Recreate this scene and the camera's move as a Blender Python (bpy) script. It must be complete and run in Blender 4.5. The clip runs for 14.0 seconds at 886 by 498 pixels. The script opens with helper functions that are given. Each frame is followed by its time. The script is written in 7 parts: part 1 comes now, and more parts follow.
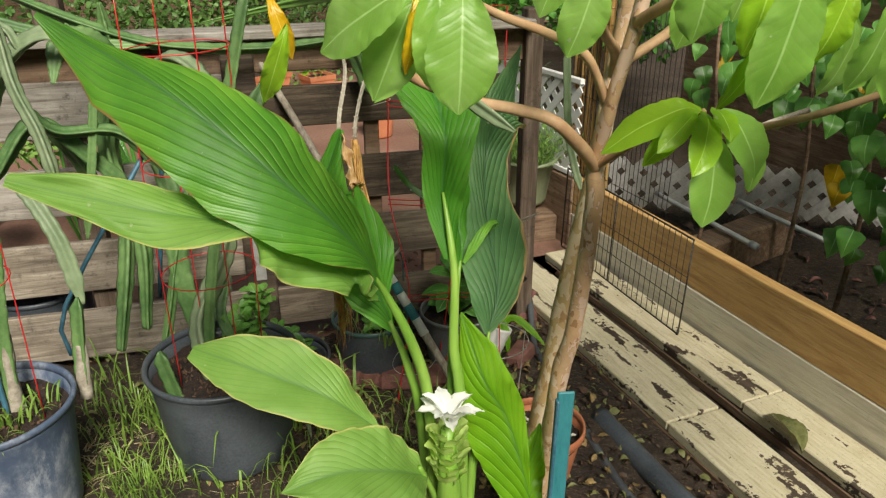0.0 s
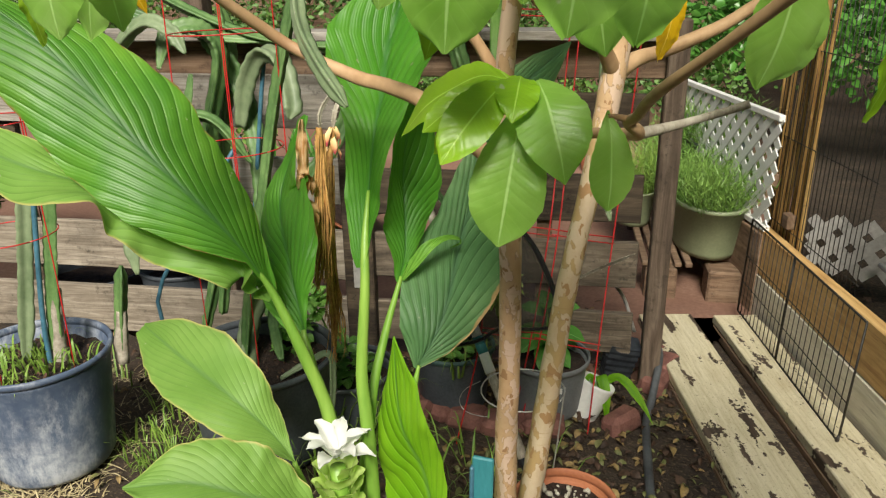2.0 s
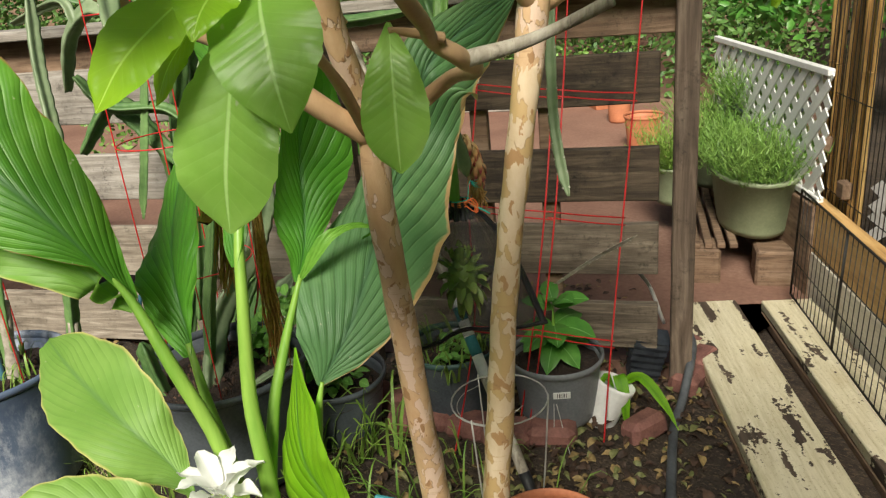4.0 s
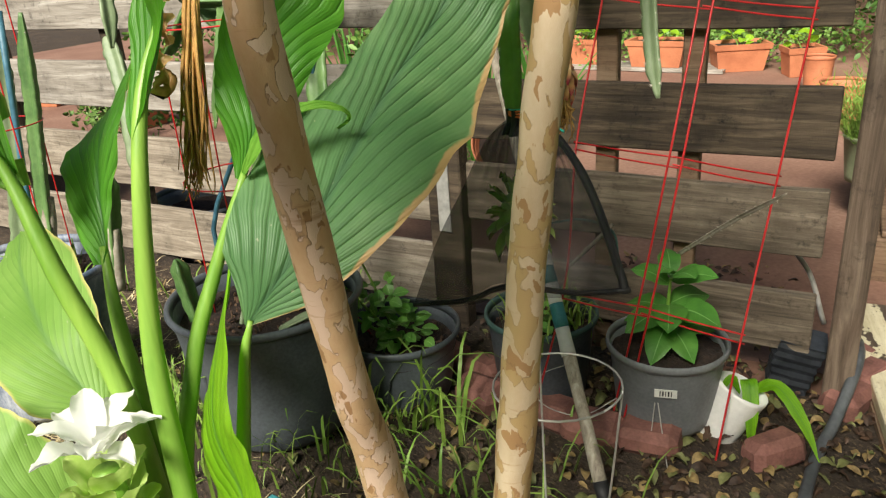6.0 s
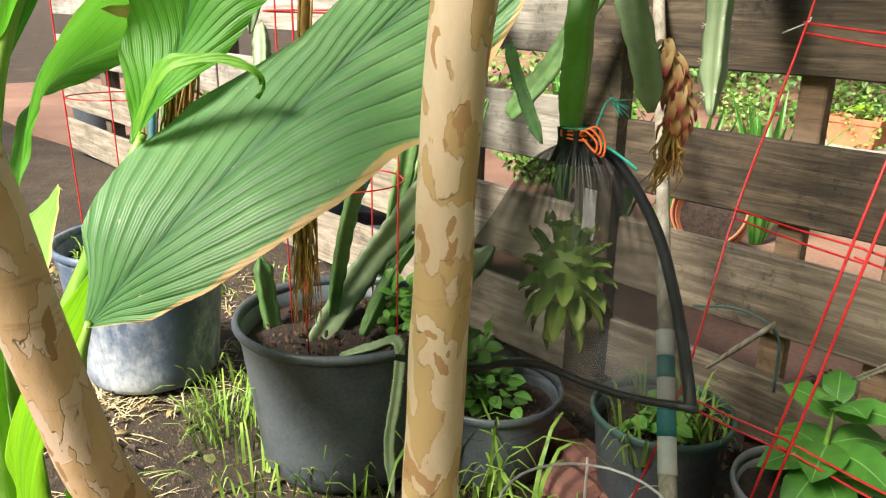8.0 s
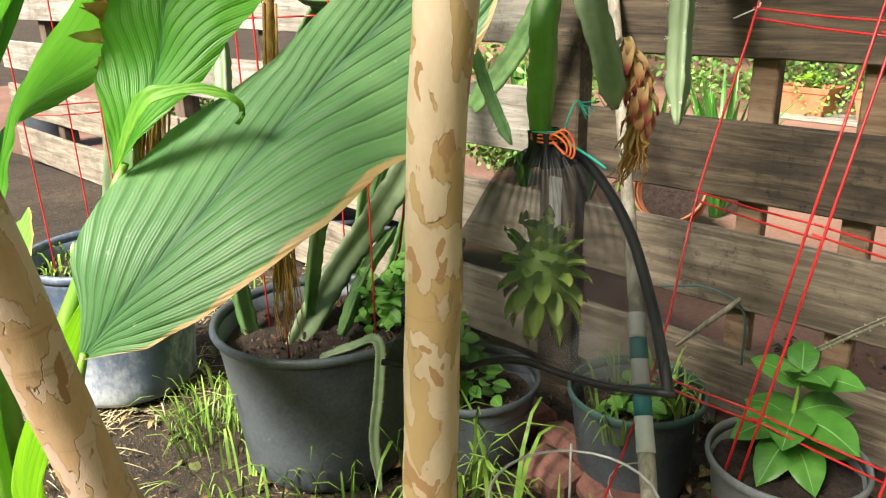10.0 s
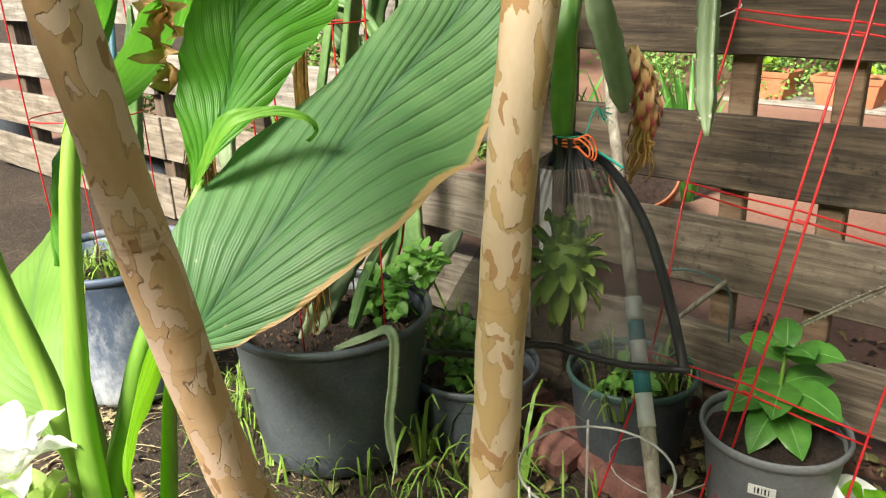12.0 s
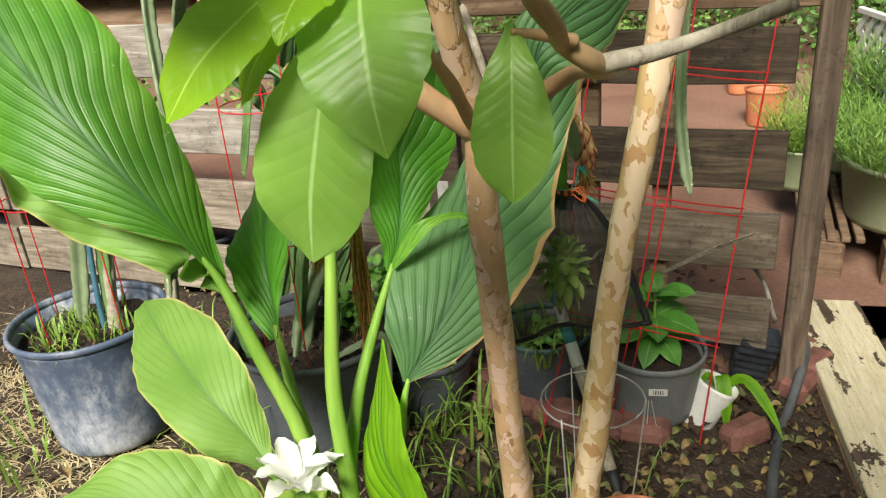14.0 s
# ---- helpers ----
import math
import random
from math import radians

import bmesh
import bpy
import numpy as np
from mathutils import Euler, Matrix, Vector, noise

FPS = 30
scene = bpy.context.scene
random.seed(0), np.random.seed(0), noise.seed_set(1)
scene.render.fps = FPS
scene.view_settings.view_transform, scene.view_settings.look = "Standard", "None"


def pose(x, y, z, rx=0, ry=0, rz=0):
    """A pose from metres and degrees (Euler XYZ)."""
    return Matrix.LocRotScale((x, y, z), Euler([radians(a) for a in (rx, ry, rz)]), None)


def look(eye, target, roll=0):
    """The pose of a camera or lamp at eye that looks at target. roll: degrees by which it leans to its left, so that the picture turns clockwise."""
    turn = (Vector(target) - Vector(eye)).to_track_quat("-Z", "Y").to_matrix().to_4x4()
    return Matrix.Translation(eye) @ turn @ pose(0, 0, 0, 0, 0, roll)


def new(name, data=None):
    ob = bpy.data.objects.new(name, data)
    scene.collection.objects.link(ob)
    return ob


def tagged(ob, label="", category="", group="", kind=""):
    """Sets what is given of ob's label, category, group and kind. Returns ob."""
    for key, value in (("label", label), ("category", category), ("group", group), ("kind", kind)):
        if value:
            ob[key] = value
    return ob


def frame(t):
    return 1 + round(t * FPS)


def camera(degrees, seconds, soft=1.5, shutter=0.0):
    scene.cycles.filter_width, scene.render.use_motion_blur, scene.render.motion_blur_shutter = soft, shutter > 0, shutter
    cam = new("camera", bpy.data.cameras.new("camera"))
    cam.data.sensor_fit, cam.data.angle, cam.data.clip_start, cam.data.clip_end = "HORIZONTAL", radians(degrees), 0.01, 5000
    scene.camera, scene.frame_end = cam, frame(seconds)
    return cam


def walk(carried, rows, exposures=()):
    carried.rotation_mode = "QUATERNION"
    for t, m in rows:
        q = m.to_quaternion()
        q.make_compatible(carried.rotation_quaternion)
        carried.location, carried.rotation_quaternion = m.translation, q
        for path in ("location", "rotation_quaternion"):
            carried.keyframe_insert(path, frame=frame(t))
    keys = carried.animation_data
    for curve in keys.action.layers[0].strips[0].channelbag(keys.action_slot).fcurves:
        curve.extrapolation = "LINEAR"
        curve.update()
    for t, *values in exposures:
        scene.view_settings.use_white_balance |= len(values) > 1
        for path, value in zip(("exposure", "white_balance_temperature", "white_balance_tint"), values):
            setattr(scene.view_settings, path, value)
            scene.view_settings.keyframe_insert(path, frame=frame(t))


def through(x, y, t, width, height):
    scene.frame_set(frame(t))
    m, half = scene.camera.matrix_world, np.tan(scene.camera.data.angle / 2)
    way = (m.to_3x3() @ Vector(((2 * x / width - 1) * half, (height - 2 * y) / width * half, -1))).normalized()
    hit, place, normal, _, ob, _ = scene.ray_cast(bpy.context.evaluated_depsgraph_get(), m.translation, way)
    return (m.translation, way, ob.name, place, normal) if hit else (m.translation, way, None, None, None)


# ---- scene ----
cam = camera(61.0, 14.0, soft=1.25)
PATH = [
    (0, (0.54, 0.405, 1.354), (0.113, 2.179, 0.535), -0.4),
    (0.5, (0.635, 0.477, 1.346), (0.04, 2.211, 0.545), -2.9),
    (1, (0.725, 0.604, 1.293), (0.023, 2.304, 0.508), -2.4),
    (1.5, (0.851, 0.714, 1.264), (-0.063, 2.35, 0.566), -0.9),
    (2, (0.966, 0.786, 1.23), (-0.156, 2.282, 0.52), -0.9),
    (2.5, (0.998, 0.842, 1.222), (-0.209, 2.288, 0.549), -2.9),
    (3, (1.049, 0.92, 1.217), (-0.258, 2.293, 0.58), -3.3),
    (3.5, (1.043, 1.001, 1.19), (-0.231, 2.396, 0.533), -4.0),
    (3.7, (1.034, 1.033, 1.172), (-0.232, 2.418, 0.48), -5.0),
    (5.8, (0.914, 1.313, 0.976), (-0.558, 2.434, 0.217), -3.8),
    (6, (0.929, 1.371, 0.968), (-0.621, 2.381, 0.208), -4.2),
    (6.5, (0.897, 1.484, 0.936), (-0.709, 2.439, 0.222), 0.2),
    (7, (0.878, 1.584, 0.902), (-0.859, 2.318, 0.237), -0.3),
    (7.5, (0.869, 1.642, 0.889), (-0.961, 2.165, 0.275), 0.3),
    (8, (0.852, 1.658, 0.88), (-0.988, 2.136, 0.26), 0.9),
    (8.5, (0.846, 1.652, 0.882), (-0.985, 2.141, 0.242), -0.0),
    (9, (0.846, 1.647, 0.89), (-0.97, 2.179, 0.244), -0.5),
    (9.2, (0.848, 1.648, 0.893), (-0.966, 2.187, 0.244), -0.6),
    (11.3, (0.868, 1.601, 0.918), (-0.909, 2.215, 0.236), -2.6),
    (11.5, (0.869, 1.591, 0.92), (-0.904, 2.215, 0.238), -2.4),
    (12, (0.89, 1.562, 0.935), (-0.872, 2.208, 0.243), -2.3),
    (12.5, (0.918, 1.489, 0.972), (-0.776, 2.268, 0.25), -1.9),
    (13, (0.956, 1.372, 1.019), (-0.591, 2.377, 0.247), -1.6),
    (13.5, (0.973, 1.225, 1.086), (-0.514, 2.32, 0.318), -3.9),
    (14, (0.956, 1.123, 1.157), (-0.471, 2.274, 0.357), -4.8),
]
BRIGHT = [(0.0, 0.06), (1.0, 0.05), (2.0, 0.16), (3.5, 0.28), (6.0, 0.57), (6.5, 0.9), (7.5, 1.32), (9.0, 1.35), (11.5, 1.35), (12.0, 1.15), (13.0, 0.75), (13.5, 0.8), (14.0, 0.52)]
walk(cam, [(t, look(eye, target, roll)) for t, eye, target, roll in PATH], BRIGHT)

# ---- daylight ----
SUN_ELEVATION, SUN_AZIMUTH = 43.0, 150.0
world = bpy.data.worlds.new("sky")
scene.world = world
world.use_nodes = True
wn = world.node_tree.nodes
sky = wn.new("ShaderNodeTexSky")
sky.sky_type, sky.sun_disc = "NISHITA", False
sky.sun_elevation, sky.sun_rotation = radians(SUN_ELEVATION), radians(SUN_AZIMUTH)
sky.air_density, sky.dust_density, sky.ozone_density = 1.0, 4.0, 1.0
world.node_tree.links.new(sky.outputs["Color"], wn["Background"].inputs["Color"])
wn["Background"].inputs["Strength"].default_value = 0.044

sun_data = bpy.data.lights.new("sun", "SUN")
sun_data.energy, sun_data.angle, sun_data.color = 5.5, radians(18.0), (1.0, 0.945, 0.83)
sun = new("sun", sun_data)
az, el = radians(SUN_AZIMUTH), radians(SUN_ELEVATION)
sun.matrix_world = look((0, 0, 8), Vector((0, 0, 8)) - Vector((math.sin(az) * math.cos(el), math.cos(az) * math.cos(el), math.sin(el))))

# ---- materials ----
class Nodes:
    """A small hand for node trees."""

    def __init__(self, name, rough=0.6, metal=0.0):
        self.mat = bpy.data.materials.new(name)
        self.mat.use_nodes = True
        self.tree = self.mat.node_tree
        self.bsdf = self.tree.nodes["Principled BSDF"]
        self.bsdf.inputs["Roughness"].default_value = rough
        self.bsdf.inputs["Metallic"].default_value = metal

    def add(self, kind):
        return self.tree.nodes.new("ShaderNode" + kind)

    def link(self, a, b):
        self.tree.links.new(a, b)

    def where(self, scale=(1, 1, 1), kind="Object", rnd=False):
        tc = self.add("TexCoord")
        mp = self.add("Mapping")
        mp.inputs["Scale"].default_value = scale
        self.link(tc.outputs[kind], mp.inputs["Vector"])
        if rnd:
            oi = self.add("ObjectInfo")
            m = self.math("MULTIPLY", oi.outputs["Random"], 37.0)
            self.link(m, mp.inputs["Location"])
        return mp.outputs["Vector"]

    def noise(self, vec, scale, detail=5, rough=0.6, distort=0.0):
        n = self.add("TexNoise")
        n.inputs["Scale"].default_value, n.inputs["Detail"].default_value = scale, detail
        n.inputs["Roughness"].default_value, n.inputs["Distortion"].default_value = rough, distort
        if vec is not None:
            self.link(vec, n.inputs["Vector"])
        return n.outputs["Fac"]

    def voronoi(self, vec, scale, feature="F1", out="Distance"):
        n = self.add("TexVoronoi")
        n.feature = feature
        n.inputs["Scale"].default_value = scale
        self.link(vec, n.inputs["Vector"])
        return n.outputs[out]

    def wave(self, vec, scale, distort=2.0, direction="X", detail=2.0):
        n = self.add("TexWave")
        n.bands_direction = direction
        n.inputs["Scale"].default_value, n.inputs["Distortion"].default_value = scale, distort
        n.inputs["Detail"].default_value = detail
        self.link(vec, n.inputs["Vector"])
        return n.outputs["Fac"]

    def ramp(self, fac, *stops):
        n = self.add("ValToRGB")
        while len(n.color_ramp.elements) < len(stops):
            n.color_ramp.elements.new(0.5)
        for e, (p, c) in zip(n.color_ramp.elements, stops):
            e.position, e.color = p, (*c, 1) if len(c) == 3 else c
        self.link(fac, n.inputs["Fac"])
        return n.outputs["Color"]

    def step(self, fac, lo, hi):
        n = self.add("MapRange")
        n.clamp = True
        n.inputs["From Min"].default_value, n.inputs["From Max"].default_value = lo, hi
        self.link(fac, n.inputs["Value"])
        return n.outputs["Result"]

    def math(self, op, a, b=0.0, c=None):
        n = self.add("Math")
        n.operation = op
        for i, v in enumerate((a, b) if c is None else (a, b, c)):
            if isinstance(v, (int, float)):
                n.inputs[i].default_value = v
            else:
                self.link(v, n.inputs[i])
        return n.outputs["Value"]

    def mix(self, fac, a, b, blend="MIX"):
        n = self.add("MixRGB")
        n.blend_type = blend
        for i, v in ((0, fac), (1, a), (2, b)):
            if isinstance(v, (int, float)):
                n.inputs[i].default_value = v
            elif isinstance(v, tuple):
                n.inputs[i].default_value = (*v, 1)
            else:
                self.link(v, n.inputs[i])
        return n.outputs["Color"]

    def uv(self):
        sep = self.add("SeparateXYZ")
        self.link(self.add("TexCoord").outputs["UV"], sep.inputs["Vector"])
        return sep.outputs["X"], sep.outputs["Y"]

    def bump(self, height, strength=0.3, distance=0.002):
        n = self.add("Bump")
        n.inputs["Strength"].default_value, n.inputs["Distance"].default_value = strength, distance
        self.link(height, n.inputs["Height"])
        self.link(n.outputs["Normal"], self.bsdf.inputs["Normal"])
        return self

    def base(self, colour):
        if isinstance(colour, tuple):
            self.bsdf.inputs["Base Color"].default_value = (*colour, 1)
        else:
            self.link(colour, self.bsdf.inputs["Base Color"])
        return self

    def rough(self, value):
        self.link(value, self.bsdf.inputs["Roughness"])
        return self

    def glow_through(self, colour, amount=0.35):
        """Light that passes through a thin leaf."""
        tr = self.add("BsdfTranslucent")
        if isinstance(colour, tuple):
            tr.inputs["Color"].default_value = (*colour, 1)
        else:
            self.link(colour, tr.inputs["Color"])
        ms = self.add("MixShader")
        ms.inputs["Fac"].default_value = amount
        self.link(self.bsdf.outputs["BSDF"], ms.inputs[1])
        self.link(tr.outputs["BSDF"], ms.inputs[2])
        self.link(ms.outputs["Shader"], self.tree.nodes["Material Output"].inputs["Surface"])
        return self


def two_tone(name, dark, light, scale=8, rough=0.6, fine=120, stretch=(1, 1, 1), bump=0.3, metal=0.0, lo=0.35, hi=0.65, dist=0.002):
    """A plain surface: a slow stain and a fine grain."""
    n = Nodes(name, rough, metal)
    v = n.where(stretch, rnd=True)
    a, b = n.noise(v, scale), n.noise(v, fine, 3)
    col = n.ramp(n.math("ADD", n.math("MULTIPLY", a, 0.7), n.math("MULTIPLY", b, 0.3)), (lo, dark), (hi, light))
    n.base(col).bump(b, bump, dist)
    return n.mat


def wood(name, dark, mid, light, rough=0.78, along=0, stain=0.5):
    """Sawn, weathered boards: long grain, checks, mould and grey stains."""
    n = Nodes(name, rough)
    st = [14, 14, 14]
    st[along] = 1.1
    v = n.where(tuple(st), rnd=True)
    hair = [60, 60, 60]
    hair[along] = 2.2
    h = n.where(tuple(hair), rnd=True)
    soft = n.where((2.5, 2.5, 2.5), rnd=True)
    grain = n.noise(v, 3.2, 8, 0.65, 0.8)
    fine = n.noise(h, 3.0, 6, 0.7)
    blot = n.noise(soft, 2.6, 6, 0.62)
    mould = n.noise(soft, 16, 6, 0.75)
    col = n.ramp(grain, (0.32, dark), (0.5, mid), (0.68, light))
    col = n.mix(n.math("MULTIPLY", n.step(fine, 0.52, 0.75), 0.5), col, light)
    col = n.mix(n.math("MULTIPLY", n.step(fine, 0.42, 0.30), 0.7), col, tuple(c * 0.45 for c in dark))
    col = n.mix(n.math("MULTIPLY", n.step(blot, 0.48, 0.70), stain), col, tuple(c * 0.4 for c in dark))
    col = n.mix(n.math("MULTIPLY", n.math("MULTIPLY", n.step(mould, 0.54, 0.66), n.step(blot, 0.40, 0.56)), min(1.0, stain * 1.3)), col, tuple(c * 0.3 for c in dark))
    n.base(col)
    n.bump(n.math("ADD", grain, n.math("MULTIPLY", fine, 0.8)), 0.7, 0.003)
    return n.mat


def ribbed_leaf(name, deep, mid, pale, edge, burn=(0.30, 0.17, 0.06), ribs=20.0, burn_at=0.93, slant=0.42, through=0.42, gloss=0.42, rim=0.9, one_rim=False, pleat=0.42):
    """Broad pleated leaf: midrib along v, ribs that run out from it with their shading in the colour, a pale rim that
    burns brown in places.
    """
    n = Nodes(name, gloss)
    u, v = n.uv()
    off = n.math("SUBTRACT", n.math("MULTIPLY", u, 2.0), 1.0)
    side = n.math("ABSOLUTE", off)
    rim_side = n.math("MAXIMUM", off, 0.0) if one_rim else side
    vec = n.where((1, 1, 1))
    soft = n.noise(vec, 9, 4)
    drift = n.noise(n.where((2.5, 2.5, 2.5)), 3, 2)
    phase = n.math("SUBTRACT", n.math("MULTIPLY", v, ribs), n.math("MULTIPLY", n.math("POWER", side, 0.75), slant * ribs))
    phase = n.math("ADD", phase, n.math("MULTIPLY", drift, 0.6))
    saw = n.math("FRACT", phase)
    swell = n.math("ABSOLUTE", n.math("SINE", n.math("MULTIPLY", phase, 3.14159)))
    fine = n.math("ABSOLUTE", n.math("SINE", n.math("MULTIPLY", phase, 12.566)))
    vary = n.step(n.noise(vec, 11, 3), 0.35, 0.65)
    col = n.ramp(n.math("MULTIPLY_ADD", soft, 0.9, n.math("MULTIPLY", side, 0.22)), (0.25, deep), (0.55, mid), (0.95, pale))
    # pleat shading put into the colour: dark valley side, pale ridge line
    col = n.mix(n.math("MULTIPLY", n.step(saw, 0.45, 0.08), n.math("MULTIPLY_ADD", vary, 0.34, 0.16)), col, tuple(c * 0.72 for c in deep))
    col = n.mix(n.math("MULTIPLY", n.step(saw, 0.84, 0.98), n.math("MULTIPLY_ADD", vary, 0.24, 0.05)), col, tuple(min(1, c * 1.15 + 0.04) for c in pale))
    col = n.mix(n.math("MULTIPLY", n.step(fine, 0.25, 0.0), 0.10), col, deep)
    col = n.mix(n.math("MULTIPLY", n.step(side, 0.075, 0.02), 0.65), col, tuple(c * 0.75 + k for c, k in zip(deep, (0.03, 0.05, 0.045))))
    ragged = n.math("MULTIPLY_ADD", n.noise(vec, 22, 4), 0.10, rim_side)
    col = n.mix(n.math("MULTIPLY", n.step(ragged, rim + 0.08, rim + 0.13), 0.75), col, edge)
    col = n.mix(n.step(n.math("MULTIPLY_ADD", n.noise(vec, 13, 5), 0.3, rim_side), burn_at + 0.20, burn_at + 0.23), col, burn)
    col = n.mix(n.math("MULTIPLY", n.step(n.noise(vec, 85, 2), 0.735, 0.76), 0.5), col, (0.55, 0.56, 0.36))
    n.base(col)
    crease = n.math("MULTIPLY", n.math("POWER", swell, 0.6), n.math("MULTIPLY_ADD", vary, 0.5, 0.4))
    keel = n.math("MULTIPLY", n.step(side, 0.0, 0.09), 0.8)
    n.bump(n.math("ADD", n.math("ADD", crease, keel), n.math("MULTIPLY", fine, 0.10)), pleat, 0.005)
    n.glow_through(n.mix(0.35, col, tuple(c * k for c, k in zip(pale, (0.9, 1.1, 0.5)))), through)
    return n.mat


def net_leaf(name, deep, mid, pale, veins=13.0, through=0.3, gloss=0.36, spots=True):
    """Guava-like leaf: pale midrib, some bowed side veins, a dull bloom."""
    n = Nodes(name, gloss)
    u, v = n.uv()
    side = n.math("ABSOLUTE", n.math("SUBTRACT", n.math("MULTIPLY", u, 2.0), 1.0))
    vec = n.where((1, 1, 1), rnd=True)
    soft = n.noise(vec, 14, 5)
    phase = n.math("SUBTRACT", n.math("MULTIPLY", v, veins), n.math("MULTIPLY", n.math("POWER", side, 0.8), 2.0))
    line = n.math("ABSOLUTE", n.math("SUBTRACT", n.math("FRACT", phase), 0.5))
    col = n.ramp(soft, (0.3, deep), (0.52, mid), (0.75, pale))
    col = n.mix(n.math("MULTIPLY", n.step(line, 0.06, 0.01), 0.12), col, tuple(min(1, c * 1.25 + 0.03) for c in pale))
    col = n.mix(n.math("MULTIPLY", n.step(side, 0.05, 0.02), 0.75), col, tuple(min(1, c * 1.3 + 0.10) for c in pale))
    if spots:
        col = n.mix(n.math("MULTIPLY", n.step(n.noise(vec, 60, 2), 0.72, 0.75), 0.6), col, (0.62, 0.62, 0.5))
    n.base(col)
    n.bump(n.math("ADD", n.math("MULTIPLY", n.step(line, 0.3, 0.0), -0.3), n.math("MULTIPLY", n.noise(vec, 60, 4), 0.6)), 0.25, 0.002)
    n.glow_through(n.mix(0.5, col, pale), through)
    return n.mat


def bark_mat(name, tan, brown, pale, patch, fine=1.0, cover=0.545, dark=0.365, edge=0.007):
    """Peeling bark: tan skin, long olive and brown patches with crisp rims, ring scars."""
    n = Nodes(name, 0.62)
    v = n.where((1, 1, 0.5))
    w = n.noise(v, 7, 4)
    vv = n.add("VectorMath")
    vv.operation = "ADD"
    n.link(v, vv.inputs[0])
    sc = n.add("VectorMath")
    sc.operation = "SCALE"
    tn = n.add("TexNoise")
    tn.inputs["Scale"].default_value, tn.inputs["Detail"].default_value = 55, 4
    n.link(v, tn.inputs["Vector"])
    n.link(tn.outputs["Color"], sc.inputs[0])
    sc.inputs["Scale"].default_value = 0.022
    n.link(sc.outputs["Vector"], vv.inputs[1])
    big = n.noise(vv.outputs["Vector"], 44 * fine, 1.5, 0.5)
    rings = n.where((4, 4, 30))
    scar = n.noise(rings, 2.2, 5, 0.7)
    col = n.ramp(n.noise(v, 40, 6, 0.7), (0.3, tan), (0.5, tuple((a + b) / 2 for a, b in zip(tan, pale))), (0.7, pale))
    m1 = n.step(big, cover, cover + edge)
    col = n.mix(m1, col, n.mix(n.math("MULTIPLY", w, 0.55), patch, brown))
    big2 = n.noise(vv.outputs["Vector"], 52 * fine, 1, 0.5)
    m2 = n.step(big2, dark, dark - edge)
    col = n.mix(m2, col, brown)
    rim = n.math("MULTIPLY", n.step(big, cover - 0.012, cover), n.step(big, cover + 0.017, cover + 0.008))
    col = n.mix(n.math("MULTIPLY", rim, 0.4 if edge < 0.02 else 0.0), col, tuple(c * 0.6 for c in brown))
    col = n.mix(n.math("MULTIPLY", n.step(scar, 0.60, 0.68) if edge < 0.02 else n.step(scar, 0.50, 0.66), 0.6), col, brown)
    n.base(col)
    n.bump(n.math("ADD", n.math("MULTIPLY", m1, -1.0), n.math("MULTIPLY", n.noise(v, 130, 5, 0.7), 0.6)), 0.5, 0.002)
    return n.mat


MAT = {}
MAT["board"] = wood("weathered_board", (0.021, 0.014, 0.009), (0.060, 0.042, 0.026), (0.145, 0.108, 0.070), stain=0.9)
MAT["board_grey"] = wood("streaked_grey_board", (0.060, 0.046, 0.032), (0.135, 0.105, 0.074), (0.27, 0.22, 0.165), stain=0.55)
MAT["board_pale"] = wood("bleached_board", (0.16, 0.138, 0.112), (0.29, 0.262, 0.222), (0.45, 0.42, 0.375), stain=0.5)
MAT["board_mid"] = wood("greyed_board", (0.12, 0.095, 0.07), (0.25, 0.21, 0.16), (0.41, 0.36, 0.29))
MAT["board_brown"] = wood("brown_board", (0.10, 0.06, 0.035), (0.20, 0.125, 0.075), (0.30, 0.21, 0.14))
MAT["post"] = wood("post_wood", (0.055, 0.037, 0.024), (0.115, 0.080, 0.056), (0.20, 0.15, 0.11), along=2)
MAT["tan"] = wood("tan_plank", (0.44, 0.24, 0.08), (0.58, 0.35, 0.13), (0.70, 0.47, 0.20), stain=0.1, rough=0.6)
MAT["pale_plank"] = wood("whitewashed_plank", (0.54, 0.49, 0.38), (0.70, 0.65, 0.52), (0.82, 0.77, 0.64), stain=0.1)
MAT["bamboo"] = wood("bamboo_cane", (0.28, 0.14, 0.04), (0.50, 0.29, 0.09), (0.64, 0.42, 0.16), along=2, rough=0.5, stain=0.3)
MAT["stick"] = wood("grey_stick", (0.16, 0.13, 0.10), (0.32, 0.28, 0.22), (0.50, 0.46, 0.38), along=2, stain=0.3)
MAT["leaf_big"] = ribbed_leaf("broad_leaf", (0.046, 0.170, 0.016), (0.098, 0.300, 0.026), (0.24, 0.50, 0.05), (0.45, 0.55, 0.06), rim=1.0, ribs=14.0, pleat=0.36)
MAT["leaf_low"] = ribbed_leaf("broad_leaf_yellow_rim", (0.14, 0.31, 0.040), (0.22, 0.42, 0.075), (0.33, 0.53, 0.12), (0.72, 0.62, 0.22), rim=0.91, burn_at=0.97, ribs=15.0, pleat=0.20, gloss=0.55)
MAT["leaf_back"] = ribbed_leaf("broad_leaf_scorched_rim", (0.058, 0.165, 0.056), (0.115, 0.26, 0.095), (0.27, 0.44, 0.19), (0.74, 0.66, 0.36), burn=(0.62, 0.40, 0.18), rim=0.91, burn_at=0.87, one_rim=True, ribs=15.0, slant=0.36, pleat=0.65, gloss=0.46)
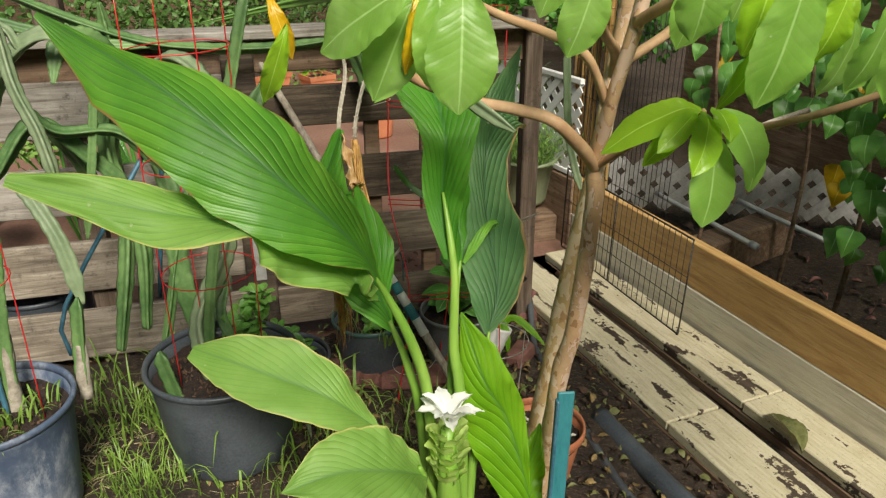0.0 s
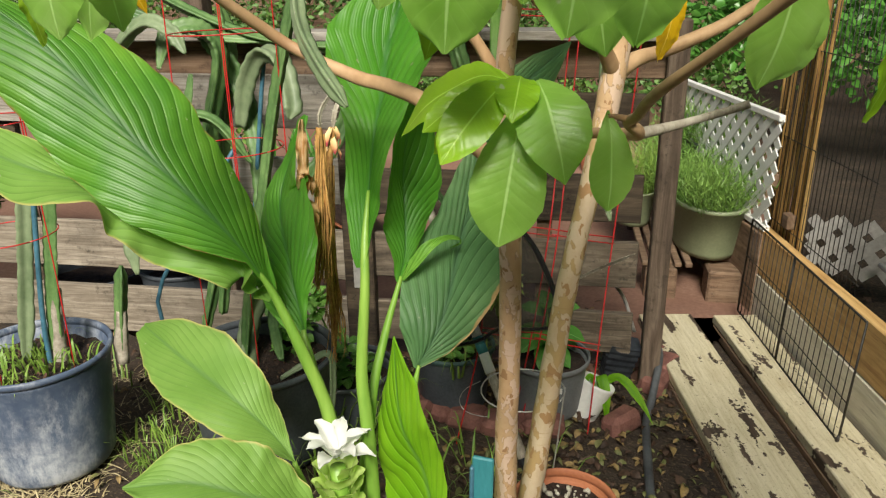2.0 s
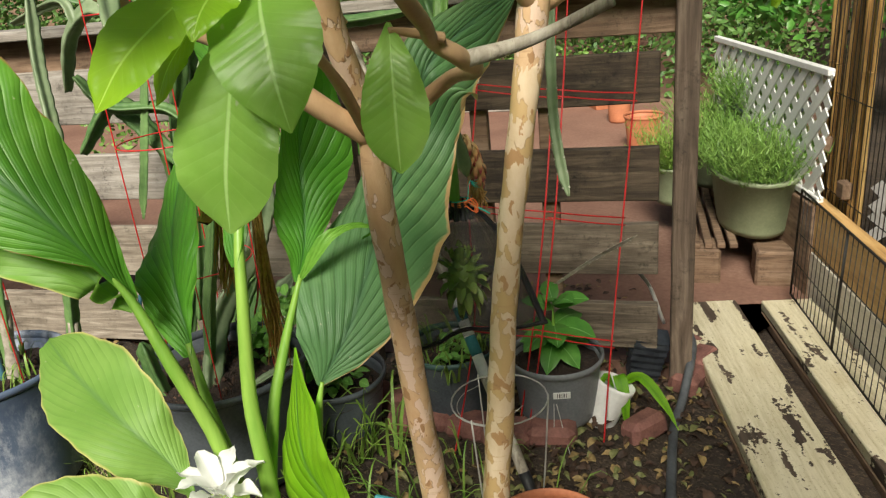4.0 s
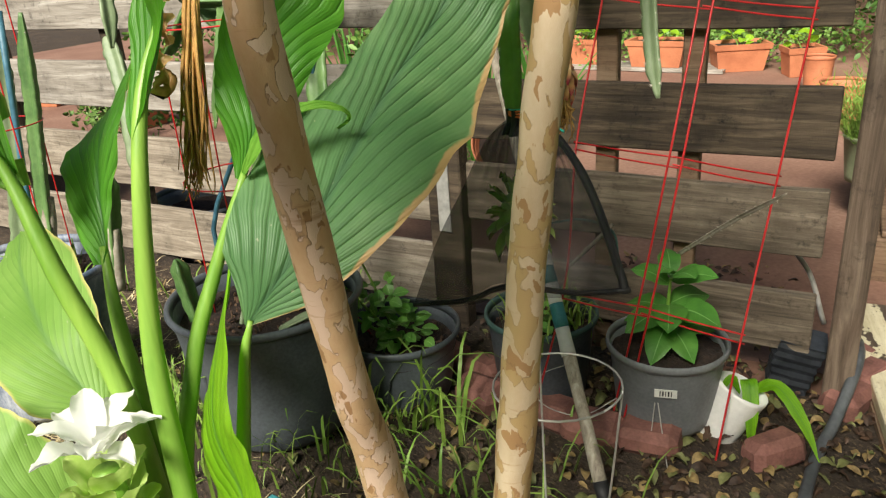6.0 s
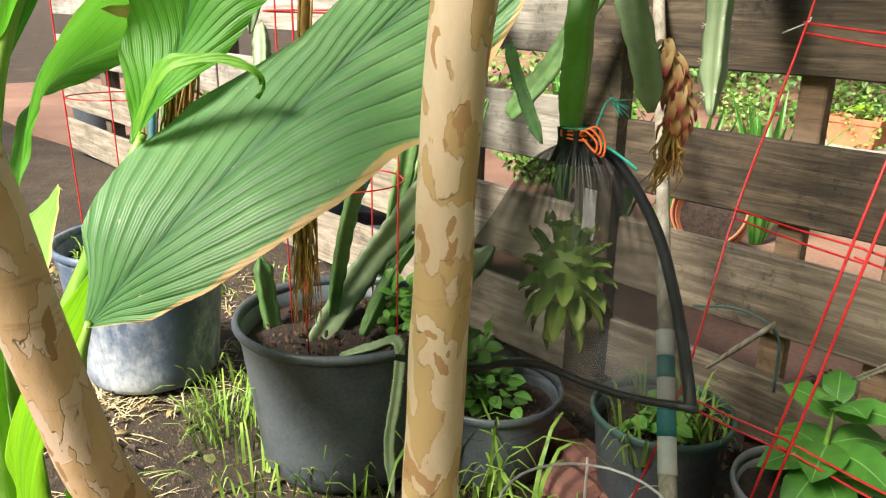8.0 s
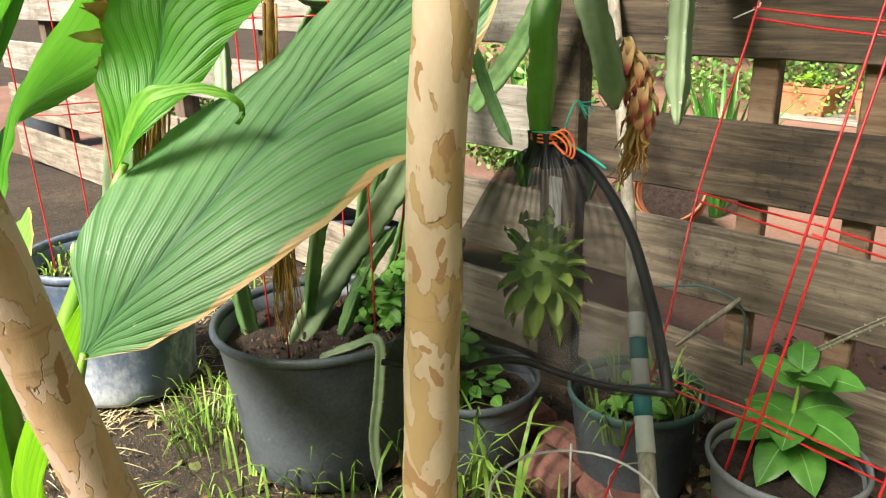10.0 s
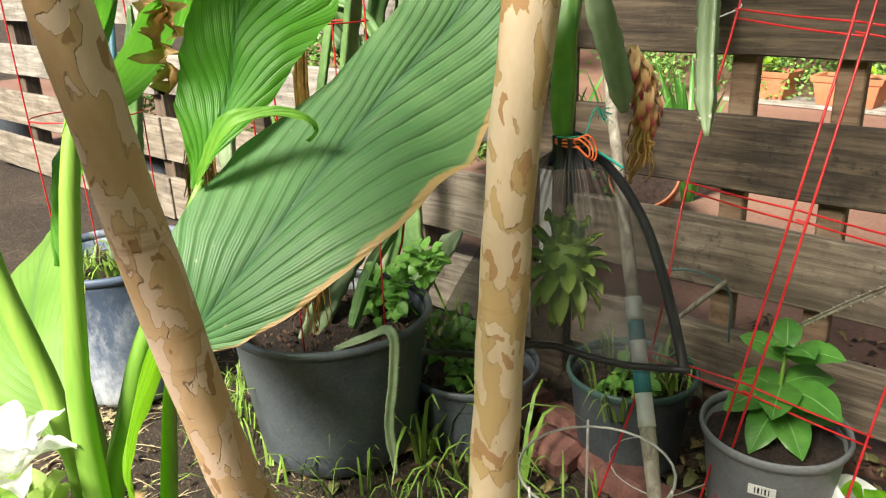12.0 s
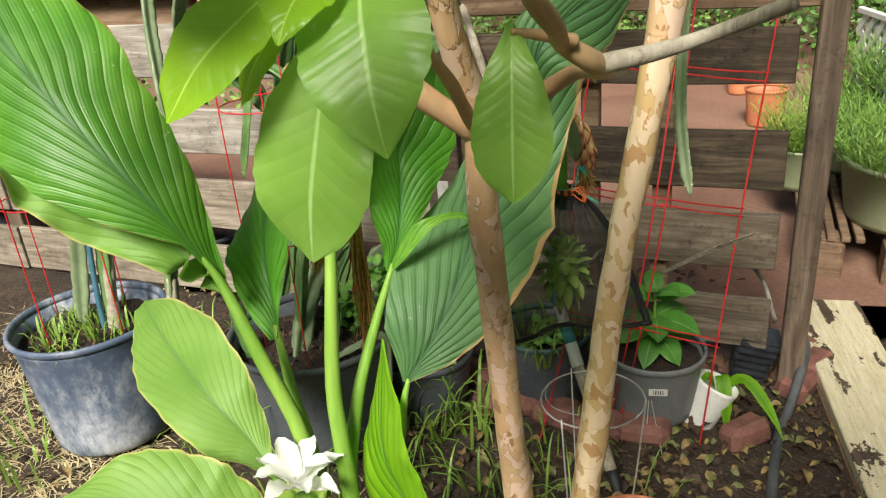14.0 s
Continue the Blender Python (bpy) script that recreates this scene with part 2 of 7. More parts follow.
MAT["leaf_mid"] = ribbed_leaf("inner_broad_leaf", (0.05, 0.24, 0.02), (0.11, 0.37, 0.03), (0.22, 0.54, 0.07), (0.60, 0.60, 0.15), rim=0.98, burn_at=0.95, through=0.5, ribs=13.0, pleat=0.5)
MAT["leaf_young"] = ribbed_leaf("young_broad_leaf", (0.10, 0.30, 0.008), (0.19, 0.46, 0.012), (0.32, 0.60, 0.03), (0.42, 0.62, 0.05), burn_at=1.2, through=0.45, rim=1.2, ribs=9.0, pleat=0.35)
MAT["stalk"] = two_tone("leaf_stalk", (0.10, 0.24, 0.022), (0.26, 0.43, 0.07), 16, 0.45, 90, (1, 1, 0.06))
MAT["tree_leaf"] = net_leaf("tree_leaf", (0.22, 0.47, 0.055), (0.31, 0.58, 0.10), (0.42, 0.66, 0.19), through=0.55)
MAT["tree_leaf_new"] = net_leaf("young_tree_leaf", (0.25, 0.50, 0.02), (0.34, 0.60, 0.03), (0.44, 0.70, 0.06), through=0.5)
MAT["tree_leaf_old"] = net_leaf("yellowed_tree_leaf", (0.50, 0.30, 0.01), (0.70, 0.42, 0.01), (0.78, 0.52, 0.03), spots=False)
MAT["bark"] = bark_mat("peeling_bark", (0.47, 0.29, 0.145), (0.33, 0.185, 0.085), (0.58, 0.40, 0.24), (0.72, 0.55, 0.43), 1.7, 0.515, 0.33, edge=0.016)
MAT["bark_pale"] = bark_mat("pale_peeling_bark", (0.53, 0.39, 0.24), (0.38, 0.22, 0.10), (0.63, 0.51, 0.36), (0.49, 0.35, 0.16), 1.25, 0.535)
MAT["branch"] = two_tone("branch_bark", (0.33, 0.19, 0.095), (0.54, 0.36, 0.20), 10, 0.6, 70, (1, 1, 0.5), 0.4)
MAT["cactus"] = two_tone("cactus_skin", (0.06, 0.135, 0.038), (0.16, 0.27, 0.09), 9, 0.5, 60, lo=0.4, hi=0.65)
MAT["cactus_fresh"] = two_tone("fresh_cactus_skin", (0.075, 0.19, 0.03), (0.17, 0.31, 0.065), 9, 0.45, 60)
MAT["cactus_pale"] = two_tone("pale_cactus_skin", (0.12, 0.175, 0.085), (0.25, 0.315, 0.18), 9, 0.5, 60)
MAT["cactus_dry"] = two_tone("corky_cactus", (0.20, 0.17, 0.13), (0.42, 0.38, 0.31), 30, 0.8, 120)
MAT["spine"] = two_tone("areole", (0.35, 0.32, 0.25), (0.60, 0.57, 0.48), 40, 0.8)
MAT["dead"] = two_tone("withered_flower", (0.24, 0.11, 0.03), (0.60, 0.34, 0.10), 30, 0.7, 120)
def dry_bract():
    """Straw-coloured at the base, red-brown at the tip."""
    n = Nodes("dry_bract", 0.55)
    u, v = n.uv()
    grain = n.noise(n.where((1, 1, 1)), 90, 3)
    n.base(n.ramp(n.math("MULTIPLY_ADD", grain, 0.35, v), (0.30, (0.80, 0.58, 0.28)), (0.75, (0.72, 0.36, 0.16)), (1.10, (0.45, 0.06, 0.08))))
    return n.bump(grain, 0.3, 0.001).mat


MAT["bract"] = dry_bract()
MAT["pot_black"] = two_tone("black_plastic", (0.034, 0.041, 0.050), (0.105, 0.120, 0.136), 5, 0.42, 160, bump=0.08)
MAT["pot_grey"] = two_tone("grey_plastic", (0.12, 0.13, 0.14), (0.22, 0.23, 0.24), 5, 0.5, 160, bump=0.06)
MAT["pot_green_rim"] = two_tone("green_plastic", (0.03, 0.07, 0.065), (0.07, 0.13, 0.12), 6, 0.45, 160, bump=0.06)
MAT["terracotta"] = two_tone("terracotta", (0.36, 0.12, 0.055), (0.55, 0.21, 0.10), 7, 0.65, 150, bump=0.15)
MAT["brick"] = two_tone("paver_red", (0.11, 0.045, 0.036), (0.28, 0.125, 0.10), 14, 0.85, 180, bump=0.5)
MAT["red_wire"] = two_tone("red_wire", (0.42, 0.012, 0.015), (0.62, 0.03, 0.03), 20, 0.35, 100, bump=0.05)
MAT["black_wire"] = two_tone("black_wire", (0.008, 0.008, 0.008), (0.03, 0.025, 0.02), 20, 0.5)
MAT["grey_wire"] = two_tone("galvanised_wire", (0.36, 0.35, 0.33), (0.58, 0.57, 0.54), 30, 0.45, 90, metal=0.4)
MAT["white"] = two_tone("white_plastic", (0.62, 0.62, 0.59), (0.82, 0.82, 0.79), 6, 0.5, 90, bump=0.08)
# darker copy of the white plastic, with the low lattice's shade in its colour
MAT["white_shaded"] = two_tone("shaded_white_plastic", (0.28, 0.27, 0.25), (0.52, 0.51, 0.48), 9, 0.6, 70, bump=0.1)
MAT["pvc"] = two_tone("white_pipe", (0.60, 0.60, 0.58), (0.80, 0.80, 0.78), 6, 0.4, 90, bump=0.05)
MAT["hose"] = two_tone("grey_hose", (0.045, 0.05, 0.055), (0.11, 0.12, 0.13), 12, 0.55, 90)
def thin_bract(name, dark, light, through):
    """A thin fleshy bract with a soft vein grain, that lets light through."""
    n = Nodes(name, 0.5)
    v = n.where((1, 1, 1))
    col = n.ramp(n.noise(v, 30, 4), (0.35, dark), (0.65, light))
    n.base(col).bump(n.noise(v, 160, 3), 0.1, 0.001)
    return n.glow_through(col, through).mat


MAT["petal"] = thin_bract("white_bract", (0.84, 0.84, 0.80), (0.93, 0.93, 0.91), 0.4)
MAT["leaf_curl"] = thin_bract("curled_leaf", (0.12, 0.33, 0.03), (0.22, 0.46, 0.06), 0.4)
MAT["dry_leaf"] = thin_bract("scorched_leaf", (0.40, 0.21, 0.07), (0.74, 0.55, 0.30), 0.25)
MAT["bract_green"] = thin_bract("green_bract", (0.42, 0.62, 0.10), (0.68, 0.82, 0.30), 0.45)
MAT["blue_stake"] = two_tone("blue_cane", (0.03, 0.10, 0.15), (0.07, 0.19, 0.26), 20, 0.5, 80)
MAT["teal"] = two_tone("teal_paint", (0.02, 0.15, 0.17), (0.05, 0.26, 0.29), 25, 0.55, 120, (1, 1, 0.3), 0.4)
MAT["tie_orange"] = two_tone("orange_cord", (0.75, 0.12, 0.03), (0.85, 0.22, 0.06), 40, 0.6)
MAT["tie_teal"] = two_tone("teal_cord", (0.02, 0.38, 0.30), (0.06, 0.55, 0.45), 40, 0.6)
MAT["herb"] = net_leaf("herb_leaf", (0.085, 0.24, 0.04), (0.17, 0.39, 0.07), (0.28, 0.50, 0.11), spots=False)
MAT["shrub"] = net_leaf("shrub_leaf", (0.05, 0.17, 0.03), (0.09, 0.27, 0.04), (0.16, 0.38, 0.07), spots=False)
MAT["vine"] = net_leaf("vine_leaf", (0.06, 0.19, 0.03), (0.11, 0.29, 0.05), (0.18, 0.39, 0.09), spots=False)
MAT["grass"] = two_tone("grass_blade", (0.085, 0.19, 0.018), (0.25, 0.37, 0.065), 6, 0.5, 40)
MAT["straw"] = two_tone("straw", (0.34, 0.27, 0.14), (0.62, 0.53, 0.32), 12, 0.7, 60)


def painted_plank():
    """Cream paint over dark wood, flaked off in patches and at the edges."""
    n = Nodes("flaking_cream_paint", 0.6)
    v = n.where((1, 1, 1), rnd=True)
    st = n.where((0.35, 1.3, 1.3), rnd=True)
    wood_c = n.ramp(n.noise(n.where((1.2, 16, 16), rnd=True), 4, 6), (0.3, (0.035, 0.025, 0.018)), (0.7, (0.12, 0.085, 0.06)))
    paint = n.ramp(n.noise(n.where((2, 22, 22), rnd=True), 5, 6), (0.25, (0.46, 0.40, 0.24)), (0.5, (0.62, 0.56, 0.38)), (0.75, (0.72, 0.66, 0.49)))
    paint = n.mix(n.math("MULTIPLY", n.step(n.noise(v, 9, 5), 0.5, 0.75), 0.4), paint, (0.45, 0.36, 0.20))
    flake = n.math("ADD", n.math("MULTIPLY", n.noise(st, 16, 3, 0.5), 0.75), n.math("MULTIPLY", n.noise(v, 70, 4, 0.6), 0.25))
    bare = n.step(flake, 0.565, 0.575)
    paint = n.mix(n.math("MULTIPLY", n.step(n.noise(v, 130, 4, 0.7), 0.57, 0.66), 0.45), paint, (0.20, 0.14, 0.075))
    n.base(n.mix(bare, paint, wood_c))
    n.bump(n.math("ADD", n.math("MULTIPLY", bare, -1.0), n.math("MULTIPLY", n.noise(n.where((2, 30, 30), rnd=True), 6, 5), 0.5)), 0.6, 0.002)
    return n.mat


def scuffed_blue_pot():
    n = Nodes("scuffed_blue_grey_plastic", 0.5)
    v = n.where((1, 1, 1))
    st = n.where((1, 1, 0.45))
    col = n.ramp(n.noise(v, 7, 5), (0.3, (0.045, 0.066, 0.115)), (0.55, (0.085, 0.118, 0.185)), (0.75, (0.15, 0.19, 0.26)))
    chalk = n.math("MULTIPLY", n.step(n.noise(st, 11, 9, 0.8), 0.46, 0.62), n.step(n.noise(v, 6, 5, 0.7), 0.40, 0.60))
    col = n.mix(n.math("MULTIPLY", chalk, 0.7), col, (0.60, 0.63, 0.67))
    n.base(col).bump(n.noise(v, 140, 3), 0.08, 0.001)
    return n.mat


def soil_mat():
    n = Nodes("soil_and_litter", 0.9)
    v = n.where((1, 1, 1))
    a, b, c = n.noise(v, 3, 6, 0.65), n.noise(v, 40, 6, 0.7), n.voronoi(v, 70, out="Color")
    col = n.ramp(n.math("ADD", n.math("MULTIPLY", a, 0.5), n.math("MULTIPLY", b, 0.5)), (0.32, (0.012, 0.008, 0.006)), (0.5, (0.042, 0.028, 0.018)), (0.68, (0.12, 0.085, 0.055)))
    bits = n.step(n.noise(n.where((1, 1.6, 1)), 90, 3, 0.6), 0.56, 0.62)
    col = n.mix(n.math("MULTIPLY", bits, 0.5), col, (0.20, 0.14, 0.08))
    n.base(col).bump(n.math("ADD", b, n.math("MULTIPLY", bits, 0.5)), 1.0, 0.012)
    return n.mat


def concrete_mat():
    n = Nodes("pink_concrete", 0.8)
    v = n.where((1, 1, 1))
    col = n.ramp(n.math("ADD", n.math("MULTIPLY", n.noise(v, 1.8, 6), 0.6), n.math("MULTIPLY", n.noise(v, 60, 4), 0.4)), (0.35, (0.155, 0.076, 0.052)), (0.55, (0.235, 0.130, 0.091)), (0.7, (0.32, 0.20, 0.145)))
    n.base(col).bump(n.noise(v, 90, 4), 0.3, 0.002)
    return n.mat


def mesh_mat():
    """Fine black insect netting: threads with holes between them."""
    n = Nodes("black_netting", 0.45)
    n.base((0.012, 0.012, 0.013))
    clear = n.add("BsdfTransparent")
    ms = n.add("MixShader")
    u, v = n.uv()
    fold = n.noise(n.where((1, 1, 0.35)), 14, 3)
    pleat = n.math("MULTIPLY_ADD", n.math("SINE", n.math("MULTIPLY_ADD", fold, 9.0, n.math("MULTIPLY", u, 118.0))), 0.5, 0.5)
    gather = n.math("MULTIPLY", n.math("MULTIPLY", pleat, pleat), n.step(v, 0.55, 0.0))
    thread = n.math("ADD", n.math("MULTIPLY_ADD", fold, 0.35, 0.25), n.math("MULTIPLY", gather, 0.55))
    n.link(thread, ms.inputs["Fac"])
    n.link(clear.outputs["BSDF"], ms.inputs[1])
    n.link(n.bsdf.outputs["BSDF"], ms.inputs[2])
    n.link(ms.outputs["Shader"], n.tree.nodes["Material Output"].inputs["Surface"])
    return n.mat


MAT["cream"] = painted_plank()
MAT["pot_blue"] = scuffed_blue_pot()
MAT["soil"] = soil_mat()
MAT["mulch"] = two_tone("potting_mulch", (0.008, 0.006, 0.005), (0.055, 0.032, 0.022), 60, 0.95, 200, bump=0.9, dist=0.006)
MAT["concrete"] = concrete_mat()
MAT["netting"] = mesh_mat()
MAT["hem"] = two_tone("black_hem", (0.006, 0.006, 0.007), (0.02, 0.02, 0.022), 30, 0.6, 200)

# ---- shaping ----
V = Vector


def thing(name, label, category, group="", at=None):
    ob = new(name)
    ob.empty_display_size = 0.05
    if at is not None:
        ob.matrix_world = at if isinstance(at, Matrix) else Matrix.Translation(at)
    return tagged(ob, label, category, group)


def part(name, bm, material, parent=None, label="", smooth=True):
    me = bpy.data.meshes.new(name)
    if smooth:
        for f in bm.faces:
            f.smooth = True
    bm.to_mesh(me)
    bm.free()
    me.materials.append(MAT[material])
    ob = new(name, me)
    if parent is not None:
        ob.parent = parent
    if label:
        ob["label"] = label
    return ob


def catmull(pts, n):
    """n + 1 points along a smooth line through pts."""
    pts = [V(p) for p in pts]
    ext = [2 * pts[0] - pts[1], *pts, 2 * pts[-1] - pts[-2]]
    out, segs = [], len(pts) - 1
    for k in range(n + 1):
        f = k / n * segs
        i = min(int(f), segs - 1)
        t = f - i
        a, b, c, d = ext[i:i + 4]
        out.append(0.5 * (2 * b + (c - a) * t + (2 * a - 5 * b + 4 * c - d) * t * t + (3 * b - a - 3 * c + d) * t ** 3))
    return out


def lerp_list(vals, f):
    x = f * (len(vals) - 1)
    i = min(int(x), len(vals) - 2)
    return vals[i] + (vals[i + 1] - vals[i]) * (x - i)


def frames_along(pts, up=V((0.2, 0.3, 1))):
    """Tangent, side and normal at each point, without twist."""
    out = []
    prev = None
    for i, p in enumerate(pts):
        t = (pts[min(i + 1, len(pts) - 1)] - pts[max(i - 1, 0)]).normalized()
        if prev is None:
            s = t.cross(up)
            if s.length < 1e-4:
                s = t.cross(V((1, 0, 0)))
        else:
            s = prev - t * prev.dot(t)
        s.normalize()
        prev = s
        out.append((t, s, s.cross(t)))
    return out


def tube(bm, pts, radii, seg=8, n=None, rough=0.0, ends=True):
    """A round stem through pts; radii are spread along it."""
    line = catmull(pts, n) if n else [V(p) for p in pts]
    radii = radii if isinstance(radii, (list, tuple)) else [radii, radii]
    rings = []
    for i, (p, (t, s, b)) in enumerate(zip(line, frames_along(line))):
        r = lerp_list(radii, i / (len(line) - 1))
        ring = []
        for k in range(seg):
            a = 2 * math.pi * k / seg
            d = s * math.cos(a) + b * math.sin(a)
            rr = r * (1 + rough * noise.noise(p * 18 + d * 0.8)) if rough else r
            ring.append(bm.verts.new(p + d * rr))
        rings.append(ring)
    for a, b in zip(rings, rings[1:]):
        for k in range(seg):
            bm.faces.new((a[k], a[(k + 1) % seg], b[(k + 1) % seg], b[k]))
    if ends:
        bm.faces.new(rings[0][::-1])
        bm.faces.new(rings[-1])
    return bm


def tube_part(name, pts, radii, material, parent=None, seg=8, n=None, rough=0.0, label=""):
    return part(name, tube(bmesh.new(), pts, radii, seg, n, rough), material, parent, label)


def slab(size, bevel=0.003, jitter=0.0, m=None):
    """A board or block of that size about its middle, with worn edges."""
    bm = bmesh.new()
    bmesh.ops.create_cube(bm, size=1)
    bmesh.ops.scale(bm, vec=size, verts=bm.verts)
    if jitter:
        for v in bm.verts:
            v.co += V((random.uniform(-1, 1), random.uniform(-1, 1), random.uniform(-1, 1))) * jitter
    if bevel:
        bmesh.ops.bevel(bm, geom=bm.edges[:], offset=bevel, segments=1, affect="EDGES")
    if m is not None:
        bm.transform(m)
    return bm


def long_board(length, thick, height, bevel=0.003, wave=0.004, cuts=10):
    """A board along x whose edges are not quite straight."""
    bm = slab((length, thick, height), bevel)
    for i in range(1, cuts):
        x = -length / 2 + length * i / cuts
        bmesh.ops.bisect_plane(bm, geom=bm.verts[:] + bm.edges[:] + bm.faces[:], plane_co=(x, 0, 0), plane_no=(1, 0, 0))
    off = random.uniform(0, 50)
    for v in bm.verts:
        s = 1 if v.co.z > 0 else -1
        v.co.z += wave * noise.noise((v.co.x * 3 + off, s * 5, 0))
        v.co.y += wave * 0.6 * noise.noise((v.co.x * 2 + off, 9, s))
    return bm


def lathe(profile, seg=40, wobble=0.0, closed=False):
    bm = bmesh.new()
    rings = []
    for r, z in profile:
        rings.append([bm.verts.new((r * math.cos(2 * math.pi * k / seg) * (1 + wobble * noise.noise((k * 0.4, z * 6, 1))), r * math.sin(2 * math.pi * k / seg), z)) for k in range(seg)])
    for a, b in zip(rings, rings[1:]):
        for k in range(seg):
            bm.faces.new((a[k], a[(k + 1) % seg], b[(k + 1) % seg], b[k]))
    if closed:
        for k in range(seg):
            bm.faces.new((rings[-1][k], rings[-1][(k + 1) % seg], rings[0][(k + 1) % seg], rings[0][k]))
    else:
        bm.faces.new(rings[0][::-1])
        bm.faces.new(rings[-1])
    return bm


def blade(bm, mid, widths, face, fold=0.25, ribs=0.0, rib_amp=0.0, wave=0.0, nu=12, nv=40, sag=0.0, slant=0.55, seed=0.0, twist=0.0, other=None):
    """A leaf blade along mid (base to tip). widths: half widths from base to tip; face: where its upper side looks;
    fold: how far the halves rise from the midrib; wave: the rim's waviness; twist: degrees from base to tip; other: half widths of the second side."""
    uvl = bm.loops.layers.uv.verify()
    line = catmull(mid, nv)
    rows = []
    face0 = V(face).normalized()
    for i, p in enumerate(line):
        f = i / nv
        t = (line[min(i + 1, nv)] - line[max(i - 1, 0)]).normalized()
        fc = face0
        if twist:
            fc = Matrix.Rotation(radians(twist) * f, 3, t) @ face0
        side = t.cross(fc).normalized()
        nrm = side.cross(t)
        w = max(lerp_list(widths, f), 0.0006)
        row = []
        for j in range(nu + 1):
            u = -1 + 2 * j / nu
            ww = max(lerp_list(other, f), 0.0006) if other and u < 0 else w
            h = abs(u) * ww * math.sin(fold) - sag * u * u * ww
            if ribs:
                h += rib_amp * math.sin(2 * math.pi * (f * ribs - slant * ribs * abs(u) ** 0.75)) * min(1, abs(u) * 4) * min(1, (1 - abs(u)) * 5 + 0.15)
            h += wave * u * u * (noise.noise((f * 6 + seed, u * 1.5 + seed, 3.0)) + 0.5 * noise.noise((f * 15 + seed, u * 2, 7.0)))
            edge = 1 + 0.05 * (noise.noise((f * 18 + seed, u * 2, 11.0)) if abs(u) > 0.9 else 0)
            row.append(bm.verts.new(p + side * (u * ww * math.cos(fold) * edge) + nrm * h))
        rows.append(row)
    for i in range(nv):
        for j in range(nu):
            fc = bm.faces.new((rows[i][j], rows[i][j + 1], rows[i + 1][j + 1], rows[i + 1][j]))
            for lp, (a, b) in zip(fc.loops, ((j, i), (j + 1, i), (j + 1, i + 1), (j, i + 1))):
                lp[uvl].uv = (a / nu, b / nv)
    return bm


OVAL = [0.05, 0.45, 0.78, 0.95, 1.0, 0.97, 0.86, 0.66, 0.36, 0.02]
OBOVATE = [0.06, 0.34, 0.58, 0.78, 0.92, 1.0, 1.0, 0.88, 0.60, 0.04]
LANCE = [0.08, 0.55, 0.85, 1.0, 1.0, 0.92, 0.78, 0.58, 0.32, 0.01]


def wide(profile, w):
    return [p * w for p in profile]


# Frames of the fence (x along it, y behind it) and of the deck (x along the planks towards the gate end, y across them).
FENCE = Matrix(((0.887, -0.461, 0, 0.24), (0.461, 0.887, 0, 2.755), (0, 0, 1, 0), (0, 0, 0, 1)))
DECK = Matrix(((0.59, 0.807, 0, 0.086), (-0.807, 0.59, 0, 3.159), (0, 0, 1, 0), (0, 0, 0, 1)))

# ---- the setting ----
def lay(name, bm, material, m, parent=None, label="", smooth=False):
    ob = part(name, bm, material, parent, label, smooth)
    ob.matrix_local = m
    return ob


SOIL = ((-0.674, 1.435, 0.148), (-0.346, 1.793, 0.108), (-0.323, 2.06, 0.055), (0.10, 2.41, 0.06), (-0.136, 2.30, 0.045), (0.42, 1.905, 0.07), (0.24, 2.75, 0.005), (0.45, 2.45, 0.01), (0.75, 2.05, 0.008), (1.05, 1.75, 0.008), (-1.5, 1.3, 0.15), (-1.0, 2.0, 0.07), (-0.6, 2.2, 0.05), (0.0, 1.2, 0.13), (0.4, 1.3, 0.10), (0.15, 3.2, -0.01), (0.6, 3.1, -0.01), (1.0, 2.5, -0.01), (1.4, 2.0, -0.01), (1.2, 3.4, 0.0), (-2.0, 2.0, 0.06), (1.8, 1.0, 0.0), (0.25, 2.25, 0.045), (0.5, 2.1, 0.04))


def soil_z(x, y):
    """The height of the soil: it rises gently from the boardwalk to the left and to the front."""
    a = b = 0.0
    for px, py, pz in SOIL:
        w = 1.0 / ((x - px) ** 2 + (y - py) ** 2 + 0.004) ** 1.6
        a += w * pz
        b += w
    return a / b


def ground_sheet():
    """Soil, uneven near the bed, out to the horizon."""
    bm = bmesh.new()
    xs = [-400, -60, -12, -5] + [-3 + 0.09 * i for i in range(67)] + [6, 12, 60, 400]
    ys = [-400, -60, -10, -3, -1] + [0 + 0.09 * i for i in range(50)] + [7, 12, 60, 400]
    grid = []
    for y in ys:
        row = []
        for x in xs:
            near = abs(x) < 3.5 and -0.5 < y < 5
            z = (soil_z(x, y) - 0.006 if near else -0.012) + (0.010 * noise.noise((x * 4, y * 4, 0)) + 0.006 * noise.noise((x * 13, y * 13, 2)) if near else -0.01)
            back = (x - 0.24) * -0.461 + (y - 2.755) * 0.887
            if back > 0.05 and (x - 0.24) * 0.887 + (y - 2.755) * 0.461 < 0.2:
                z = -0.04
            row.append(bm.verts.new((x, y, z)))
        grid.append(row)
    for a, b in zip(grid, grid[1:]):
        for i in range(len(xs) - 1):
            bm.faces.new((a[i], a[i + 1], b[i + 1], b[i]))
    ob = part("ground", bm, "soil")
    return tagged(ob, "bare dark garden soil with litter and dry bits", "ground", kind="structure")


ground_sheet()

